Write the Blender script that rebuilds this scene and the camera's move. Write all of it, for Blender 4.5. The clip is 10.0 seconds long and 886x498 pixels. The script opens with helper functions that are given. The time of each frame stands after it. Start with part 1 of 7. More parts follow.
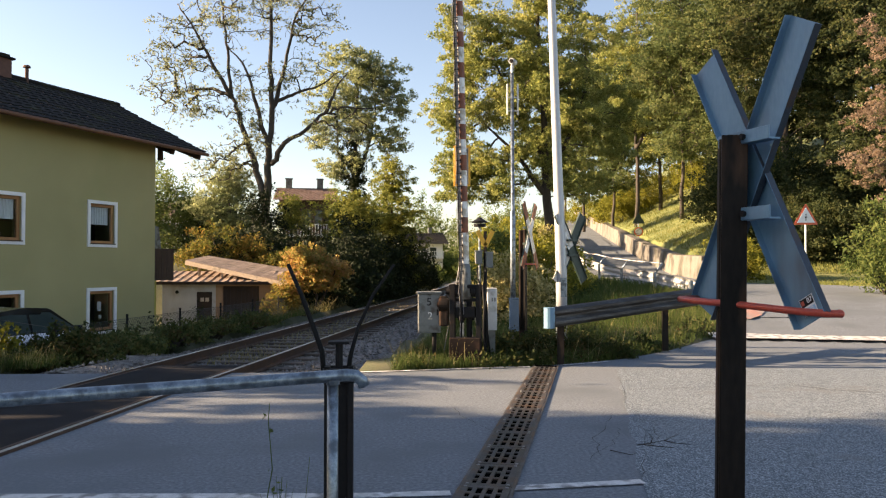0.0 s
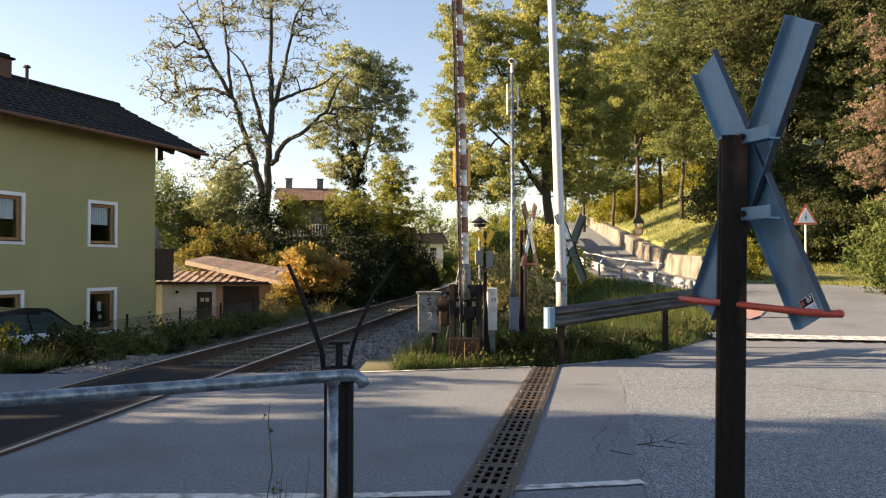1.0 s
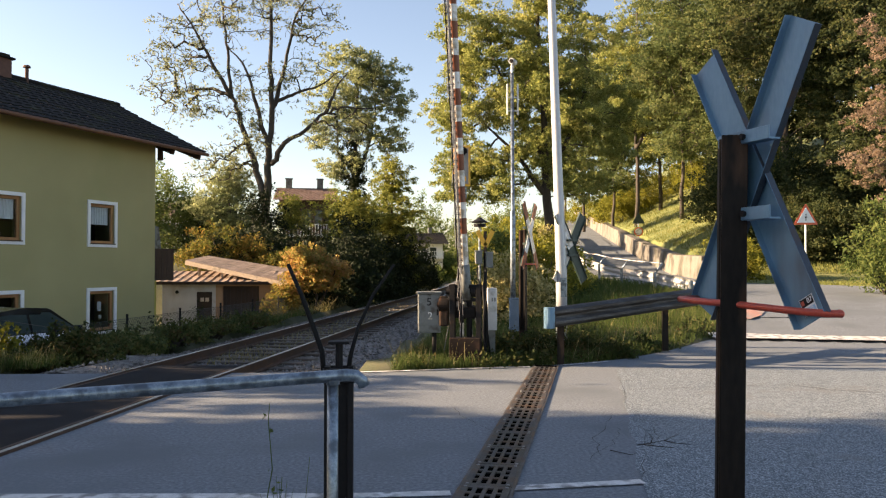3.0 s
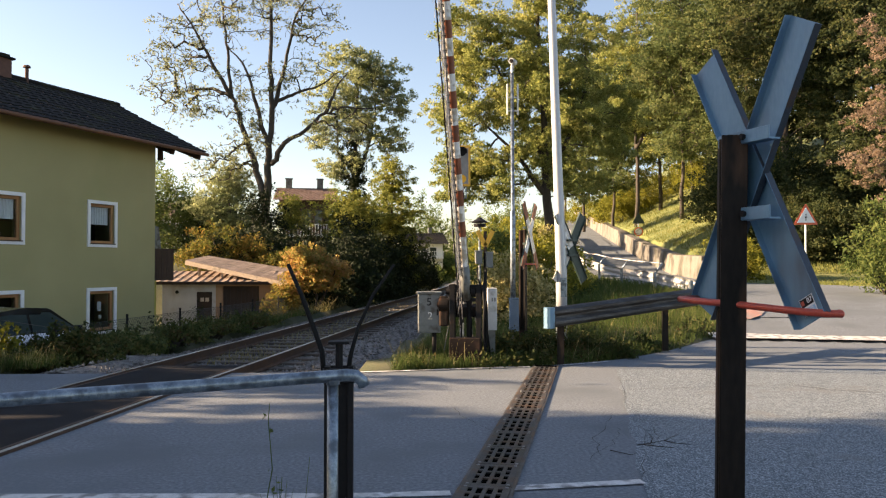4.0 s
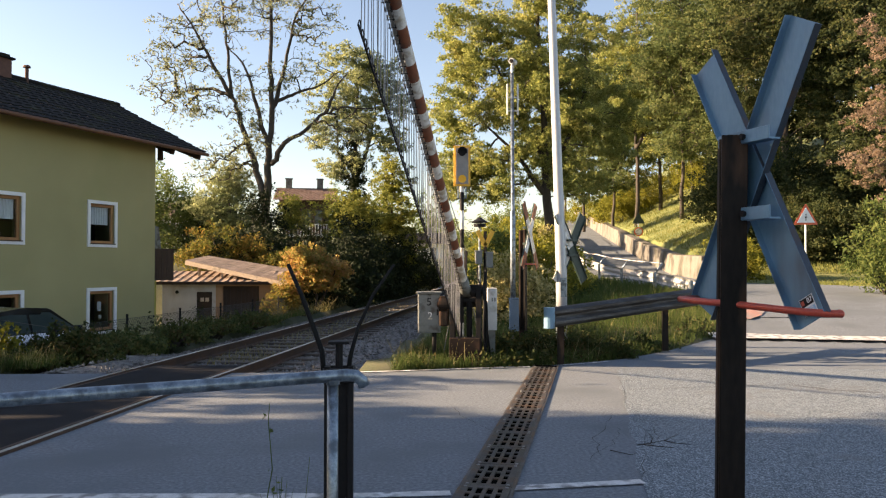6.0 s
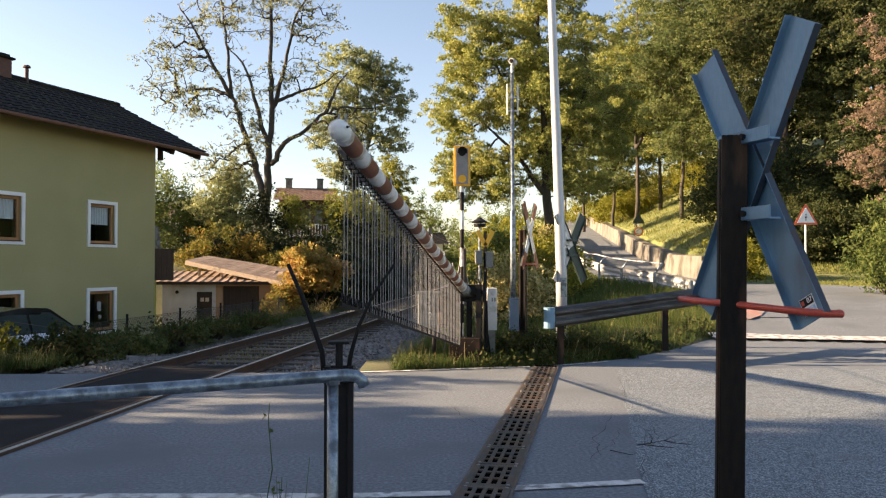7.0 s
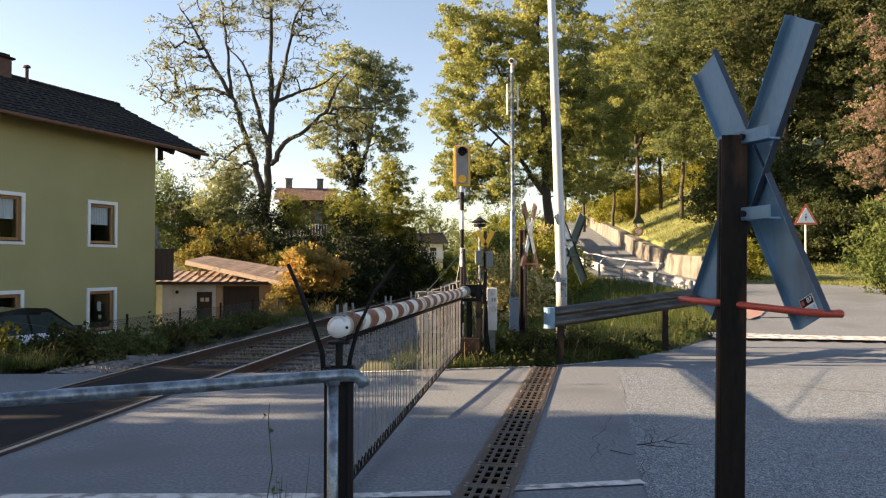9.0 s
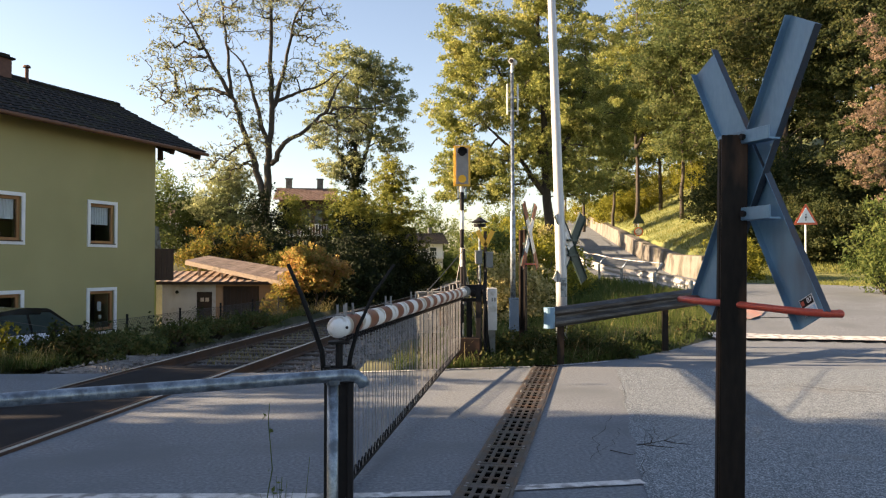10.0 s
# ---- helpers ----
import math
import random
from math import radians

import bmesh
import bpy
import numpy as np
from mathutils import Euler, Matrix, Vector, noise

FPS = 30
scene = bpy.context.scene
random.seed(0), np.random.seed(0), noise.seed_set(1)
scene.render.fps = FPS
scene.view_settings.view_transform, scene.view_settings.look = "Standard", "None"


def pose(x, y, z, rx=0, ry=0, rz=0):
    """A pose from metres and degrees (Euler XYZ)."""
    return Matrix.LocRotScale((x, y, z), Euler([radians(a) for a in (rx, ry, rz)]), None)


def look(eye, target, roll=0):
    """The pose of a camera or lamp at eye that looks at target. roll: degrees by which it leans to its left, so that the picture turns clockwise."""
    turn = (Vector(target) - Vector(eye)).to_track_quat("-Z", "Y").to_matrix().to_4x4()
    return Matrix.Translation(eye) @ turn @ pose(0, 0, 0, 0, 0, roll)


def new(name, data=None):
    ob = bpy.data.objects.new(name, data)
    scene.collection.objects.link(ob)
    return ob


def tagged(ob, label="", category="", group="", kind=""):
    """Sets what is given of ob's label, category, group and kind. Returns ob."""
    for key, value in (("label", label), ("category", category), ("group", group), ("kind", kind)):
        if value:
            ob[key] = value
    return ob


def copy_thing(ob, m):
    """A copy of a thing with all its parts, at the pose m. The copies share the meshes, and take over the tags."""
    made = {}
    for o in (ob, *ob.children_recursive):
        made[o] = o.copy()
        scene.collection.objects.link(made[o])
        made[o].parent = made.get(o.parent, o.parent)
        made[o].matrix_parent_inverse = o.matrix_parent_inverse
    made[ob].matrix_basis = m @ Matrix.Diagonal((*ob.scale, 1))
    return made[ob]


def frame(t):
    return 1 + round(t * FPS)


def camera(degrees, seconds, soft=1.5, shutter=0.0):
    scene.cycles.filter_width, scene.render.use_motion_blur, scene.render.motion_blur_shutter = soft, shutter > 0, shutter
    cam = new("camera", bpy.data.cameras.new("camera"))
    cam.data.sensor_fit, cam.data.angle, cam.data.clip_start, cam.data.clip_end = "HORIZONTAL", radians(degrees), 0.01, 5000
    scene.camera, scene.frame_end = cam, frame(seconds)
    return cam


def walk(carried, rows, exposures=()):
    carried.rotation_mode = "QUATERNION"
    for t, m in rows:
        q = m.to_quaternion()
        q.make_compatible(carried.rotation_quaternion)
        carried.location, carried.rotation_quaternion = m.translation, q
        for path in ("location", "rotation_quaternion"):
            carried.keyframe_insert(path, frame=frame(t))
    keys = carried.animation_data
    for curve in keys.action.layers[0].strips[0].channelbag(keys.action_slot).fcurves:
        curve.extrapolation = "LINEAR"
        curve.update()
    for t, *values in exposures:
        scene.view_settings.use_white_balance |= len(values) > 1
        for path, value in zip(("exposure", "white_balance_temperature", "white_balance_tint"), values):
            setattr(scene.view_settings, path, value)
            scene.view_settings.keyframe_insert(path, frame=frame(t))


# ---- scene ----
# ---- camera ----
cam = camera(60, 10.0, 1.2)
EYE = (0.0, 0.0, 1.5)
VIEW = pose(*EYE, 91.31, 0, 0)
walk(cam, [(0.0, VIEW), (10.0, VIEW)], exposures=((0.0, 2.14, 7050, 20), (10.0, 2.14, 7050, 20)))

# ---- light: low autumn sun from the west, clear sky ----
SUN_FROM = Vector((-1.0, 0.05, 0.0)).normalized()
SUN_HEIGHT = radians(18)
sun_data = bpy.data.lights.new("sun", "SUN")
sun_data.energy, sun_data.angle, sun_data.color = 4.9, radians(0.55), (1.0, 0.79, 0.52)
sun = new("sun", sun_data)
sun_way = SUN_FROM * math.cos(SUN_HEIGHT) + Vector((0, 0, math.sin(SUN_HEIGHT)))
sun.matrix_world = look(sun_way * 60, (0, 0, 0))

world = bpy.data.worlds.new("sky")
scene.world = world
world.use_nodes = True
wn = world.node_tree.nodes
sky = wn.new("ShaderNodeTexSky")
sky.sky_type, sky.sun_disc = "NISHITA", False
sky.sun_elevation, sky.sun_rotation = SUN_HEIGHT, math.atan2(SUN_FROM.x, SUN_FROM.y)
sky.air_density, sky.dust_density, sky.ozone_density = 1.0, 0.7, 0.8
wn["Background"].inputs[1].default_value = 0.06
world.node_tree.links.new(sky.outputs[0], wn["Background"].inputs[0])


# ---- materials ----
def mat(name, colors, scale=4.0, rough=0.6, metal=0.0, bump=0.15, fine=60.0, spread=(0.35, 0.65), stretch=(1, 1, 1), piece=0.0, dirt=None, dirt_at=0.62, dirt_scale=1.2, depth=0.01, spec=0.5):
    """Two-scale noise between colours, roughness variation, fine bump, optional dirt in patches, optional change from piece to piece."""
    m = bpy.data.materials.new(name)
    m.use_nodes = True
    n, l = m.node_tree.nodes, m.node_tree.links
    b = n["Principled BSDF"]
    co = n.new("ShaderNodeTexCoord")
    mp = n.new("ShaderNodeMapping")
    mp.inputs["Scale"].default_value = stretch
    l.new(co.outputs["Object"], mp.inputs[0])
    big = n.new("ShaderNodeTexNoise")
    big.inputs["Scale"].default_value, big.inputs["Detail"].default_value = scale, 6
    small = n.new("ShaderNodeTexNoise")
    small.inputs["Scale"].default_value, small.inputs["Detail"].default_value = fine, 3
    l.new(mp.outputs[0], big.inputs[0]), l.new(mp.outputs[0], small.inputs[0])
    mix = n.new("ShaderNodeMath")
    mix.operation = "MULTIPLY_ADD"
    mix.inputs[1].default_value = 0.35
    l.new(small.outputs[0], mix.inputs[0])
    sc = n.new("ShaderNodeMath")
    sc.operation = "MULTIPLY"
    sc.inputs[1].default_value = 0.65
    l.new(big.outputs[0], sc.inputs[0]), l.new(sc.outputs[0], mix.inputs[2])
    ramp = n.new("ShaderNodeValToRGB")
    while len(ramp.color_ramp.elements) < len(colors):
        ramp.color_ramp.elements.new(0.5)
    for i, c in enumerate(colors):
        e = ramp.color_ramp.elements[i]
        e.position = spread[0] + (spread[1] - spread[0]) * i / max(1, len(colors) - 1)
        e.color = (*c, 1)
    l.new(mix.outputs[0], ramp.inputs[0])
    out = ramp.outputs[0]
    if dirt:
        dn = n.new("ShaderNodeTexNoise")
        dn.inputs["Scale"].default_value, dn.inputs["Detail"].default_value = dirt_scale, 8
        l.new(mp.outputs[0], dn.inputs[0])
        dr = n.new("ShaderNodeMapRange")
        dr.inputs[1].default_value, dr.inputs[2].default_value = dirt_at - 0.08, dirt_at + 0.06
        l.new(dn.outputs[0], dr.inputs[0])
        dm = n.new("ShaderNodeMix")
        dm.data_type = "RGBA"
        dm.inputs[7].default_value = (*dirt, 1)
        l.new(dr.outputs[0], dm.inputs[0]), l.new(out, dm.inputs[6])
        out = dm.outputs[2]
    if piece:
        oi = n.new("ShaderNodeObjectInfo")
        hs = n.new("ShaderNodeHueSaturation")
        pr = n.new("ShaderNodeMapRange")
        pr.inputs[3].default_value, pr.inputs[4].default_value = 1 - piece, 1 + piece
        l.new(oi.outputs["Random"], pr.inputs[0]), l.new(pr.outputs[0], hs.inputs["Value"])
        l.new(out, hs.inputs["Color"])
        out = hs.outputs[0]
    l.new(out, b.inputs["Base Color"])
    rr = n.new("ShaderNodeMapRange")
    rr.inputs[3].default_value, rr.inputs[4].default_value = max(0.03, rough - 0.12), min(1.0, rough + 0.12)
    l.new(big.outputs[0], rr.inputs[0]), l.new(rr.outputs[0], b.inputs["Roughness"])
    b.inputs["Metallic"].default_value = metal
    b.inputs["Specular IOR Level"].default_value = spec
    if bump:
        bp = n.new("ShaderNodeBump")
        bp.inputs["Strength"].default_value, bp.inputs["Distance"].default_value = bump, depth
        l.new(mix.outputs[0], bp.inputs["Height"]), l.new(bp.outputs[0], b.inputs["Normal"])
    return m


def leaf_mat(name, colors, through_light=0.55, rough=0.7):
    """Leaves: colour changes from leaf to leaf and in large drifts, and light passes through them."""
    m = bpy.data.materials.new(name)
    m.use_nodes = True
    n, l = m.node_tree.nodes, m.node_tree.links
    b = n["Principled BSDF"]
    geo = n.new("ShaderNodeNewGeometry")
    co = n.new("ShaderNodeTexCoord")
    big = n.new("ShaderNodeTexNoise")
    big.inputs["Scale"].default_value, big.inputs["Detail"].default_value = 0.45, 3
    l.new(co.outputs["Object"], big.inputs[0])
    add = n.new("ShaderNodeMath")
    add.operation = "MULTIPLY_ADD"
    add.inputs[1].default_value = 0.55
    l.new(geo.outputs["Random Per Island"], add.inputs[0])
    sh = n.new("ShaderNodeMapRange")
    sh.inputs[1].default_value, sh.inputs[2].default_value, sh.inputs[4].default_value = 0.3, 0.7, 0.45
    l.new(big.outputs[0], sh.inputs[0]), l.new(sh.outputs[0], add.inputs[2])
    ramp = n.new("ShaderNodeValToRGB")
    while len(ramp.color_ramp.elements) < len(colors):
        ramp.color_ramp.elements.new(0.5)
    for i, c in enumerate(colors):
        ramp.color_ramp.elements[i].position = i / max(1, len(colors) - 1)
        ramp.color_ramp.elements[i].color = (*c, 1)
    l.new(add.outputs[0], ramp.inputs[0])
    l.new(ramp.outputs[0], b.inputs["Base Color"])
    b.inputs["Roughness"].default_value = rough
    b.inputs["Specular IOR Level"].default_value = 0.2
    tr = n.new("ShaderNodeBsdfTranslucent")
    l.new(ramp.outputs[0], tr.inputs[0])
    mx = n.new("ShaderNodeMixShader")
    mx.inputs[0].default_value = through_light
    l.new(b.outputs[0], mx.inputs[1]), l.new(tr.outputs[0], mx.inputs[2])
    l.new(mx.outputs[0], n["Material Output"].inputs[0])
    return m


def glass_mat(name, tint=(0.8, 0.85, 0.85), rough=0.02):
    m = bpy.data.materials.new(name)
    m.use_nodes = True
    b = m.node_tree.nodes["Principled BSDF"]
    b.inputs["Base Color"].default_value = (*tint, 1)
    b.inputs["Roughness"].default_value = rough
    b.inputs["Transmission Weight"].default_value = 1.0
    b.inputs["IOR"].default_value = 1.45
    return m


M_ASPHALT = mat("asphalt_grey", [(0.090, 0.104, 0.118), (0.157, 0.177, 0.196), (0.243, 0.267, 0.288)], 34, 0.82, 0, 0.6, 190, (0.33, 0.68), dirt=(0.125, 0.143, 0.157), dirt_at=0.58, dirt_scale=0.6, depth=0.004, spec=0.3)
M_ASPHALT_OLD = mat("asphalt_coarse", [(0.039, 0.05, 0.06), (0.14, 0.168, 0.188), (0.415, 0.46, 0.49)], 80, 0.85, 0, 0.9, 140, (0.38, 0.62), dirt=(0.165, 0.17, 0.17), dirt_at=0.66, dirt_scale=0.8, depth=0.008, spec=0.3)
M_ASPHALT_NEW = mat("asphalt_dark", [(0.010, 0.010, 0.012), (0.026, 0.026, 0.028)], 2.0, 0.9, 0, 0.4, 150, depth=0.004, spec=0.12)
M_PAINT_LINE = mat("road_paint", [(0.42, 0.42, 0.41), (0.72, 0.72, 0.70)], 6, 0.7, 0, 0.3, 90, dirt=(0.2, 0.2, 0.195), dirt_at=0.56, dirt_scale=7)
M_CRACK = mat("crack", [(0.02, 0.02, 0.02), (0.05, 0.048, 0.045)], 20, 0.95)
M_EARTH = mat("earth_grass", [(0.022, 0.028, 0.010), (0.05, 0.056, 0.02), (0.09, 0.085, 0.04)], 0.8, 0.95, 0, 0.7, 14, depth=0.05)
M_LAWN = mat("lawn", [(0.065, 0.09, 0.024), (0.13, 0.15, 0.042), (0.20, 0.20, 0.068)], 0.7, 0.95, 0, 0.8, 22, depth=0.05)
M_BALLAST = mat("ballast", [(0.07, 0.064, 0.058), (0.155, 0.145, 0.135), (0.27, 0.255, 0.24)], 9, 0.9, 0, 0.8, 40, piece=0.0, depth=0.03)
M_SLEEPER = mat("sleeper_wood", [(0.05, 0.04, 0.032), (0.11, 0.09, 0.075)], 3, 0.9, 0, 0.6, 40, stretch=(1, 8, 8), piece=0.25)
M_RAIL = mat("rail_rust", [(0.032, 0.017, 0.011), (0.085, 0.045, 0.027)], 5, 0.8, 0.0, 0.3, 60)
M_RAILTOP = mat("rail_polished", [(0.30, 0.28, 0.26), (0.45, 0.44, 0.42)], 5, 0.35, 1.0, 0.05, 60)
M_GRATE = mat("grate_iron", [(0.06, 0.05, 0.043), (0.11, 0.098, 0.088), (0.16, 0.15, 0.14)], 5, 0.65, 0.4, 0.4, 70, dirt=(0.16, 0.10, 0.06), dirt_at=0.55, dirt_scale=3)
M_GALV = mat("galvanised", [(0.13, 0.175, 0.215), (0.33, 0.385, 0.43)], 30, 0.38, 0.65, 0.12, 160, dirt=(0.11, 0.13, 0.15), dirt_at=0.55, dirt_scale=16)
M_POLE = mat("pole_zinc", [(0.40, 0.42, 0.44), (0.50, 0.52, 0.54)], 3, 0.45, 0.3, 0.04, 60, stretch=(1, 1, 0.3))
M_BLACK = mat("black_steel", [(0.005, 0.005, 0.006), (0.014, 0.012, 0.012)], 6, 0.65, 0.0, 0.25, 60, dirt=(0.03, 0.018, 0.012), dirt_at=0.66, dirt_scale=5, spec=0.25)
M_RUSTBLACK = mat("tarred_rail", [(0.006, 0.0052, 0.0048), (0.020, 0.015, 0.012)], 7, 0.55, 0.0, 0.4, 60, stretch=(1, 1, 0.3), dirt=(0.075, 0.042, 0.026), dirt_at=0.58, dirt_scale=6, spec=0.14)
M_BASEBROWN = mat("base_rust_brown", [(0.009, 0.006, 0.005), (0.022, 0.013, 0.010)], 5, 0.75, 0.0, 0.4, 60, dirt=(0.045, 0.024, 0.016), dirt_at=0.6, dirt_scale=5, spec=0.2)
M_GREYPAINT = mat("grey_paint", [(0.092, 0.20, 0.30), (0.145, 0.275, 0.39)], 3, 0.5, 0.1, 0.12, 80, stretch=(1, 1, 0.35), dirt=(0.075, 0.12, 0.17), dirt_at=0.62, dirt_scale=5)
# shade of the sign's outer lips as a dark colour, with brown dirt
M_EDGESHADE = mat("edge_shade", [(0.014, 0.022, 0.035), (0.03, 0.045, 0.065)], 5, 0.5, 0.0, 0.12, 80, dirt=(0.05, 0.03, 0.02), dirt_at=0.62, dirt_scale=9)
M_BOXGREY = mat("cabinet_grey", [(0.13, 0.145, 0.14), (0.19, 0.20, 0.19)], 5, 0.6, 0.0, 0.15, 70, dirt=(0.07, 0.065, 0.055), dirt_at=0.6, dirt_scale=6)
M_BOXLIGHT = mat("cabinet_light", [(0.52, 0.53, 0.52), (0.66, 0.66, 0.64)], 5, 0.5, 0.0, 0.08, 70, dirt=(0.4, 0.39, 0.35), dirt_at=0.64, dirt_scale=6)
M_BOXBLUE = mat("cabinet_blue_grey", [(0.10, 0.16, 0.23), (0.15, 0.22, 0.30)], 5, 0.6, 0.0, 0.1, 70)
M_WHITE = mat("white_enamel", [(0.70, 0.70, 0.68), (0.82, 0.82, 0.80)], 6, 0.4, 0, 0.06, 80, dirt=(0.42, 0.37, 0.29), dirt_at=0.56, dirt_scale=9)
M_REDSTRIPE = mat("red_enamel", [(0.15, 0.038, 0.014), (0.25, 0.075, 0.03)], 8, 0.5, 0, 0.1, 80, dirt=(0.13, 0.052, 0.03), dirt_at=0.6, dirt_scale=10)
M_REDTUBE = mat("red_tube", [(0.42, 0.05, 0.03), (0.55, 0.09, 0.05)], 8, 0.4, 0, 0.06, 80)
M_YELLOW = mat("yellow_enamel", [(0.72, 0.36, 0.03), (0.85, 0.48, 0.05)], 8, 0.45, 0, 0.05, 80)
M_ORANGE = mat("orange_disc", [(0.85, 0.40, 0.01), (0.92, 0.50, 0.02)], 8, 0.4, 0, 0.03, 80)
M_SIGNGREY = mat("signal_board_grey", [(0.22, 0.21, 0.20), (0.30, 0.29, 0.27)], 9, 0.55, 0, 0.05, 80)
M_SIGNGREEN = mat("sign_back_green", [(0.02, 0.038, 0.031), (0.036, 0.06, 0.05)], 6, 0.5, 0.1, 0.08, 80)
M_STUCCO = mat("stucco_olive", [(0.33, 0.297, 0.14), (0.385, 0.347, 0.17)], 0.6, 0.9, 0, 0.35, 55, dirt=(0.315, 0.305, 0.135), dirt_at=0.62, dirt_scale=0.35, depth=0.006)
M_STUCCO_DARK = mat("stucco_socle", [(0.38, 0.33, 0.07), (0.44, 0.39, 0.10)], 0.8, 0.9, 0, 0.35, 55, depth=0.006)
M_TRIM = mat("white_trim", [(0.74, 0.74, 0.74), (0.82, 0.82, 0.82)], 5, 0.6, 0, 0.05, 50)
M_WINWOOD = mat("window_wood", [(0.26, 0.12, 0.045), (0.40, 0.20, 0.08)], 5, 0.5, 0, 0.15, 60, stretch=(1, 1, 0.2))
M_DARKWOOD = mat("dark_wood", [(0.025, 0.014, 0.009), (0.06, 0.033, 0.02)], 5, 0.7, 0, 0.3, 50, stretch=(1, 1, 0.2))
M_FASCIA = mat("fascia_wood", [(0.11, 0.045, 0.022), (0.17, 0.075, 0.038)], 4, 0.6, 0, 0.2, 50)
M_ROOF = mat("roof_tile_dark", [(0.008, 0.0075, 0.0075), (0.020, 0.018, 0.0175)], 2.0, 0.85, 0, 0.4, 40, piece=0.25, dirt=(0.028, 0.028, 0.013), dirt_at=0.6, dirt_scale=1.3, spec=0.2)
M_ROOFRED = mat("roof_tile_red", [(0.13, 0.075, 0.055), (0.22, 0.14, 0.11)], 2.0, 0.85, 0, 0.4, 30, piece=0.2)
M_PLANK = mat("pale_board", [(0.46, 0.36, 0.27), (0.66, 0.54, 0.43)], 3, 0.75, 0, 0.2, 40, piece=0.12, dirt=(0.3, 0.24, 0.18), dirt_at=0.62, dirt_scale=3)
M_PLASTER = mat("shed_plaster", [(0.47, 0.44, 0.40), (0.58, 0.555, 0.52)], 2, 0.9, 0, 0.2, 40, dirt=(0.45, 0.38, 0.3), dirt_at=0.62, dirt_scale=1.4)
M_SALMON = mat("salmon_plaster", [(0.36, 0.21, 0.12), (0.45, 0.28, 0.165)], 2, 0.9, 0, 0.2, 40)
M_BRICK = mat("chimney_brick", [(0.09, 0.045, 0.035), (0.15, 0.08, 0.06)], 6, 0.9, 0, 0.4, 40)
M_CONCRETE = mat("wall_concrete", [(0.12, 0.11, 0.095), (0.23, 0.21, 0.18)], 0.9, 0.9, 0, 0.4, 20, piece=0.12, dirt=(0.075, 0.07, 0.055), dirt_at=0.54, dirt_scale=0.9)
M_CARWHITE = mat("car_paint", [(0.62, 0.64, 0.68), (0.70, 0.72, 0.76)], 2, 0.2, 0.3, 0.0)
M_CARDARK = mat("car_dark_glass", [(0.025, 0.04, 0.042), (0.04, 0.06, 0.06)], 2, 0.08, 0.0, 0.0)
M_TYRE = mat("tyre", [(0.012, 0.012, 0.012), (0.025, 0.025, 0.025)], 8, 0.85)
M_BARK = mat("bark", [(0.026, 0.021, 0.016), (0.075, 0.063, 0.05)], 3, 0.95, 0, 0.9, 22, stretch=(1, 1, 0.25), depth=0.03)
M_BARKPALE = mat("bark_pale", [(0.12, 0.10, 0.075), (0.26, 0.22, 0.17)], 3, 0.95, 0, 0.9, 22, stretch=(1, 1, 0.25), depth=0.03)
M_WIRE = mat("mesh_wire", [(0.06, 0.06, 0.06), (0.12, 0.12, 0.115)], 8, 0.6, 0.6, 0.0)
M_STEELROD = mat("zinc_rod", [(0.14, 0.142, 0.145), (0.28, 0.28, 0.28)], 10, 0.5, 0.3, 0.05)
M_LACE = mat("curtain", [(0.55, 0.58, 0.64), (0.8, 0.82, 0.86)], 6, 0.9, 0, 0.0, 30, stretch=(9, 9, 0.6))
M_INSIDE = mat("room_shade", [(0.02, 0.02, 0.02), (0.04, 0.038, 0.035)], 2, 0.9)
M_PANE = glass_mat("window_glass")
M_RUBBER = mat("black_rubber", [(0.008, 0.008, 0.008), (0.016, 0.016, 0.016)], 8, 0.8, spec=0.2)
# shade of the deep drain put into a near-black colour
M_CHANNELSHADE = mat("channel_shade", [(0.003, 0.003, 0.003), (0.007, 0.006, 0.005)], 8, 0.95, spec=0.0)
M_STICKER = mat("sticker_white", [(0.72, 0.74, 0.76), (0.82, 0.84, 0.86)], 6, 0.4, 0, 0.0)
M_STICKERBLUE = mat("sticker_blue", [(0.30, 0.50, 0.68), (0.36, 0.56, 0.74)], 6, 0.4, 0, 0.0)
M_HILL = mat("far_hill", [(0.16, 0.21, 0.27), (0.20, 0.25, 0.31)], 0.01, 1.0, 0, 0.0)

L_GREEN = leaf_mat("leaf_green", [(0.04, 0.068, 0.02), (0.085, 0.125, 0.034), (0.16, 0.195, 0.055), (0.26, 0.27, 0.08)])
# near-black green: shade on hedges and ivy put into the leaf colour
L_SHADED = leaf_mat("leaf_shaded", [(0.006, 0.012, 0.004), (0.014, 0.024, 0.007), (0.032, 0.04, 0.012)], 0.15)
L_YELLOW = leaf_mat("leaf_yellow_green", [(0.10, 0.115, 0.018), (0.21, 0.21, 0.03), (0.36, 0.31, 0.045)])
L_SPARSE = leaf_mat("leaf_olive", [(0.10, 0.12, 0.06), (0.20, 0.22, 0.115), (0.33, 0.335, 0.19)])
L_ORANGE = leaf_mat("leaf_orange", [(0.13, 0.16, 0.04), (0.32, 0.27, 0.07), (0.54, 0.30, 0.11), (0.60, 0.43, 0.20)])
L_MIXED = leaf_mat("leaf_turning", [(0.045, 0.06, 0.015), (0.11, 0.12, 0.025), (0.25, 0.18, 0.04), (0.32, 0.13, 0.035)])
L_BROWN = leaf_mat("leaf_brown", [(0.13, 0.092, 0.06), (0.25, 0.18, 0.125), (0.36, 0.275, 0.20)])
L_GRASS = leaf_mat("grass_blade", [(0.034, 0.058, 0.014), (0.075, 0.11, 0.026), (0.155, 0.17, 0.05)], 0.4)
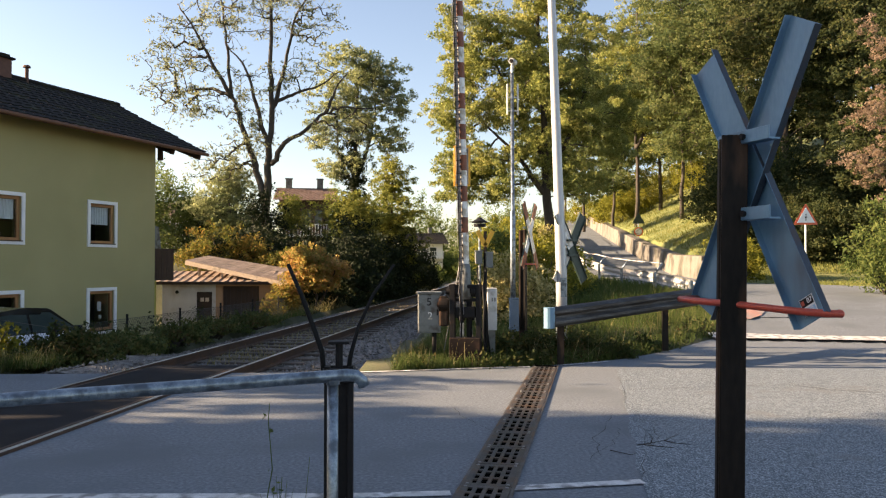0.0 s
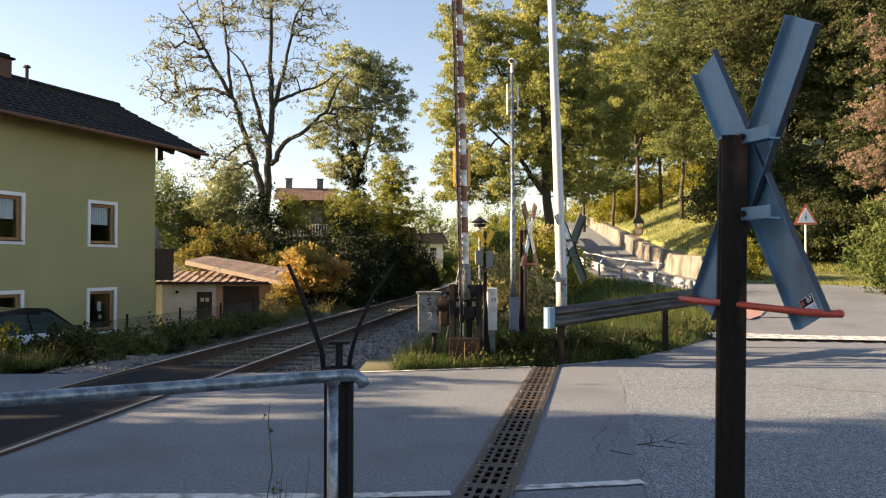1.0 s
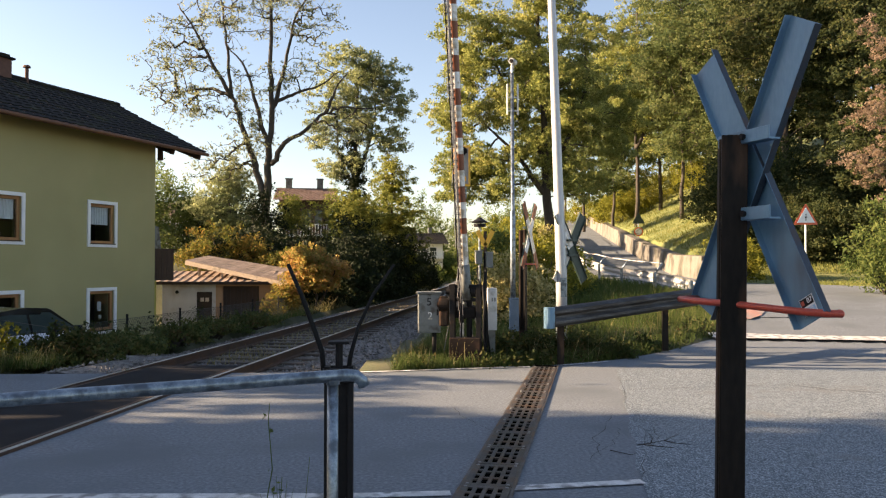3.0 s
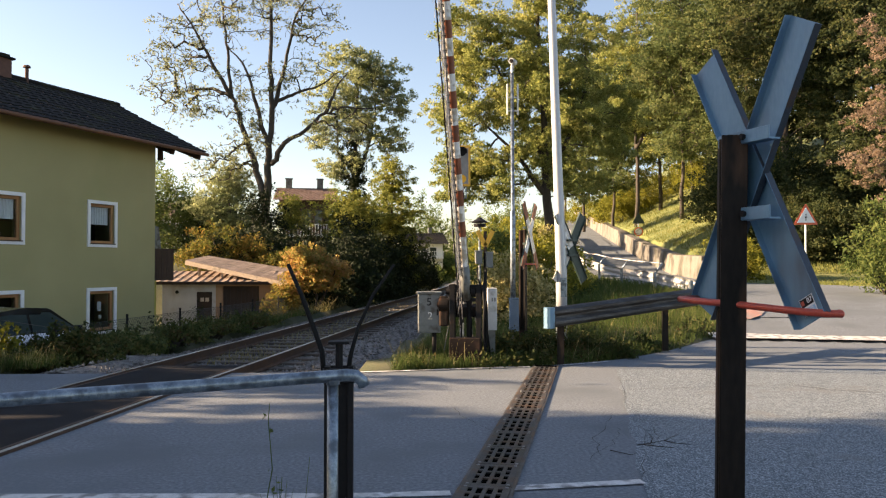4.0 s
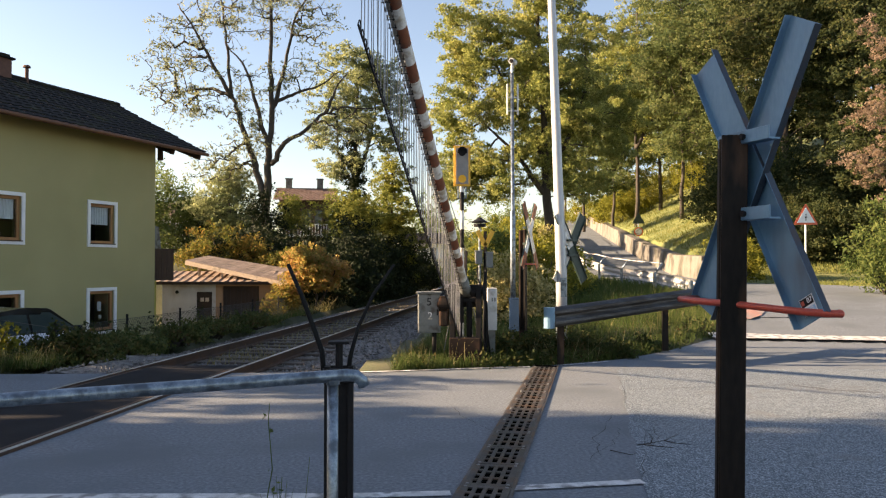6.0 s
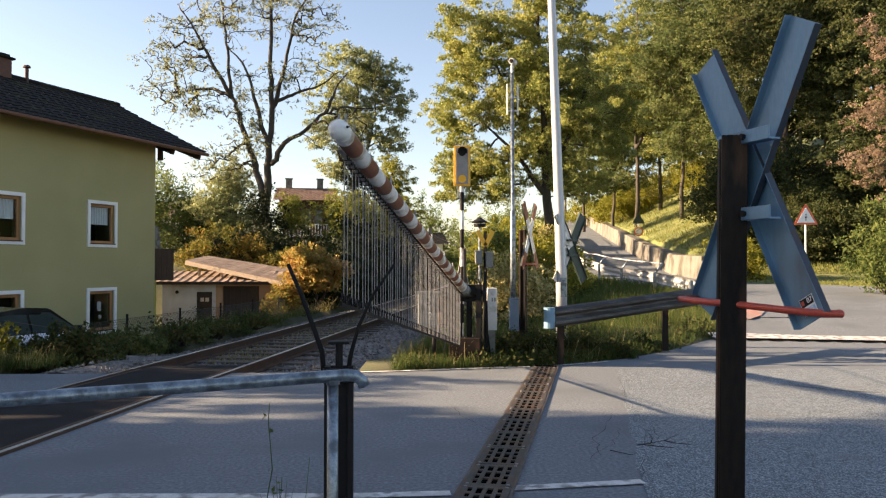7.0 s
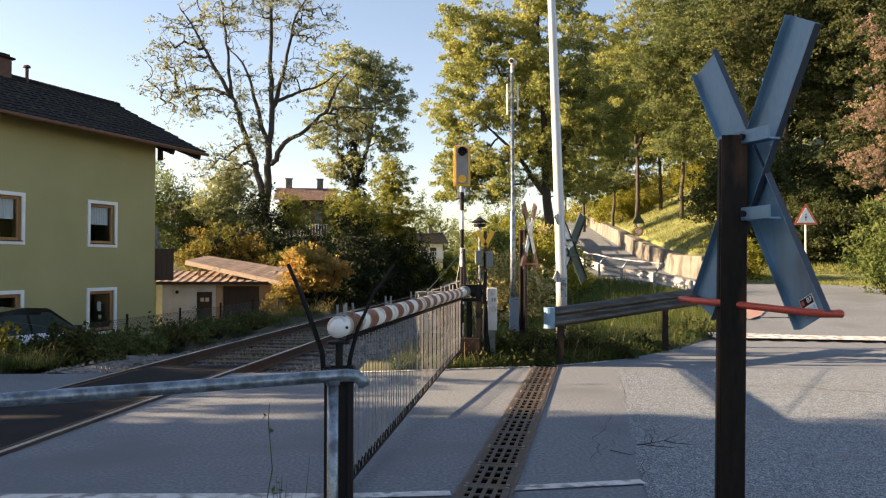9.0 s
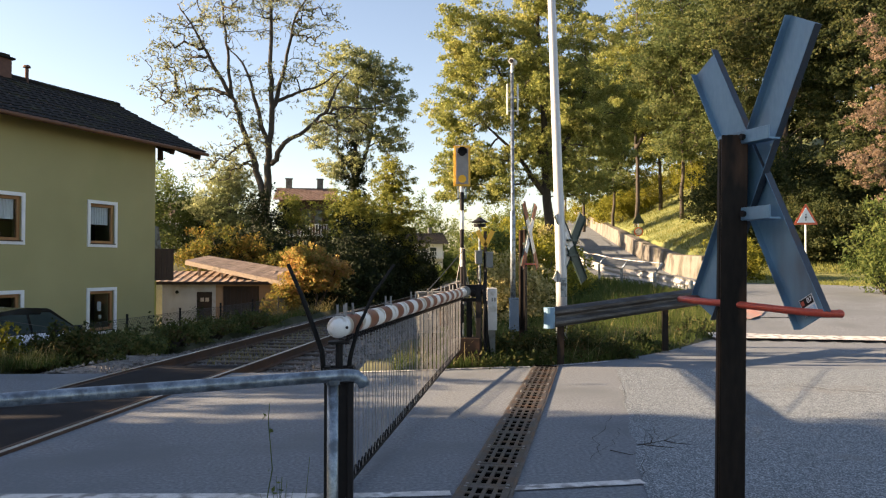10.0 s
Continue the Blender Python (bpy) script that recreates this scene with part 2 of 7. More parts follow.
L_DRY = leaf_mat("grass_dry", [(0.12, 0.11, 0.04), (0.22, 0.19, 0.08), (0.3, 0.26, 0.14)], 0.35)


# ---- building helpers ----
def part(name, bm, material, parent=None, label="", m=None, smooth=False):
    """Link a bmesh as one mesh object, under a thing or part."""
    me = bpy.data.meshes.new(name)
    bm.normal_update()
    bm.to_mesh(me)
    bm.free()
    for mm in (material if isinstance(material, (list, tuple)) else [material]):
        me.materials.append(mm)
    if smooth:
        me.polygons.foreach_set("use_smooth", [True] * len(me.polygons))
    ob = new(name, me)
    if parent is not None:
        ob.parent = parent
    if m is not None:
        ob.matrix_basis = m
    if label:
        ob["label"] = label
    return ob


def thing(name, m, label, category, group="", kind=""):
    ob = new(name)
    ob.empty_display_size = 0.2
    ob.matrix_basis = m
    return tagged(ob, label, category, group, kind)


def box(bm, sx, sy, sz, at=(0, 0, 0), turn=None, bevel=0.0, mi=0):
    """A box of that size with its centre at a place."""
    m = Matrix.Translation(at) @ (turn.to_4x4() if turn is not None else Matrix.Identity(4)) @ Matrix.Diagonal((sx, sy, sz, 1))
    r = bmesh.ops.create_cube(bm, size=1, matrix=m)
    faces = {f for v in r["verts"] for f in v.link_faces}
    for f in faces:
        f.material_index = mi
    if bevel:
        edges = list({e for v in r["verts"] for e in v.link_edges})
        bmesh.ops.bevel(bm, geom=edges, offset=bevel, segments=2, affect="EDGES", profile=0.5)
    return bm


def rod(bm, a, b, r0, r1=None, n=10, caps=True, mi=0):
    """A round bar from a to b."""
    a, b = Vector(a), Vector(b)
    d = b - a
    q = d.to_track_quat("Z", "Y").to_matrix().to_4x4()
    m = Matrix.Translation((a + b) / 2) @ q
    r = bmesh.ops.create_cone(bm, cap_ends=caps, segments=n, radius1=r0, radius2=r0 if r1 is None else r1, depth=d.length, matrix=m)
    for f in {f for v in r["verts"] for f in v.link_faces}:
        f.material_index = mi
    return bm


def tube(bm, pts, radii, n=8, cap=True, mi=0):
    """A tube through points with a radius at each."""
    pts = [Vector(p) for p in pts]
    rings = []
    side = None
    for i, p in enumerate(pts):
        d = (pts[min(i + 1, len(pts) - 1)] - pts[max(i - 1, 0)]).normalized()
        if side is None:
            side = d.orthogonal().normalized()
        side = (side - d * side.dot(d)).normalized()
        up = d.cross(side)
        r = radii[i] if isinstance(radii, (list, tuple)) else radii
        rings.append([bm.verts.new(p + (side * math.cos(2 * math.pi * k / n) + up * math.sin(2 * math.pi * k / n)) * r) for k in range(n)])
    for a, b in zip(rings, rings[1:]):
        for k in range(n):
            f = bm.faces.new((a[k], a[(k + 1) % n], b[(k + 1) % n], b[k]))
            f.smooth, f.material_index = True, mi
    if cap:
        bm.faces.new(rings[0][::-1]).material_index = mi
        bm.faces.new(rings[-1]).material_index = mi
    return bm


def prism(bm, profile, a, b, up=(0, 0, 1), mi=0, caps=True):
    """A closed profile of (side, up) points swept straight from a to b."""
    a, b, up = Vector(a), Vector(b), Vector(up)
    d = (b - a).normalized()
    side = d.cross(up).normalized()
    up = side.cross(d)
    r0 = [bm.verts.new(a + side * p[0] + up * p[1]) for p in profile]
    r1 = [bm.verts.new(b + side * p[0] + up * p[1]) for p in profile]
    n = len(profile)
    for k in range(n):
        bm.faces.new((r0[k], r0[(k + 1) % n], r1[(k + 1) % n], r1[k])).material_index = mi
    if caps:
        bm.faces.new(r0[::-1]).material_index = mi
        bm.faces.new(r1).material_index = mi
    return bm


def sweep(bm, profile, pts, mi=0):
    """A closed profile of (side, up) points along a level-ish path."""
    pts = [Vector(p) for p in pts]
    rings = []
    for i, p in enumerate(pts):
        d = pts[min(i + 1, len(pts) - 1)] - pts[max(i - 1, 0)]
        side = Vector((d.y, -d.x, 0)).normalized()
        rings.append([bm.verts.new(p + side * q[0] + Vector((0, 0, q[1]))) for q in profile])
    n = len(profile)
    for a, b in zip(rings, rings[1:]):
        for k in range(n):
            bm.faces.new((a[k], a[(k + 1) % n], b[(k + 1) % n], b[k])).material_index = mi
    bm.faces.new(rings[0][::-1]).material_index = mi
    bm.faces.new(rings[-1]).material_index = mi
    return bm


def raw(name, verts, faces, material, parent=None, label="", m=None, smooth=False):
    me = bpy.data.meshes.new(name)
    me.from_pydata(verts, [], faces)
    me.materials.append(material)
    if smooth:
        me.polygons.foreach_set("use_smooth", [True] * len(me.polygons))
    ob = new(name, me)
    if parent is not None:
        ob.parent = parent
    if m is not None:
        ob.matrix_basis = m
    if label:
        ob["label"] = label
    return ob


def quads_mesh(name, corners, material, parent=None, label="", m=None):
    """A mesh of loose leaves from an array (n, corners, 3)."""
    c = np.asarray(corners, dtype=np.float32)
    n, k = c.shape[:2]
    me = bpy.data.meshes.new(name)
    me.vertices.add(n * k)
    me.vertices.foreach_set("co", c.reshape(-1))
    me.loops.add(n * k)
    me.loops.foreach_set("vertex_index", np.arange(n * k, dtype=np.int32))
    me.polygons.add(n)
    me.polygons.foreach_set("loop_start", np.arange(0, n * k, k, dtype=np.int32))
    me.update(calc_edges=True)
    me.materials.append(material)
    ob = new(name, me)
    if parent is not None:
        ob.parent = parent
    if m is not None:
        ob.matrix_basis = m
    if label:
        ob["label"] = label
    return ob


def smooth(a, b, x):
    t = np.clip((x - a) / (b - a), 0, 1)
    return t * t * (3 - 2 * t)
# ---- the lie of the land ----
def track_x(y):
    """Centre line of the railway, x over y."""
    y = np.asarray(y, dtype=float)
    far = np.clip(y - 42, 0, None)
    return -3.86 + 0.108 * (y - 10) - 0.00105 * far * far / (1 + far / 60)


def rise(y):
    """Height of the hill road over y."""
    return np.interp(y, [12.5, 15, 18, 24, 35, 45, 70, 95, 140, 260], [0, 0.1, 0.5, 0.85, 1.1, 1.9, 4.4, 7.0, 10.5, 14])


def wall_x(y):
    """Foot of the retaining wall."""
    return 10.0 + 0.112 * (np.asarray(y, dtype=float) - 30)


def land(x, y):
    x, y = np.asarray(x, dtype=float), np.asarray(y, dtype=float)
    tx = track_x(y)
    right = smooth(1.6, 8.0, x - tx - 1.2)
    z = rise(y) * np.where(y < 26, smooth(1.5, 4.5, x), right)
    left = smooth(1.9, 4.8, tx - x) * smooth(11.0, 13.8, y)
    z = z - 1.12 * left
    bank = smooth(2.8, 9.0, tx - x) * smooth(34, 40, y)
    z = z + bank * 3.0
    d1, d2 = x - wall_x(y), y - 34 + 0.1 * (x - 12)
    inside = np.minimum(d1, d2)
    z = z + 0.80 * smooth(0.30, 0.75, d1) * smooth(-6, 1, d2)
    z = z + 0.42 * np.clip(inside, 0, 40) + 0.2 * np.clip(inside - 40, 0, 120)
    return z


def land_at(x, y):
    return float(land(x, y))


def far_edge(x):
    """Far edge of the asphalt at the crossing, y over x."""
    return np.interp(x, [-40, -7, -1.0, 1.4, 2.8, 4.2, 5.6, 6.6, 7.4, 8.4, 10.2, 12.5, 14, 20, 40], [10.4, 10.7, 10.95, 11.55, 12.4, 13.7, 15.4, 18.0, 21.0, 25.5, 27.0, 26.0, 24.0, 22.0, 21.0])


def under_road(x, y):
    """How deep the ground sheet dips under asphalt and track."""
    crossing = (y < far_edge(x) + 0.05)
    hill = (y > 18) & (x > road_left(y) + 0.05) & (x < wall_x(y) + 0.1)
    return crossing | hill


def guard_x(y):
    """Line of the guard rail along the hill road."""
    return np.interp(y, [14, 18, 24, 29, 34, 39, 45, 58, 95, 140, 260], [4.6, 5.0, 5.75, 5.96, 6.33, 6.78, 7.4, 9.5, 13.4, 17.5, 26])


def road_left(y):
    """Left edge of the hill road, which turns out of the crossing road behind the guard rail."""
    return np.interp(y, [16, 17, 19, 21, 22.8, 25.5, 29, 34, 39, 45, 58, 95, 140, 260], [5.9, 6.3, 6.95, 7.2, 6.75, 6.4, 6.4, 6.78, 7.23, 7.85, 9.95, 13.85, 17.95, 26.45])


def axis(parts):
    vals = []
    for a, b, step in parts:
        vals += list(np.arange(a, b, step))
    return np.array(vals + [parts[-1][1]])


def ground():
    xs = axis([(-1500, -200, 130), (-200, -40, 8), (-40, -14, 1.5), (-14, 16, 0.4), (16, 50, 1.5), (50, 200, 8), (200, 1500, 130)])
    ys = axis([(-300, -40, 26), (-40, -8, 4), (-8, 9, 1.0), (9, 30, 0.4), (30, 50, 0.8), (50, 130, 2), (130, 300, 10), (300, 3000, 150)])
    X, Y = np.meshgrid(xs, ys)
    Z = land(X, Y)
    rough = np.sin(X * 1.7 + Y * 0.9) * 0.02 + np.sin(X * 0.53 - Y * 1.3) * 0.03
    Z = np.where(under_road(X, Y), Z - 0.06, Z + rough * smooth(10, 14, Y))
    near_track = (np.abs(X - track_x(Y)) < 2.4) & (Y > 9)
    Z = np.where(near_track, -0.48, Z)
    nx = len(xs)
    verts = np.stack([X, Y, Z], -1).reshape(-1, 3)
    faces = []
    mats = []
    for j in range(len(ys) - 1):
        for i in range(nx - 1):
            a = j * nx + i
            faces.append((a, a + 1, a + nx + 1, a + nx))
            cx, cy = (xs[i] + xs[i + 1]) / 2, (ys[j] + ys[j + 1]) / 2
            mats.append(1 if cx > 7 and cy > 20 else 0)
    ob = raw("ground", verts.tolist(), faces, M_EARTH, smooth=True)
    ob.data.materials.append(M_LAWN)
    ob.data.polygons.foreach_set("material_index", mats)
    tagged(ob, "grassy ground that dips to the houses and climbs into a hill", "ground", kind="structure")


def strip(name, xs, y0, y1, rows, lift, material, label):
    """A sheet between two edges y0(x) and y1(x), lying on the land."""
    verts, faces = [], []
    for x in xs:
        for k in range(rows + 1):
            y = y0(x) + (y1(x) - y0(x)) * k / rows
            verts.append((x, y, land_at(x, y) * smooth(11, 14, y) * (x > 0) + lift))
    r = rows + 1
    for i in range(len(xs) - 1):
        for k in range(rows):
            a = i * r + k
            faces.append((a, a + r, a + r + 1, a + 1))
    ob = raw(name, verts, faces, material, smooth=True)
    return tagged(ob, label, "road", kind="structure")


def roads():
    strip("road", np.arange(-40, 40.01, 0.4), lambda x: -12.0, far_edge, 60, 0.0, M_ASPHALT, "worn grey asphalt road over the level crossing")
    # coarse old asphalt beyond the seam
    ys = np.arange(-6, 11.3, 0.25)
    verts, faces = [], []
    for y in ys:
        w = 0.02 * math.sin(y * 5.1) + 0.015 * math.sin(y * 13.0)
        for k in range(13):
            x = 1.36 + 0.197 * (y - 5.25) + w * (k == 0) + k * 1.2
            verts.append((x, y, 0.006))
    for j in range(len(ys) - 1):
        for k in range(12):
            a = j * 13 + k
            faces.append((a, a + 1, a + 14, a + 13))
    tagged(raw("road_old_surface", verts, faces, M_ASPHALT_OLD), "coarse older asphalt with exposed grey chippings", "road", kind="structure")
    # hill road
    verts, faces = [], []
    ys = axis([(17, 60, 1.0), (60, 130, 2.5), (130, 230, 10)])
    for y in ys:
        x0, x1 = float(road_left(y)), float(wall_x(y)) + 0.12
        for k in range(7):
            x = x0 + (x1 - x0) * k / 6
            verts.append((x, y, float(rise(y)) + 0.015 + 0.02 * smooth(17, 24, y)))
    for j in range(len(ys) - 1):
        for k in range(6):
            a = j * 7 + k
            faces.append((a, a + 1, a + 8, a + 7))
    tagged(raw("hill_road", verts, faces, M_ASPHALT, smooth=True), "grey asphalt road climbing beside a retaining wall", "road", kind="structure")
    # dark patch along the rails in the crossing
    verts, faces = [], []
    ys = np.arange(-8, 11.61, 0.4)
    for y in ys:
        tx = float(track_x(y))
        verts += [(tx - 0.66, y, 0.012), (tx + 0.66, y, 0.012)]
    for j in range(len(ys) - 1):
        a = 2 * j
        faces.append((a, a + 1, a + 3, a + 2))
    tagged(raw("crossing_panel", verts, faces, M_ASPHALT_NEW), "smooth dark asphalt between the crossing rails", "road", kind="structure")


def line(name, pts, width, label, lift=0.01, material=None):
    """A painted line on the road with worn edges."""
    verts, faces = [], []
    pts = [Vector((*p, 0)) for p in pts]
    n = 0
    for a, b in zip(pts, pts[1:]):
        steps = max(2, int((b - a).length / 0.15))
        side = (b - a).normalized().cross(Vector((0, 0, 1))) * width / 2
        for i in range(steps + (b == pts[-1])):
            p = a.lerp(b, i / steps)
            for s in (-1, 1):
                q = p + side * s * (1 + random.uniform(-0.006, 0.004) / width)
                verts.append((q.x, q.y, (land_at(q.x, q.y) * float(smooth(11, 14, q.y))) + lift))
            n += 1
    for i in range(n - 1):
        faces.append((2 * i, 2 * i + 1, 2 * i + 3, 2 * i + 2))
    ob = raw(name, verts, faces, material or M_PAINT_LINE)
    return tagged(ob, label, "road marking", kind="structure")


def railway():
    track = thing("railway_track", pose(0, 0, 0), "rusty single railway track on timber sleepers and ballast", "railway track")
    prof = [(-0.07, -0.15), (0.07, -0.15), (0.07, -0.135), (0.012, -0.115), (0.012, -0.035), (0.035, -0.025), (0.035, 0.0), (0.028, 0.006), (-0.028, 0.006), (-0.035, 0.0), (-0.035, -0.025), (-0.012, -0.035), (-0.012, -0.115), (-0.07, -0.135)]
    ys = axis([(-8, 60, 1.0), (60, 150, 3.0)])
    for s, w in ((-1, "far"), (1, "near")):
        bm = bmesh.new()
        pts = [(float(track_x(y)) + s * 0.755, y, 0.022) for y in ys]
        sweep(bm, prof, pts)
        for f in bm.faces:
            f.material_index = 1 if f.calc_center_median().z > 0.026 else 0
        part("rail", bm, [M_RAIL, M_RAILTOP], track, "rusty steel rail with a bright worn head")
        # check rail beside it in the crossing
        bm = bmesh.new()
        prism(bm, [(-0.02, -0.1), (0.02, -0.1), (0.02, 0.0), (-0.02, 0.0)], (float(track_x(-8)) + s * 0.655, -8, 0.016), (float(track_x(11.2)) + s * 0.655, 11.2, 0.016))
        part("check_rail", bm, M_RAIL, track)
    bm = bmesh.new()
    box(bm, 2.4, 0.24, 0.16, bevel=0.012)
    me = part("sleeper", bm, M_SLEEPER, track).data
    first = track.children[-1]
    y = 11.2
    i = 0
    while y < 120:
        slope = float(track_x(y + 0.5) - track_x(y - 0.5))
        m = pose(float(track_x(y)), y, -0.205 + random.uniform(-0.01, 0.01), 0, 0, -math.degrees(math.atan(slope)) + random.uniform(-1, 1))
        if i == 0:
            first.matrix_basis = m
        else:
            ob = new("sleeper", me)
            ob.parent = track
            ob.matrix_basis = m
        i += 1
        y += 0.65
    # ballast: a shaped bed and loose stones on it
    verts, faces = [], []
    ys = axis([(10.9, 60, 0.5), (60, 140, 3.0)])
    xs = np.array([-2.5, -2.1, -1.7, -1.2, -0.6, 0, 0.6, 1.2, 1.7, 2.1, 2.7])
    for y in ys:
        for k, d in enumerate(xs):
            z = -0.17 - 0.20 * float(smooth(1.5, 2.5, abs(d))) + random.uniform(-0.02, 0.02)
            if d < -0.9 and y < 15:
                z += 0.12 * float(smooth(15, 12.5, y)) if d > -1.7 else 0.2 * float(smooth(15, 12.5, y))
            verts.append((float(track_x(y)) + d, y, z))
    n = len(xs)
    for j in range(len(ys) - 1):
        for k in range(n - 1):
            a = j * n + k
            faces.append((a, a + 1, a + n + 1, a + n))
    tagged(raw("ballast_bed", verts, faces, M_BALLAST), "grey-brown railway ballast bed", "ballast", kind="stuff")
    rng = np.random.default_rng(5)
    cnt = 12000
    y = 10.95 + 34 * rng.random(cnt) ** 1.8
    d = rng.uniform(-2.6, 2.9, cnt)
    verts, faces = [], []
    base = np.array([(1, 0, 0), (-1, 0, 0), (0, 1, 0), (0, -1, 0), (0, 0, 1), (0, 0, -1)], dtype=float)
    tri = [(0, 2, 4), (2, 1, 4), (1, 3, 4), (3, 0, 4), (2, 0, 5), (1, 2, 5), (3, 1, 5), (0, 3, 5)]
    tx = track_x(y)
    for i in range(cnt):
        r = rng.uniform(0.018, 0.042)
        z = -0.16 - 0.20 * float(smooth(1.5, 2.5, abs(d[i])))
        if d[i] < -0.9 and y[i] < 15:
            z += (0.12 if d[i] > -1.7 else 0.2) * float(smooth(15, 12.5, y[i]))
        v = base * r * rng.uniform(0.6, 1.3, (6, 3)) + rng.uniform(-0.3, 0.3, (6, 3)) * r + (tx[i] + d[i], y[i], z)
        o = len(verts)
        verts += v.tolist()
        faces += [tuple(o + k for k in t) for t in tri]
    tagged(raw("ballast_stones", verts, faces, M_BALLAST), "loose grey ballast stones beside the rails", "stones", kind="stuff")


def edging():
    """A low concrete edge beside the ballast at the crossing."""
    bm = bmesh.new()
    pts = [(float(track_x(y)) - 1.62, y, 0.0) for y in (10.95, 11.8, 12.6, 13.6)]
    sweep(bm, [(-0.06, -0.35), (0.06, -0.35), (0.05, -0.03), (-0.05, -0.03)], pts)
    tagged(part("concrete_edging", bm, M_CONCRETE_PALE), "pale concrete edging beside the ballast", "kerb")


M_CONCRETE_PALE = mat("edging_concrete", [(0.36, 0.35, 0.33), (0.5, 0.49, 0.46)], 3, 0.9, 0, 0.3, 40)
edging()
ground()
roads()
railway()
# ---- level crossing barrier ----
PIVOT = Vector((0.346, 11.75, 1.12))
BOOM_YAW = math.degrees(math.atan2(-0.98967, -0.14335))
BOOM_LEN, BOOM_TILT = 7.03, 1.4
BOOM_ANGLES = ((0.0, 90.3), (0.5, 90.2), (1.0, 89.3), (1.5, 87.6), (2.0, 85.7), (2.5, 83.2), (2.7, 81.6), (3.2, 77.6), (3.8, 71.6), (4.2, 65.4), (4.5, 59.6), (4.8, 53.6), (5.0, 50.4), (5.3, 44.4), (5.5, 39.8), (5.7, 35.2), (6.0, 28.8), (6.3, 22.7), (6.6, 17.0), (6.8, 13.4), (6.9, 11.8), (7.0, 10.4), (7.2, 7.9), (7.3, 6.6), (7.5, 4.4), (7.6, 3.5), (7.8, 1.8), (8.0, 0.5), (8.2, 0.15), (8.5, 0.05), (9.0, 0.0), (10.0, 0.0))
MOVING = {}


def rod_len(s):
    return 0.735 + 0.0365 * s


def striped(bm, pts_r, x0, x1, n, stripe, mats=(0, 1)):
    """A tube along x in striped bands; pts_r gives the radius."""
    x, k = x0, 0
    while x < x1 - 1e-6:
        e = min(x + stripe, x1)
        rod(bm, (x, 0, 0), (e, 0, 0), pts_r(x), pts_r(e), n, caps=False, mi=mats[k % 2])
        x, k = e, k + 1


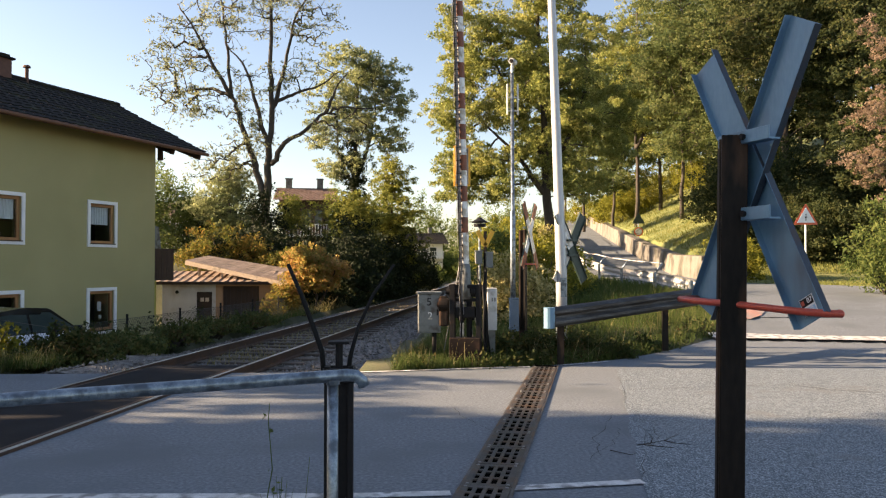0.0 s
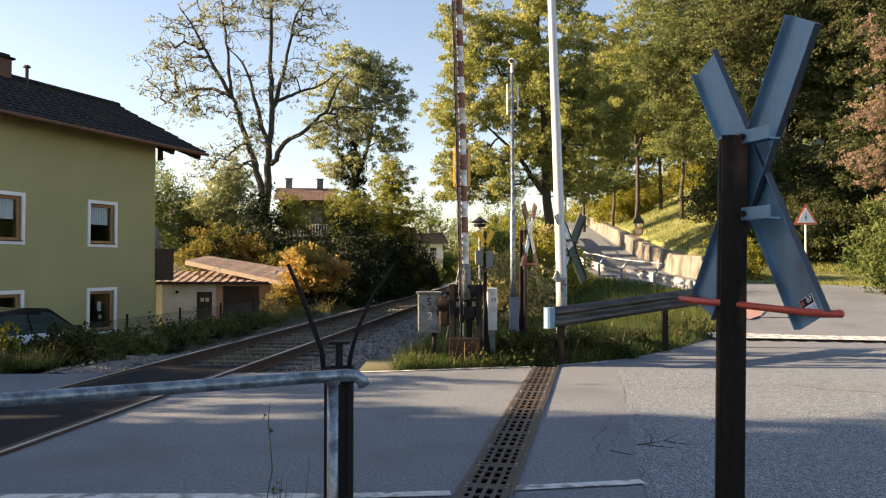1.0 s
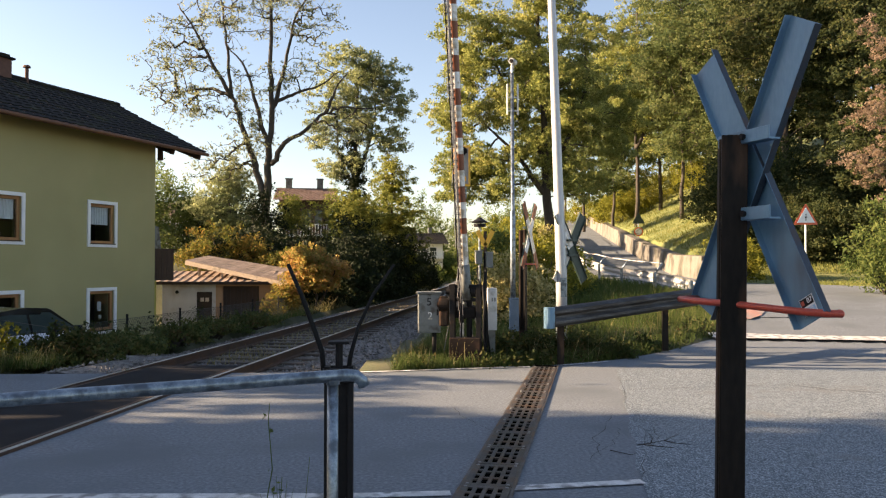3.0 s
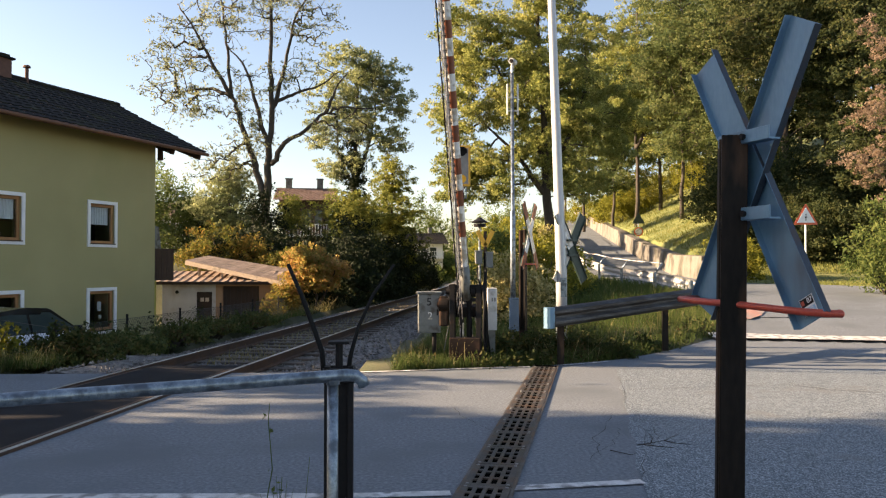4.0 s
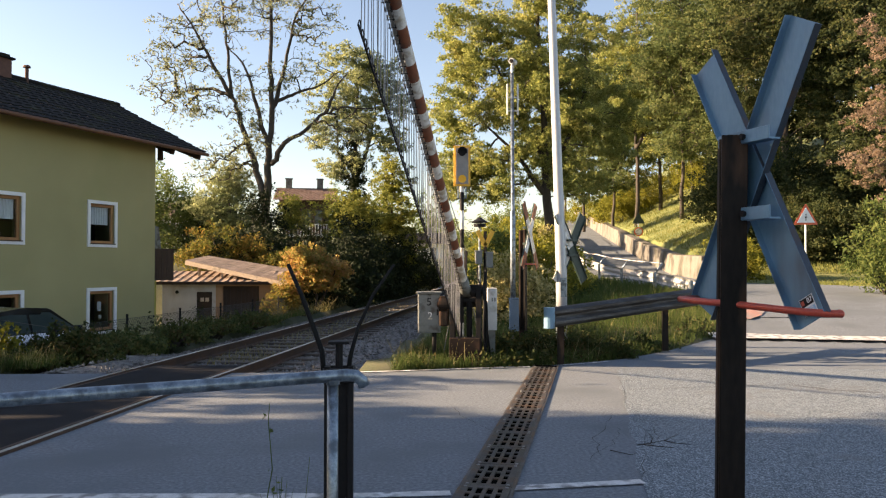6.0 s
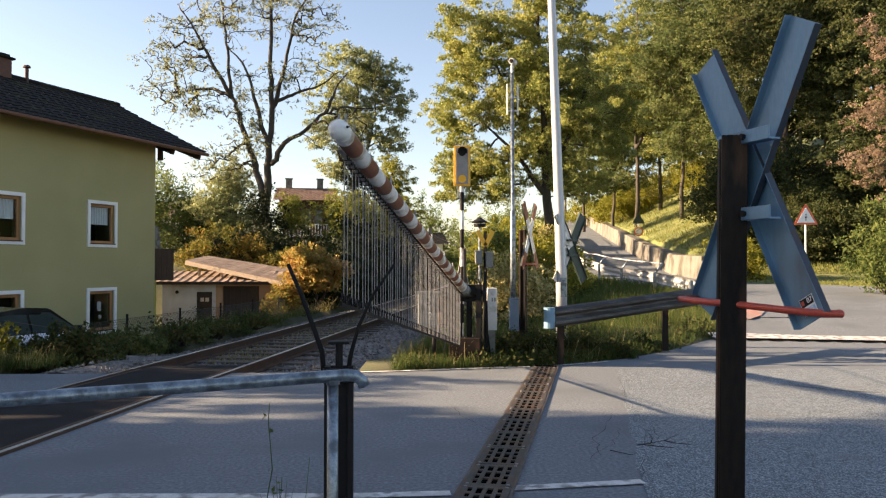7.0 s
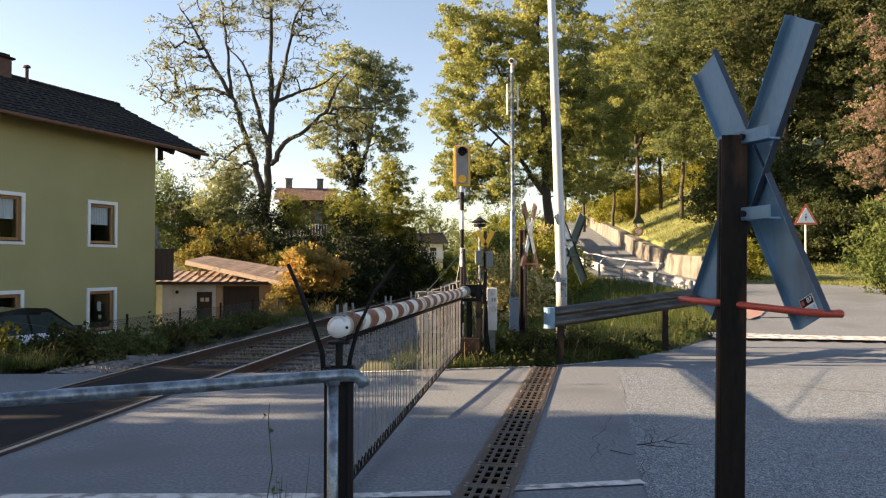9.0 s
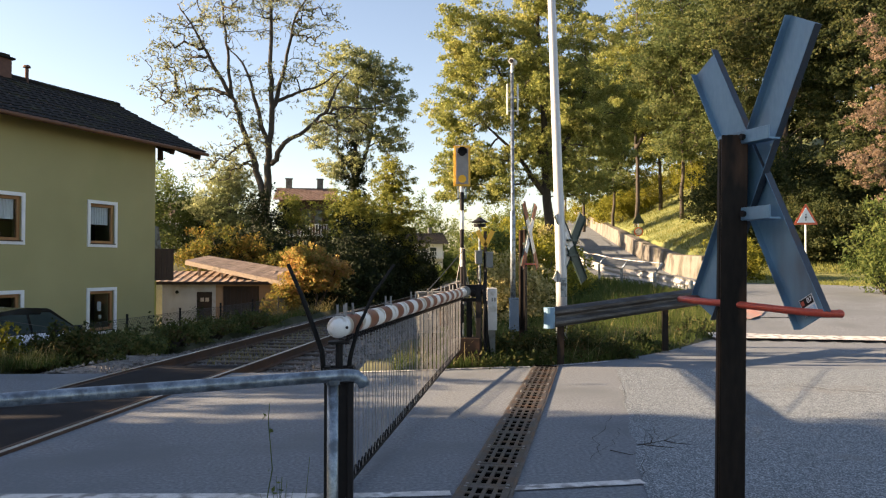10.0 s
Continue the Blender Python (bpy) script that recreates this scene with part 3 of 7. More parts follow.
def barrier():
    th = thing("barrier", pose(PIVOT.x, PIVOT.y, 0, 0, 0, BOOM_YAW), "red and white crossing barrier with hanging rod skirt", "barrier")
    # boom: white lower part, then red and white bands to the tip
    bm = bmesh.new()
    radius = lambda x: 0.066
    rod(bm, (-0.12, 0, 0), (0.42, 0, 0), 0.092, 0.080, 20, mi=2)
    rod(bm, (0.42, 0, 0), (0.6585, 0, 0), 0.066, n=20, caps=False)
    striped(bm, radius, 0.6585, BOOM_LEN - 0.12, 20, 0.2385)
    bmesh.ops.remove_doubles(bm, verts=bm.verts[:], dist=0.0005)
    for f in bm.faces:
        f.smooth = True
    boom = part("boom", bm, [M_WHITE, M_REDSTRIPE, M_BOXGREY], th, "red and white banded barrier boom", pose(0, 0, PIVOT.z))
    bm = bmesh.new()
    bmesh.ops.create_uvsphere(bm, u_segments=24, v_segments=14, radius=0.069, matrix=Matrix.Translation((BOOM_LEN - 0.03, 0, 0)))
    rod(bm, (BOOM_LEN - 0.125, 0, 0), (BOOM_LEN - 0.075, 0, 0), 0.0675, 0.062, 20)
    part("ball_tip", bm, M_WHITE, boom, "white round end cap", smooth=True)
    bm = bmesh.new()
    rod(bm, (BOOM_LEN + 0.012, 0.064, 0), (BOOM_LEN + 0.016, 0.074, 0), 0.009, n=8)
    part("bolt", bm, M_BLACK, boom)
    # paired clips on top of the boom
    for s in (BOOM_LEN - 0.10, BOOM_LEN - 0.31, BOOM_LEN - 1.51, BOOM_LEN - 2.64, BOOM_LEN - 3.66, BOOM_LEN - 4.63, BOOM_LEN - 5.4, BOOM_LEN - 6.18):
        bm = bmesh.new()
        for e in (-0.022, 0.022):
            rod(bm, (s, e, 0.05), (s, e, 0.138), 0.008, n=8)
        box(bm, 0.05, 0.06, 0.012, (s, 0, 0.072))
        part("clip", bm, M_STEELROD, boom)
    # skirt rods that hang plumb at every angle of the boom, longer towards the tip
    n = int((BOOM_LEN - 0.30 - 0.30) / 0.1)
    rods = []
    sway = random.Random(8)
    for i in range(n + 1):
        s = 0.30 + i * 0.1
        bm = bmesh.new()
        rod(bm, (0, 0, 0), (0, 0, -rod_len(s)), 0.0039, n=6)
        tube(bm, [(0, 0.018 * math.sin(a), 0.018 - 0.018 * math.cos(a)) for a in np.linspace(0, 2 * math.pi, 7)], 0.004, 4)
        ob = part("skirt_rod", bm, M_STEELROD, boom)
        rods.append((ob, s, -0.045 + 0.003 * (i % 3 - 1), sway.uniform(-3.2, 3.0)))
    # flat strip and dark hanging loops, fixed under the boom
    bm = bmesh.new()
    box(bm, BOOM_LEN - 0.5, 0.034, 0.010, (BOOM_LEN / 2 + 0.05, -0.045, -0.072), bevel=0.003)
    part("skirt_strip", bm, M_SIGNGREY, boom, "grey flat strip under the boom")
    bm = bmesh.new()
    for e in (-0.018, -0.072):
        tube(bm, [(0.030 * math.cos(a), e, -0.028 * math.sin(a)) for a in np.linspace(0, math.pi, 6)], 0.0052, 5)
    rod(bm, (0, -0.085, -0.028), (0, -0.005, -0.028), 0.004, n=6)
    first = part("hook", bm, M_BLACK, boom, m=pose(0.30, 0, -0.078))
    for i in range(1, n + 1):
        ob = new("hook", first.data)
        ob.parent = boom
        ob.matrix_basis = pose(0.30 + i * 0.1, 0, -0.078)
    # chain of loops at the foot of the rods
    bm = bmesh.new()
    box(bm, BOOM_LEN - 0.6, 0.012, 0.022, (BOOM_LEN / 2 - 0.30 + 0.01, -0.05, -0.012))
    for i in range(n + 1):
        tube(bm, [(i * 0.1 + 0.036 * math.cos(a), -0.05, 0.0 + 0.062 * math.sin(a)) for a in np.linspace(0, math.pi, 6)], 0.0055, 5)
    rail = part("bottom_rail", bm, M_BLACK, boom)
    # stay post and wire above the boom
    bm = bmesh.new()
    box(bm, 0.05, 0.04, 0.58, (0.10, 0.0, 0.36), bevel=0.006)
    part("stay_post", bm, M_BLACK, boom)
    bm = bmesh.new()
    tube(bm, [(0.10, 0, 0.64), (1.9, 0, 0.36), (3.75, 0, 0.09)], 0.006, 6)
    part("stay_wire", bm, M_WIRE, boom)
    # short tail with a counterweight between the uprights
    bm = bmesh.new()
    for e in (-0.17, 0.17):
        box(bm, 0.46, 0.03, 0.09, (-0.18, e, 0), bevel=0.006)
    box(bm, 0.09, 0.36, 0.11, (0.02, 0, 0), bevel=0.006)
    part("tail", bm, M_BLACK, boom, "black steel counterweight arms")
    bm = bmesh.new()
    box(bm, 0.17, 0.30, 0.16, (-0.32, 0, 0), bevel=0.02)
    for e in (-0.11, -0.04, 0.03, 0.10):
        rod(bm, (-0.40, e, 0.02), (-0.44, e, 0.02), 0.022, n=8)
    part("counterweight", bm, M_BLACK, boom)
    # drive frame: two channel uprights on a heavy base box
    for e in (-0.225, 0.235):
        bm = bmesh.new()
        box(bm, 0.13, 0.014, 0.86, (0.02, e, 0.80), bevel=0.003)
        for f in (-0.045, 0.085):
            box(bm, 0.014, 0.075, 0.86, (f, e + (0.03 if e < 0 else -0.03), 0.80), bevel=0.003)
        for z in (0.55, 0.78, 1.05):
            rod(bm, (0.02, e - 0.02, z), (0.02, e + 0.02, z), 0.02, n=8)
        part("frame_upright", bm, M_BLACK, th)
    bm = bmesh.new()
    box(bm, 0.38, 0.50, 0.05, (0, 0, 0.025), bevel=0.008)
    box(bm, 0.30, 0.47, 0.37, (0, 0, 0.235), bevel=0.010)
    box(bm, 0.33, 0.50, 0.025, (0, 0, 0.13), bevel=0.006)
    part("base_box", bm, M_BASEBROWN, th, "heavy rust-brown base box")
    bm = bmesh.new()
    box(bm, 0.10, 0.50, 0.06, (0.03, 0, 1.195), bevel=0.006)
    box(bm, 0.07, 0.44, 0.05, (-0.02, 0, 0.99), bevel=0.006)
    rod(bm, (0, -0.30, PIVOT.z), (0, 0.30, PIVOT.z), 0.05, n=14)
    for e in (-0.12, 0.12):
        rod(bm, (0, e - 0.03, PIVOT.z), (0, e + 0.03, PIVOT.z), 0.085, n=18)
    part("bearing", bm, M_BLACK, th)
    bm = bmesh.new()
    rod(bm, (-0.05, 0.05, 0.40), (-0.05, 0.05, 0.98), 0.045, n=12)
    rod(bm, (0.06, -0.06, 0.40), (0.06, -0.05, 1.10), 0.013, n=8)
    part("drive_rod", bm, M_BLACK, th)
    bm = bmesh.new()
    box(bm, 0.22, 0.13, 0.46, (-0.02, -0.33, 0.82), bevel=0.02)
    rod(bm, (0.03, -0.40, 0.92), (0.03, -0.26, 0.92), 0.115, n=20)
    rod(bm, (0.03, -0.43, 0.92), (0.03, -0.40, 0.92), 0.05, n=14)
    part("gear_case", bm, M_RUSTBLACK, th, "rust-stained gear case on the drive frame")
    bm = bmesh.new()
    tube(bm, [(0.08, 0.27, 1.22), (0.10, 0.30, 0.9), (0.08, 0.28, 0.5), (0.10, 0.33, 0.0)], 0.018, 7)
    part("cable", bm, M_RUBBER, th)
    MOVING["boom"], MOVING["rods"], MOVING["rail"] = boom, rods, rail


def barrier_rest():
    th = thing("barrier_rest", pose(-0.672, 4.98, 0, 0, 0, 4), "black steel barrier rest post with two whip-like guide prongs", "post")
    bm = bmesh.new()
    for e in (-0.075, 0.075):
        box(bm, 0.035, 0.10, 0.86, (e, 0, 0.43), bevel=0.004)
    box(bm, 0.13, 0.012, 0.86, (0.01, 0.0, 0.43))
    part("post", bm, M_BLACK, th)
    bm = bmesh.new()
    box(bm, 0.215, 0.12, 0.09, (0, 0, 0.80), bevel=0.008)
    for e in (-0.11, 0.11):
        rod(bm, (e, -0.075, 0.80), (e, 0.075, 0.80), 0.024, n=12)
    part("clamp", bm, M_BLACK, th)
    bm = bmesh.new()
    rod(bm, (0.0, 0, 0.82), (0.0, 0, 1.0), 0.024, n=12)
    box(bm, 0.135, 0.12, 0.016, (0.0, 0, 1.012), bevel=0.004)
    part("rest_plate", bm, M_BLACK, th, "small black plate on which the boom lies")
    for pts in ([(-0.095, 0, 0.78), (-0.11, 0, 0.95), (-0.17, 0, 1.12), (-0.245, 0, 1.32), (-0.33, 0, 1.515)], [(0.055, 0, 0.80), (0.075, 0, 0.93), (0.12, 0, 1.10), (0.22, 0, 1.32), (0.355, 0, 1.515)]):
        bm = bmesh.new()
        tube(bm, pts, [0.017, 0.017, 0.016, 0.014, 0.012] if pts[0][0] < 0 else [0.016, 0.014, 0.012, 0.0095, 0.008], 8)
        part("guide_prong", bm, M_RUBBER, th)


def near_cross():
    """The cross-shaped warning sign close to the camera, seen from its back."""
    a, b = Vector((1.025, 3.0, 0)), Vector((1.198, 2.5, 0))
    yaw = math.degrees(math.atan2(b.y - a.y, b.x - a.x))
    mid = (a + b) / 2
    th = thing("crossbuck", pose(mid.x, mid.y, 0, 0, 0, yaw), "cross-shaped crossing sign, blue-grey back, on a tarred rail post", "crossing sign", "crossing signs")
    half, zc = 0.262, 1.815
    # boards: folded channels in local x-z, back side towards -y
    def board(p, q, y0):
        bm = bmesh.new()
        w, lip, t = 0.073, 0.030, 0.0035
        prof = [(-w, 0), (-w, lip), (-w + t, lip), (-w + t, t), (w - t, t), (w - t, lip), (w, lip), (w, 0)]
        prism(bm, prof, (p[0], y0, p[1]), (q[0], y0, q[1]), up=(0, -1, 0))
        bmesh.ops.bevel(bm, geom=[e for e in bm.edges if e.calc_length() > 0.5], offset=0.0012, segments=1, affect="EDGES")
        bm.normal_update()
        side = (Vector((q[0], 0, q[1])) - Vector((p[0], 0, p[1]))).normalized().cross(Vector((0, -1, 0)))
        # outer lip faces get the dark colour that stands for their shade
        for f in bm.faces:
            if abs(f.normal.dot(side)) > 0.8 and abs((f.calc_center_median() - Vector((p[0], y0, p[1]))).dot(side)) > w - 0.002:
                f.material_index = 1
        return part("board", bm, [M_GREYPAINT, M_EDGESHADE], th, "blue-grey folded sheet metal sign board, edges coloured as in shade")
    right = board((-half, 1.33), (half - 0.004, 2.312), 0.0)
    left = board((half + 0.0086, 1.3246), (-half + 0.004, 2.30), 0.012)
    # sticker on the lower board
    lean = math.degrees(math.atan2(2.335 - 1.28, -half - half - 0.035)) - 90
    frame_m = pose(half - 0.016, 0.0070, 1.372, 0, 0, 0) @ Matrix.Diagonal((0.8, 1, 0.8, 1)) @ Matrix.Rotation(radians(-lean), 4, "Y")
    bm = bmesh.new()
    box(bm, 0.075, 0.001, 0.075, (0, 0, 0))
    st = part("sticker", bm, M_STICKER, left, "small weathered inspection sticker", frame_m)
    bm = bmesh.new()
    box(bm, 0.066, 0.001, 0.026, (0, -0.001, -0.021))
    for k in range(3):
        box(bm, 0.05, 0.0005, 0.0025, (0, -0.0018, -0.013 - 0.008 * k), mi=1)
    part("sticker_text", bm, [M_STICKERBLUE, M_STICKER], left, "", frame_m)
    bm = bmesh.new()
    box(bm, 0.070, 0.001, 0.034, (0, -0.001, 0.018))
    box(bm, 0.016, 0.0008, 0.018, (-0.022, -0.002, 0.018), mi=1)
    part("sticker_mark", bm, [M_BLACK, M_REDTUBE, M_STICKER], left, "", frame_m)
    glyph("07", 0.03, frame_m @ pose(0.018, -0.0018, 0.018, 90, 0, 0), M_STICKER, left, "sticker_year")
    # rail post with its foot flange to the camera
    pw = Vector((1.010, 2.70, 0))
    loc = Matrix.Translation(mid) @ Matrix.Rotation(radians(yaw), 4, "Z")
    base = loc.inverted() @ pw
    bm = bmesh.new()
    rail = [(-0.045, 0.0), (0.045, 0.0), (0.045, 0.010), (0.010, 0.022), (0.008, 0.085), (0.028, 0.095), (0.028, 0.125), (-0.028, 0.125), (-0.028, 0.095), (-0.008, 0.085), (-0.010, 0.022), (-0.045, 0.010)]
    ang = radians(-yaw - 5)
    rot = lambda v: (v[0] * math.cos(ang) - v[1] * math.sin(ang), v[0] * math.sin(ang) + v[1] * math.cos(ang))
    ring = [rot(v) for v in rail]
    lo = [bm.verts.new((base.x + x - 0.020, base.y + y - 0.0, -0.1)) for x, y in ring]
    hi = [bm.verts.new((base.x + x + 0.008, base.y + y + 0.02, 1.965)) for x, y in ring]
    nn = len(ring)
    for k in range(nn):
        bm.faces.new((lo[k], lo[(k + 1) % nn], hi[(k + 1) % nn], hi[k]))
    bm.faces.new(hi), bm.faces.new(lo[::-1])
    bmesh.ops.recalc_face_normals(bm, faces=bm.faces[:])
    bmesh.ops.bevel(bm, geom=[e for e in bm.edges if e.calc_length() > 1], offset=0.003, segments=1, affect="EDGES")
    part("rail_post", bm, M_RUSTBLACK, th, "old rail as post, tarred and rust-streaked")
    # two brackets and bolts
    for z in (1.955, 1.685):
        bm = bmesh.new()
        box(bm, 0.255, 0.045, 0.006, (0.0375, -0.05, z - 0.02))
        box(bm, 0.255, 0.006, 0.045, (0.0375, -0.072, z), bevel=0.002)
        part("bracket", bm, M_GREYPAINT, th, "blue-grey cross bracket")
        bm = bmesh.new()
        rod(bm, (0.045, -0.074, z), (0.045, -0.088, z), 0.011, n=6)
        part("bolt", bm, M_BLACK, th)
    # red guard tube round the post
    bm = bmesh.new()
    tube(bm, [loc.inverted() @ Vector(v) for v in ((1.0, 3.02, 1.375), (0.905, 2.93, 1.376), (0.925, 2.86, 1.374), (1.05, 2.70, 1.365), (1.17, 2.54, 1.352), (1.225, 2.455, 1.350), (1.262, 2.435, 1.350), (1.278, 2.475, 1.350))], 0.0125, 12)
    part("guard_tube", bm, M_REDTUBE, th, "red painted bent steel tube")


def cross_sign(name, m, label, halfw, halfh, width, front, tips, back, post_h, post=True, tube_bar=True, pale=False):
    """A cross-shaped warning sign with painted front and lipped boards; front faces local -y."""
    th = thing(name, m, label, "crossing sign", "crossing signs")
    zc = post_h - 0.1
    for s in (-1, 1):
        p, q = Vector((-s * halfw, 0.012 * s - 0.02, zc - halfh)), Vector((s * halfw, 0.012 * s - 0.02, zc + halfh))
        bm = bmesh.new()
        for f0, f1, k in ((0, 0.24, 1), (0.24, 0.5, 0), (0.5, 0.76, 0), (0.76, 1.0, 1)):
            # pale: local +x half white, sunlight on it put into the colour
            prism(bm, [(-width / 2, 0), (-width / 2, 0.006), (width / 2, 0.006), (width / 2, 0)], p.lerp(q, f0), p.lerp(q, f1), up=(0, -1, 0), mi=k if not pale else (0 if p.lerp(q, (f0 + f1) / 2).x > 0 else 2))
        d = (q - p).normalized()
        for e in (-1, 1):
            side = d.cross(Vector((0, -1, 0))) * e * (width / 2 - 0.003)
            prism(bm, [(-0.003, -0.025), (-0.003, 0), (0.003, 0), (0.003, -0.025)], p + side, q + side, up=(0, -1, 0), mi=2)
        bmesh.ops.recalc_face_normals(bm, faces=bm.faces[:])
        for f in bm.faces:
            if f.normal.y > 0.7 and not pale:
                f.material_index = 2
        bmesh.ops.remove_doubles(bm, verts=bm.verts[:], dist=0.0008)
        part("board", bm, [front, tips, back], th)
    if post:
        bm = bmesh.new()
        prism(bm, [(-0.05, 0.05), (0.05, 0.05), (0.05, 0.06), (0.008, 0.07), (0.008, 0.13), (0.03, 0.14), (0.03, 0.165), (-0.03, 0.165), (-0.03, 0.14), (-0.008, 0.13), (-0.008, 0.07), (-0.05, 0.06)], (0, 0, -0.1), (0, 0, post_h + 0.0), up=(0, 1, 0))
        part("rail_post", bm, M_RUSTBLACK, th, "old rail as post")
    for z in (zc + 0.13, zc - 0.13):
        bm = bmesh.new()
        box(bm, 0.26, 0.05, 0.035, (0, 0.03, z), bevel=0.003)
        part("bracket", bm, back, th)
    if tube_bar:
        bm = bmesh.new()
        tube(bm, [(-0.26, 0.05, zc - halfh + 0.06), (-0.2, -0.04, zc - halfh + 0.06), (0.2, -0.04, zc - halfh + 0.06), (0.26, 0.05, zc - halfh + 0.06)], 0.0125, 8)
        part("guard_tube", bm, M_REDTUBE, th, "red painted bent steel tube")
    return th


def handrail():
    th = thing("handrail", pose(-0.458, 3.2, 0), "galvanised steel tube handrail beside the road", "handrail")
    bm = bmesh.new()
    rod(bm, (0, 0, -0.1), (0, 0, 1.03), 0.0235, n=20)
    for f in bm.faces:
        f.smooth = len(f.verts) == 4
    part("post", bm, M_GALV, th)
    d = Vector((-1.123, -0.45, -0.022))
    u = d.normalized()
    bm = bmesh.new()
    c = Vector((0, 0, 1.045))
    pts = [c - u * 0.135 + Vector((0, 0, -0.050)), c - u * 0.125 + Vector((0, 0, -0.028)), c - u * 0.10 + Vector((0, 0, -0.006)), c - u * 0.06, c, c + u * 0.4, c + u * 1.2, c + u * 2.4]
    tube(bm, pts, 0.0255, 18)
    part("rail", bm, M_GALV, th)
    bm = bmesh.new()
    rod(bm, c + Vector((0, 0, -0.035)), c + Vector((0, 0, -0.016)), 0.028, 0.03, n=18)
    part("weld_collar", bm, M_GALV, th)
    bm = bmesh.new()
    e = c + u * 2.3
    rod(bm, (e.x, e.y, -0.1), (e.x, e.y, e.z), 0.0235, n=16)
    part("post", bm, M_GALV, th)


def signal():
    """Yellow-edged crossing control signal on a black and white mast."""
    x, y = 0.305, 12.35
    th = thing("crossing_signal", pose(x, y, 0, 0, 0, 2), "crossing signal, grey board edged yellow, on a black-white mast", "signal")
    bm = bmesh.new()
    z, k = 0.0, 0
    while z < 2.85:
        e = min(z + 0.30, 2.85)
        rod(bm, (0, 0, z), (0, 0, e), 0.033, n=12, caps=False, mi=k % 2)
        z, k = e, k + 1
    bmesh.ops.remove_doubles(bm, verts=bm.verts[:], dist=0.0005)
    part("mast", bm, [M_BLACK, M_WHITE], th, "black and white banded mast")
    bm = bmesh.new()
    box(bm, 0.268, 0.03, 0.655, (0, -0.05, 3.115), bevel=0.008)
    box(bm, 0.205, 0.012, 0.59, (0, -0.069, 3.115), bevel=0.004, mi=1)
    part("board", bm, [M_YELLOW, M_SIGNGREY], th, "grey signal board with yellow edge")
    bm = bmesh.new()
    rod(bm, (0, -0.075, 2.905), (0, -0.088, 2.905), 0.063, n=28)
    part("orange_disc", bm, M_ORANGE, th, "orange reflector disc")
    bm = bmesh.new()
    rod(bm, (0, -0.07, 3.335), (0, -0.11, 3.335), 0.062, n=24)
    tube(bm, [(0.07 * math.cos(a), -0.14, 3.335 + 0.07 * math.sin(a)) for a in np.linspace(-0.4, math.pi + 0.4, 12)], 0.012, 6)
    prism(bm, [(0.075 * math.cos(a), 0.075 * math.sin(a)) for a in np.linspace(0, math.pi, 10)] + [(0.068 * math.cos(a), 0.068 * math.sin(a)) for a in np.linspace(math.pi, 0, 10)], (0, -0.075, 3.335), (0, -0.19, 3.335))
    part("lamp_hood", bm, M_BLACK, th, "unlit dark lamp under a hood")
    for e in (-0.065, 0.065):
        bm = bmesh.new()
        rod(bm, (e, -0.03, 2.80), (e, -0.03, 2.60), 0.009, n=8)
        rod(bm, (e, -0.03, 2.60), (0, 0, 2.60), 0.009, n=8)
        part("stay", bm, M_GALV, th)
    for q in ((0.35, 0.1), (0.25, 0.45), (-0.3, 0.3)):
        bm = bmesh.new()
        rod(bm, (0, 0, 1.75), (q[0], q[1], 0.0), 0.008, n=6)
        part("guy_rod", bm, M_STEELROD, th)


def bell_post():
    th = thing("bell_post", pose(0.575, 12.0, 0), "crossing bell with round hood on a thin post", "bell")
    bm = bmesh.new()
    rod(bm, (0, 0, 0), (0, 0, 2.12), 0.02, n=10)
    rod(bm, (0.085, 0, 0), (0.085, 0, 2.05), 0.027, n=10, mi=1)
    part("post", bm, [M_GALV, M_BLACK], th)
    bm = bmesh.new()
    for z0, z1, r0, r1 in ((2.12, 2.17, 0.09, 0.10), (2.185, 2.20, 0.125, 0.13), (2.20, 2.245, 0.13, 0.05), (2.245, 2.27, 0.05, 0.03)):
        rod(bm, (0, 0, z0), (0, 0, z1), r0, r1, 20)
    part("bell", bm, M_BLACK, th, "dark ribbed bell under a flat hood")
    bm = bmesh.new()
    for s in (-1, 1):
        prism(bm, [(-0.035, -0.004), (0.035, -0.004), (0.035, 0.004), (-0.035, 0.004)], (0.085, -0.04, 1.82), (0.085 + s * 0.12, -0.04, 2.06), up=(0, 1, 0))
    part("whistle_sign", bm, M_YELLOW, th, "yellow V-shaped sign")
    for x, z, w, h in ((-0.02, 1.64, 0.11, 0.20), (0.145, 1.60, 0.11, 0.24)):
        bm = bmesh.new()
        box(bm, w, 0.13, h, (x, -0.06, z), bevel=0.012)
        box(bm, w + 0.02, 0.15, 0.02, (x, -0.06, z + h / 2), bevel=0.004)
        part("junction_box", bm, M_BOXGREY, th)
    bm = bmesh.new()
    tube(bm, [(0.1, -0.05, 1.45), (0.06, -0.08, 1.2), (0.1, -0.1, 0.9), (0.11, -0.08, 0.5), (0.17, -0.05, 0.0)], 0.017, 6)
    tube(bm, [(-0.04, -0.05, 1.46), (-0.03, -0.08, 1.3), (0.05, -0.09, 1.12), (0.09, -0.1, 0.8), (0.10, -0.1, 0.2), (0.12, -0.1, 0.0)], 0.013, 6)
    part("cable", bm, M_RUBBER, th)


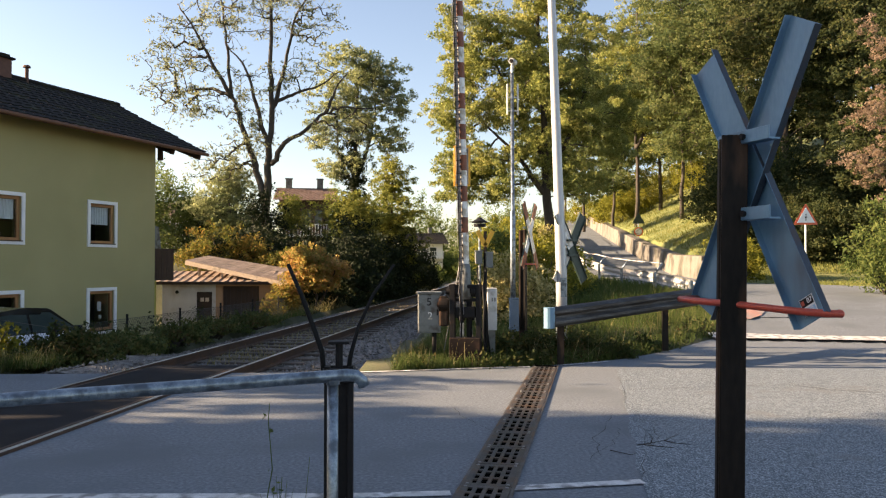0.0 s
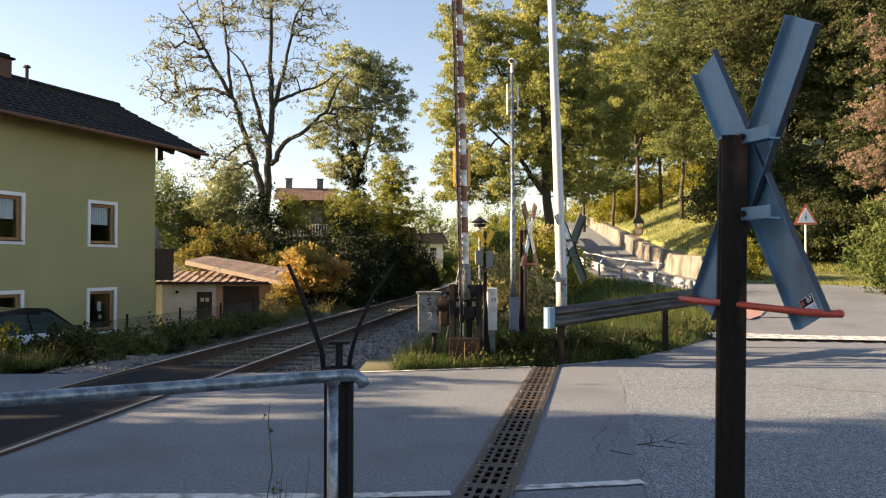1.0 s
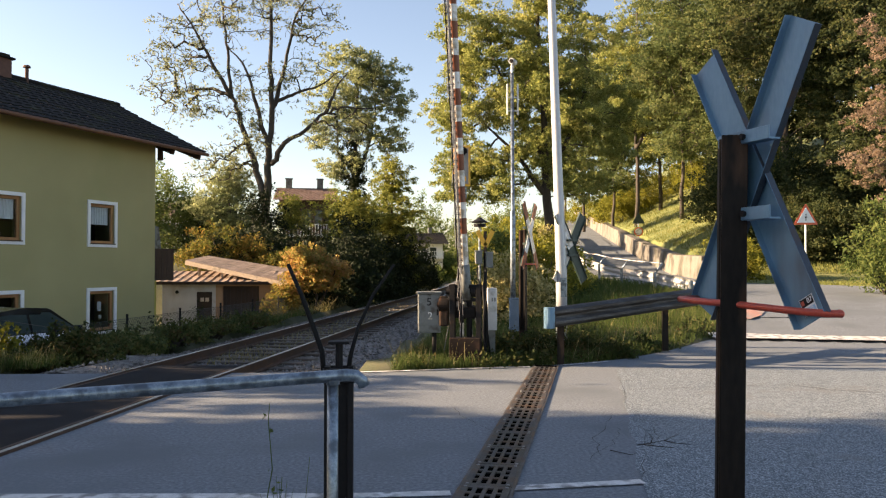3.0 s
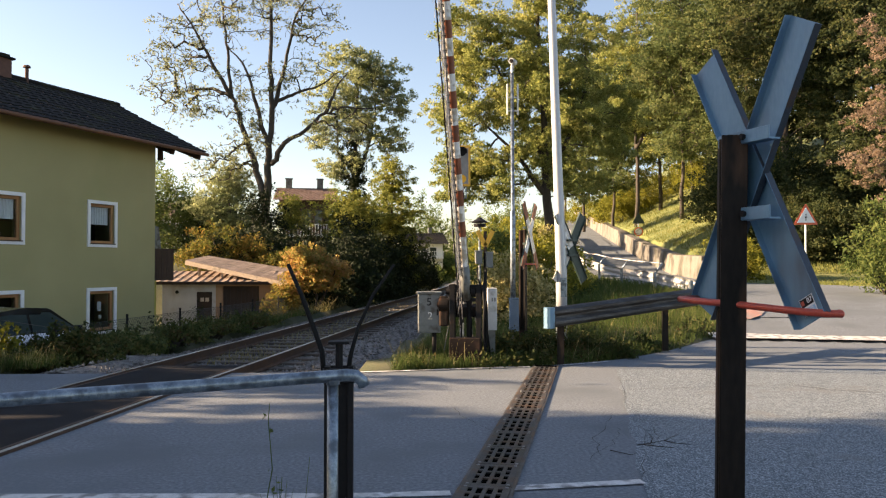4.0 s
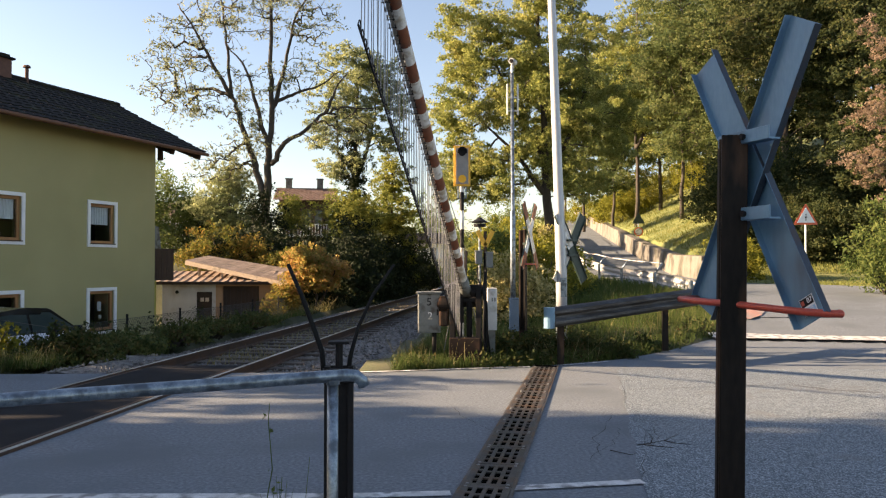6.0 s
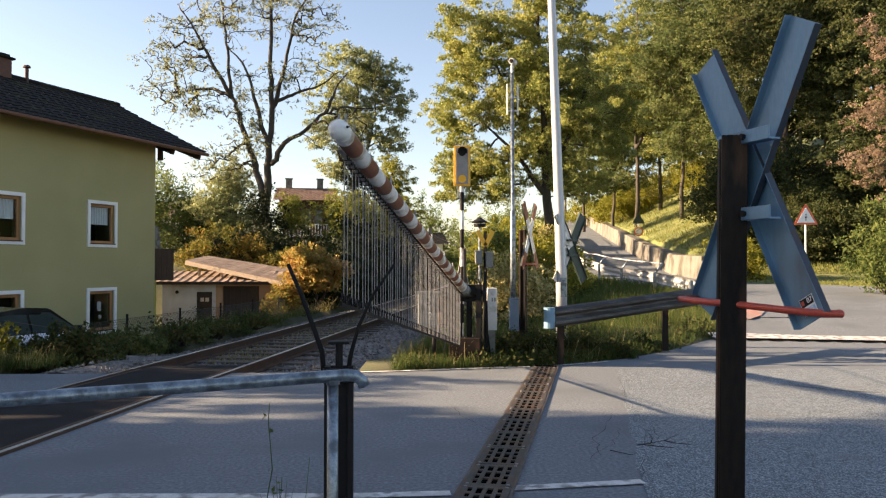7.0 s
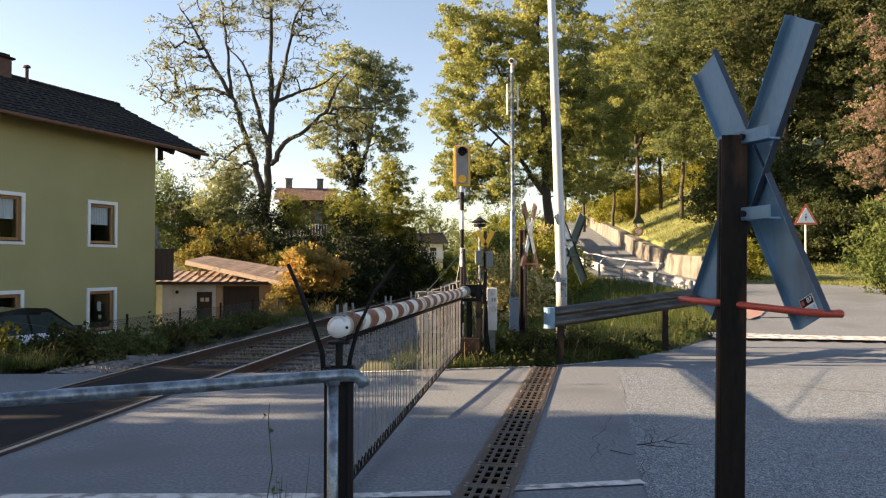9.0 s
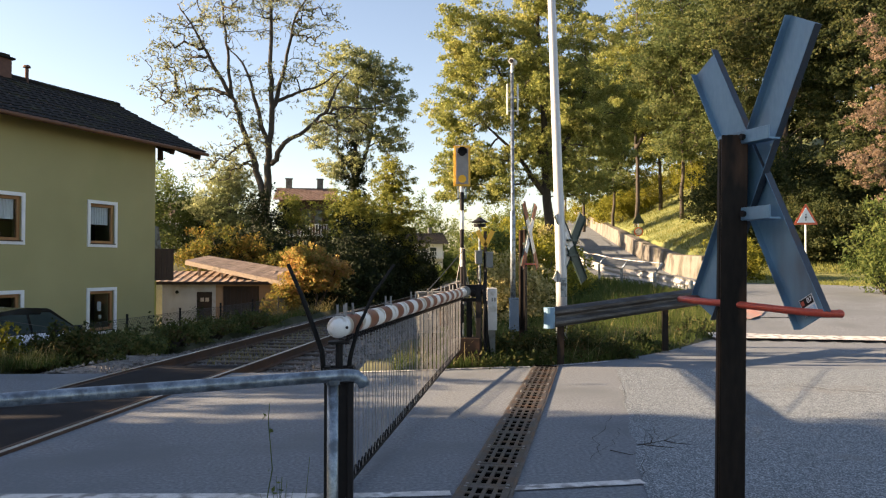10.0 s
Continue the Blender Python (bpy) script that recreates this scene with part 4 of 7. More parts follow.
def glyph(text, size, m, material, parent, name):
    cu = bpy.data.curves.new(name, "FONT")
    cu.body, cu.size, cu.extrude, cu.align_x, cu.align_y = text, size, 0.0008, "CENTER", "CENTER"
    tmp = new("tmp", cu)
    dg = bpy.context.evaluated_depsgraph_get()
    me = bpy.data.meshes.new_from_object(tmp.evaluated_get(dg))
    bpy.data.objects.remove(tmp)
    me.materials.clear()
    me.materials.append(material)
    ob = new(name, me)
    ob.parent = parent
    ob.matrix_basis = m
    return ob


def cabinets():
    th = thing("control_cabinet", pose(-0.215, 11.9, 0, 0, 0, 3), "weathered grey control cabinet on a short leg", "cabinet")
    bm = bmesh.new()
    box(bm, 0.345, 0.26, 0.60, (0, 0, 0.785), bevel=0.008)
    part("body", bm, M_BOXGREY, th)
    bm = bmesh.new()
    box(bm, 0.315, 0.012, 0.56, (-0.005, -0.134, 0.785), bevel=0.004)
    door = part("door", bm, M_BOXGREY, th)
    bm = bmesh.new()
    box(bm, 0.02, 0.02, 0.09, (0.12, -0.147, 0.80), bevel=0.004)
    part("handle", bm, M_BLACK, door)
    glyph("2", 0.16, pose(0.01, -0.1415, 0.74, 90, 0, 0), M_WHITE, door, "number")
    glyph("5", 0.17, pose(-0.005, -0.1415, 0.955, 90, 0, 0), M_BLACK, door, "number")
    bm = bmesh.new()
    box(bm, 0.385, 0.31, 0.028, (0, -0.01, 1.098), bevel=0.006)
    part("roof_plate", bm, M_BOXGREY, th)
    bm = bmesh.new()
    rod(bm, (0.08, 0, -0.05), (0.08, 0, 0.49), 0.035, n=12)
    part("leg", bm, M_BLACK, th)
    th = thing("switch_cabinet", pose(0.775, 12.2, 0), "narrow light grey switch cabinet beside the barrier", "cabinet")
    bm = bmesh.new()
    box(bm, 0.15, 0.24, 0.66, (0, 0, 0.83), bevel=0.008)
    part("body", bm, M_BOXLIGHT, th)
    bm = bmesh.new()
    for k in (-1, 1):
        box(bm, 0.022, 0.002, 0.06, (0.02 + 0.02 * k, -0.122, 0.98))
    part("writing", bm, M_BOXGREY, th)
    bm = bmesh.new()
    box(bm, 0.10, 0.16, 0.56, (0.0, 0.02, 0.25))
    part("plinth", bm, M_BOXGREY, th)


def camera_mast():
    x, y = 1.275, 14.0
    z0 = land_at(x, y)
    th = thing("camera_mast", pose(x, y, z0), "slim grey mast with a small camera and aerials", "mast")
    bm = bmesh.new()
    tube(bm, [(0, 0, 0), (0, 0, 2.5), (0, 0, 2.52), (-0.01, 0, 5.05)], [0.05, 0.048, 0.034, 0.03], 14)
    part("pole", bm, M_GALV, th)
    bm = bmesh.new()
    box(bm, 0.17, 0.16, 0.58, (0.02, 0, 0.62), bevel=0.008)
    box(bm, 0.19, 0.18, 0.02, (0.02, 0, 0.92), bevel=0.004)
    part("mast_box", bm, M_BOXBLUE, th, "blue-grey cabinet at the mast foot")
    bm = bmesh.new()
    rod(bm, (-0.01, 0, 5.05), (-0.01, 0, 5.20), 0.022, n=10)
    rod(bm, (0.05, 0.10, 5.27), (-0.03, -0.12, 5.24), 0.052, 0.056, n=16)
    rod(bm, (-0.03, -0.12, 5.24), (-0.035, -0.135, 5.238), 0.036, n=14, mi=1)
    box(bm, 0.05, 0.05, 0.10, (0.0, 0.0, 5.19), bevel=0.01)
    part("camera_head", bm, [M_BOXLIGHT, M_BLACK], th, "light grey round camera housing")
    for s in (-1, 1):
        bm = bmesh.new()
        rod(bm, (s * 0.095, 0, 4.28), (s * 0.095, 0, 4.85), 0.016, n=8)
        rod(bm, (0, 0, 4.35), (s * 0.095, 0, 4.35), 0.012, n=6)
        rod(bm, (0, 0, 4.6), (s * 0.095, 0, 4.6), 0.012, n=6)
        part("aerial", bm, M_BOXLIGHT, th)


def lamp_pole():
    z0 = land_at(2.0, 13.0)
    th = thing("lamp_pole", pose(2.005, 13.0, z0), "tall galvanised steel lamp pole", "lamp pole")
    bm = bmesh.new()
    tube(bm, [(0, 0, -0.1), (0, 0, 1.4), (-0.045, 0, 2.8), (-0.15, 0, 6.0), (-0.24, 0, 8.6)], [0.098, 0.092, 0.082, 0.066, 0.05], 20)
    part("pole", bm, M_POLE, th)
    bm = bmesh.new()
    box(bm, 0.10, 0.012, 0.32, (0.02, -0.094, 1.15), bevel=0.004)
    part("access_door", bm, M_GALV, th)
    return th


def wbeam(bm, pts):
    """A corrugated guard-rail beam along points; profile bulges towards the right of travel."""
    prof = [(0.0, 0.155), (0.03, 0.14), (0.075, 0.10), (0.075, 0.06), (0.02, 0.015), (0.02, -0.015), (0.075, -0.06), (0.075, -0.10), (0.03, -0.14), (0.0, -0.155), (-0.004, -0.155), (0.026, -0.137), (0.07, -0.098), (0.07, -0.062), (0.015, -0.018), (0.015, 0.018), (0.07, 0.062), (0.07, 0.098), (0.026, 0.137), (-0.004, 0.155)]
    sweep(bm, prof, pts)


def guard_rails():
    # short rail at the crossing
    z = lambda x, y: land_at(x, y)
    a, b = Vector((1.62, 11.55)), Vector((4.55, 13.75))
    th = thing("guard_rail", pose(0, 0, 0), "weathered steel guard rail at the crossing verge", "guard rail")
    bm = bmesh.new()
    za, zb = 0.73, 0.96
    pts = [(*a.lerp(b, t), za + (zb - za) * t) for t in np.linspace(0, 1, 9)]
    wbeam(bm, pts)
    part("beam", bm, M_BEAMDARK, th, "grimy corrugated steel beam")
    bm = bmesh.new()
    d = (b - a).normalized()
    rod(bm, (a.x - d.x * 0.03, a.y - d.y * 0.03, za - 0.155), (a.x - d.x * 0.03, a.y - d.y * 0.03, za + 0.155), 0.085, n=14)
    part("end_cap", bm, M_GREYPAINT, th, "blue-grey rounded end cap")
    for t, steel in ((0.06, M_RUSTBLACK), (0.755, M_RUSTBLACK)):
        p = a.lerp(b, t)
        bm = bmesh.new()
        box(bm, 0.10, 0.06, 0.9, (p.x, p.y + 0.06, za + (zb - za) * t - 0.40))
        part("post", bm, steel, th)
    # long rail with hand bar along the hill road
    th = thing("hill_guard_rail", pose(0, 0, 0), "pale steel guard rail with hand bar along the climbing road", "guard rail")
    lane = [(6.85, 21.0, 0.97), (6.60, 21.9, 1.07), (6.35, 22.8, 1.17), (6.13, 24.1, 1.23), (5.99, 25.5, 1.29), (5.93, 27.2, 1.37), (5.96, 29.0, 1.46)]
    lane += [(float(guard_x(y)), y, float(rise(y)) + 0.56) for y in np.arange(31.5, 66, 2.5)]
    bm = bmesh.new()
    wbeam(bm, lane)
    part("beam", bm, M_BEAMPALE, th)
    bm = bmesh.new()
    tube(bm, [(x + 0.16, y, zz + 0.42) for x, y, zz in lane[2:]], 0.022, 8)
    part("hand_bar", bm, M_BEAMPALE, th)
    for x, y, zz in [lane[0]] + lane[2::2]:
        bm = bmesh.new()
        box(bm, 0.08, 0.10, 1.10, (x - 0.06, y, zz - 0.40))
        if y > 22:
            tube(bm, [(x - 0.06, y, zz + 0.12), (x + 0.06, y, zz + 0.28), (x + 0.16, y, zz + 0.42)], 0.03, 6)
        part("post", bm, M_GALV, th)


M_BEAMDARK = mat("beam_grimy", [(0.016, 0.016, 0.016), (0.052, 0.052, 0.053), (0.125, 0.127, 0.13)], 6, 0.6, 0.2, 0.2, 60, stretch=(0.4, 0.4, 3), dirt=(0.03, 0.024, 0.02), dirt_at=0.54, dirt_scale=4)
M_BEAMPALE = mat("beam_pale", [(0.36, 0.36, 0.355), (0.50, 0.495, 0.48)], 5, 0.6, 0.2, 0.1, 60)


M_REDMARK = mat('red_road_paint', [(0.3, 0.13, 0.1), (0.42, 0.24, 0.2)], 4, 0.8, 0, 0.2, 60, dirt=(0.24, 0.22, 0.21), dirt_at=0.5, dirt_scale=3)


def drain():
    """Cast iron drain with slotted gratings across the road."""
    a, b = Vector((0.255, 5.0)), Vector((1.557, 11.617))
    d = (b - a).normalized()
    yaw = math.degrees(math.atan2(d.y, d.x)) - 90
    th = thing("road_drain", pose(a.x, a.y, 0, 0, 0, yaw), "rusty cast iron drain gratings set across the road", "drain")
    length = (b - a).length
    # channel under the gratings, shallow: a deep recess's shade is in its near-black
    bm = bmesh.new()
    for s in (-1, 1):
        box(bm, 0.022, length + 2.64, 0.03, (s * 0.178, length / 2 - 1.32, 0.003))
    part("frame", bm, M_GRATE, th, "iron edge frame of the drain")
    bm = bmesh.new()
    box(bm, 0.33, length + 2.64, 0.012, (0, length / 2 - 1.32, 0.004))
    part("channel", bm, M_CHANNELSHADE, th, "shallow drain channel strip, near-black for its shade")
    # one grating: plate with four rows of openings
    bm = bmesh.new()
    W, Lg = 0.334, 0.562
    # strips across the plate: margins, two outer rows of four small openings, two inner rows of three large ones
    cols = [(-0.101, 0.034, 4, 0.086), (-0.035, 0.043, 3, 0.128), (0.035, 0.043, 3, 0.128), (0.101, 0.034, 4, 0.086)]
    edges = [-W / 2] + [e for c, w, n, l in cols for e in (c - w / 2, c + w / 2)] + [W / 2]
    def pane(x0, x1, y0, y1):
        bm.faces.new([bm.verts.new(v) for v in ((x0, y0, 0), (x1, y0, 0), (x1, y1, 0), (x0, y1, 0))])
    for k in range(0, len(edges), 2):
        pane(edges[k], edges[k + 1], -Lg / 2, Lg / 2)
    for c, w, n, l in cols:
        pitch = (Lg - 0.07) / n
        y = -Lg / 2
        for k in range(n):
            y1 = -Lg / 2 + 0.035 + pitch * (k + 0.5) - l / 2
            pane(c - w / 2, c + w / 2, y, y1)
            y = y1 + l
        pane(c - w / 2, c + w / 2, y, Lg / 2)
    r = bmesh.ops.extrude_face_region(bm, geom=bm.faces[:])
    bmesh.ops.translate(bm, verts=[v for v in r["geom"] if isinstance(v, bmesh.types.BMVert)], vec=(0, 0, 0.010))
    for sx in (-1, 1):
        for sy in (-1, 1):
            rod(bm, (sx * 0.140, sy * (Lg / 2 - 0.03), 0.009), (sx * 0.140, sy * (Lg / 2 - 0.03), 0.015), 0.012, n=8, mi=1)
    bmesh.ops.recalc_face_normals(bm, faces=bm.faces[:])
    first = part("grating", bm, [M_GRATE_PIECE, M_STEELROD], th, m=pose(0, -2.351, 0.0115))
    y = -1.781
    while y < length - 0.2:
        ob = new("grating", first.data)
        ob.parent = th
        ob.matrix_basis = pose(random.uniform(-0.002, 0.002), y, 0.0115 + random.uniform(0, 0.002), random.uniform(-0.2, 0.2), random.uniform(-0.3, 0.3), 0)
        y += 0.57


M_GRATE_PIECE = mat("grate_piece", [(0.034, 0.031, 0.029), (0.072, 0.066, 0.061), (0.115, 0.107, 0.099)], 6, 0.55, 0.5, 0.35, 70, piece=0.15, dirt=(0.10, 0.062, 0.04), dirt_at=0.56, dirt_scale=4)


def cracks():
    rng = random.Random(3)
    def crack(name, x, y, dx, dy, n, w):
        bm = bmesh.new()
        pts = [Vector((x, y, 0))]
        for i in range(n):
            x += dx + rng.uniform(-0.05, 0.05)
            y += dy + rng.uniform(-0.05, 0.05)
            pts.append(Vector((x, y, 0)))
        prev = None
        for i, p in enumerate(pts):
            d = (pts[min(i + 1, n)] - pts[max(i - 1, 0)]).normalized()
            s = Vector((-d.y, d.x, 0)) * w * rng.uniform(0.3, 1.0) * (0.3 if i in (0, n) else 1)
            z = 0.0085 if p.y < 11.3 else land_at(p.x, p.y) + 0.012
            cur = [bm.verts.new((p + s) + Vector((0, 0, z))), bm.verts.new((p - s) + Vector((0, 0, z)))]
            if prev:
                bm.faces.new((prev[0], prev[1], cur[1], cur[0]))
            prev = cur
        tagged(part(name, bm, M_CRACK), "dark crack in the asphalt", "crack", kind="structure")
    crack("crack", 1.25, 6.1, 0.03, 0.13, 14, 0.004)
    crack("crack", 1.13, 5.9, 0.035, 0.09, 12, 0.0035)
    crack("crack", 0.5, 6.6, -0.035, 0.14, 12, 0.003)
    crack("crack", 1.85, 6.65, 0.04, 0.12, 7, 0.005)
    crack("crack", 2.2, 9.35, 0.22, 0.03, 12, 0.008)
    crack("crack", 4.7, 9.3, -0.09, 0.13, 4, 0.018)
    crack("crack", 4.7, 9.3, 0.2, -0.11, 9, 0.018)
    crack("crack", 1.38, 5.4, 0.0394, 0.20, 26, 0.003)


def twigs():
    for pts_list, lb in (([[(1.36, 6.27), (1.42, 6.17), (1.49, 6.12), (1.53, 6.14)]], "short dark twig lying on the asphalt"), ([[(1.62, 6.45), (1.75, 6.5), (1.9, 6.62), (2.1, 6.86)], [(1.75, 6.5), (1.82, 6.7), (1.84, 6.9)], [(1.9, 6.62), (1.95, 6.5), (2.08, 6.48)], [(1.68, 6.47), (1.78, 6.38), (1.9, 6.36)]], "dry branched twig lying on the asphalt")):
        bm = bmesh.new()
        for pts in pts_list:
            tube(bm, [(x, y, 0.008 + 0.006 * (k % 2)) for k, (x, y) in enumerate(pts)], [0.0042 - 0.0008 * k for k in range(len(pts))], 6)
        tagged(part("twig", bm, M_BARK), lb, "twig")


barrier()
twigs()
barrier_rest()
near_cross()
handrail()
signal()
bell_post()
cabinets()
camera_mast()
lamp_pole()
guard_rails()
drain()
cracks()
cross_sign("crossbuck", pose(1.40, 12.5, 0, 0, 0, 62), "red and white crossing sign on a rusty rail post", 0.30, 0.52, 0.12, M_WHITE, M_REDSTRIPE, M_SIGNGREEN, 2.10)
cross_sign("crossbuck", pose(2.20, 13.17, 0.0, 0, 0, 222), "crossing sign on the lamp pole, dark green back, sunward half coloured white", 0.36, 0.58, 0.20, M_WHITE, M_WHITE, M_SIGNGREEN, 1.92, post=False, tube_bar=False, pale=True)
line("road_line", [(-9.0, 4.98), (-0.6, 5.03), (0.05, 5.09)], 0.11, "worn white stop line across the asphalt")
line("road_line", [(0.46, 5.20), (1.39, 5.36)], 0.11, "worn white stop line across the asphalt")
line("road_line", [(-1.3, 10.86), (-0.2, 11.12), (0.7, 11.36), (1.3, 11.47)], 0.09, "worn white edge line along the verge")
line("road_line", [(1.72, 11.62), (2.2, 11.86), (2.6, 12.15)], 0.07, "worn white edge line along the verge")
line("road_line", [(5.2, 15.0), (6.2, 14.85), (8.6, 14.5)], 0.6, "white give-way line at the junction", lift=0.06)
line("road_patch", [(6.5, 16.9), (6.9, 17.3), (7.2, 17.8)], 0.5, "faded red marking beside the verge", lift=0.03, material=M_REDMARK)
# ---- houses and walls ----
def wall_panels(bm, x0, x1, z0, z1, thick, openings, y=0.0):
    """A wall in local x-z with openings (ax, bx, az, bz) cut right through."""
    xs = sorted({x0, x1, *[o[0] for o in openings], *[o[1] for o in openings]})
    zs = sorted({z0, z1, *[o[2] for o in openings], *[o[3] for o in openings]})
    vt = {}
    for i, x in enumerate(xs):
        for j, z in enumerate(zs):
            vt[i, j] = bm.verts.new((x, y, z))
    for i in range(len(xs) - 1):
        for j in range(len(zs) - 1):
            cx, cz = (xs[i] + xs[i + 1]) / 2, (zs[j] + zs[j + 1]) / 2
            if any(o[0] < cx < o[1] and o[2] < cz < o[3] for o in openings):
                continue
            bm.faces.new((vt[i, j], vt[i + 1, j], vt[i + 1, j + 1], vt[i, j + 1]))
    r = bmesh.ops.extrude_face_region(bm, geom=bm.faces[:])
    bmesh.ops.translate(bm, verts=[v for v in r["geom"] if isinstance(v, bmesh.types.BMVert)], vec=(0, thick, 0))
    bmesh.ops.recalc_face_normals(bm, faces=bm.faces[:])


def window(parent, cx, cz, w, h, curtain=True):
    """A wooden window in a white plaster surround; faces local -y."""
    win = new("window")
    win.parent = parent
    win.matrix_basis = pose(cx, 0, cz)
    bm = bmesh.new()
    t = 0.105
    for x, z, sx, sz in ((-w / 2 - t / 2, 0, t, h + 2 * t), (w / 2 + t / 2, 0, t, h + 2 * t), (0, h / 2 + t / 2, w, t), (0, -h / 2 - t / 2, w, t)):
        box(bm, sx, 0.05, sz, (x, -0.022, z))
    part("surround", bm, M_TRIM, win, "white plaster surround")
    bm = bmesh.new()
    f = 0.095
    for x, z, sx, sz in ((-w / 2 + f / 2, 0, f, h), (w / 2 - f / 2, 0, f, h), (0, h / 2 - f / 2, w - 2 * f, f), (0, -h / 2 + f / 2, w - 2 * f, f)):
        box(bm, sx, 0.08, sz, (x, 0.09, z), bevel=0.008)
    part("frame", bm, M_WINWOOD, win, "brown wooden window frame")
    bm = bmesh.new()
    box(bm, w + 0.04, 0.14, 0.03, (0, 0.0, -h / 2 + 0.0), bevel=0.004)
    part("sill", bm, M_DARKWOOD, win)
    bm = bmesh.new()
    box(bm, w - 2 * f, 0.008, h - 2 * f, (0, 0.10, 0))
    pane = part("pane", bm, M_PANE, win)
    pane.visible_shadow = False
    if curtain:
        bm = bmesh.new()
        n = 40
        pts = [(-w / 2 + f + (w - 2 * f) * i / n, 0.17 + 0.015 * math.sin(i * 1.3)) for i in range(n + 1)]
        for (xa, ya), (xb, yb) in zip(pts, pts[1:]):
            v = [bm.verts.new(c) for c in ((xa, ya, -0.02), (xb, yb, -0.02), (xb, yb, h / 2 - f), (xa, ya, h / 2 - f))]
            bm.faces.new(v)
        part("curtain", bm, M_LACE, win, "pale lace half curtain")
    else:
        bm = bmesh.new()
        box(bm, 0.16, 0.004, 0.30, (0.02, 0.115, 0.14))
        box(bm, 0.12, 0.004, 0.12, (0.06, 0.115, -0.2))
        part("paper_notice", bm, M_BOXLIGHT, win)
    return win


def tile_roof(parent, x0, x1, y0, z0, run, rise_, material, name="roof"):
    """A pitched roof plane of lapped tile courses; eave at y0, z0, climbing by rise_ over run (run may be negative)."""
    slope = math.hypot(run, rise_)
    courses = max(3, int(slope / 0.34))
    verts, faces = [], []
    step = 0.11
    n = int((x1 - x0) / step)
    for c in range(courses):
        f0, f1 = c / courses, (c + 1.15) / courses
        o = len(verts)
        for i in range(n + 1):
            x = x0 + (x1 - x0) * i / n
            wave = 0.018 * math.sin(i * math.pi * 2 / 3 + (c % 2) * 2.0)
            sag = 0.02 * math.sin(x * 1.3 + c)
            for f, lift in ((f0, 0.035), (f0, 0.0), (f1, 0.0)):
                verts.append((x, y0 + run * f, z0 + rise_ * f + lift * 1.0 + (wave if lift else wave * 0.9) + sag * 0.4 + (0.03 if f == f0 and not lift else 0.0) - (0.03 if f == f0 and not lift else 0)))
        for i in range(n):
            a = o + 3 * i
            faces.append((a, a + 3, a + 4, a + 1))
            faces.append((a, a + 2, a + 5, a + 3))
    return raw(name, verts, faces, material, parent)


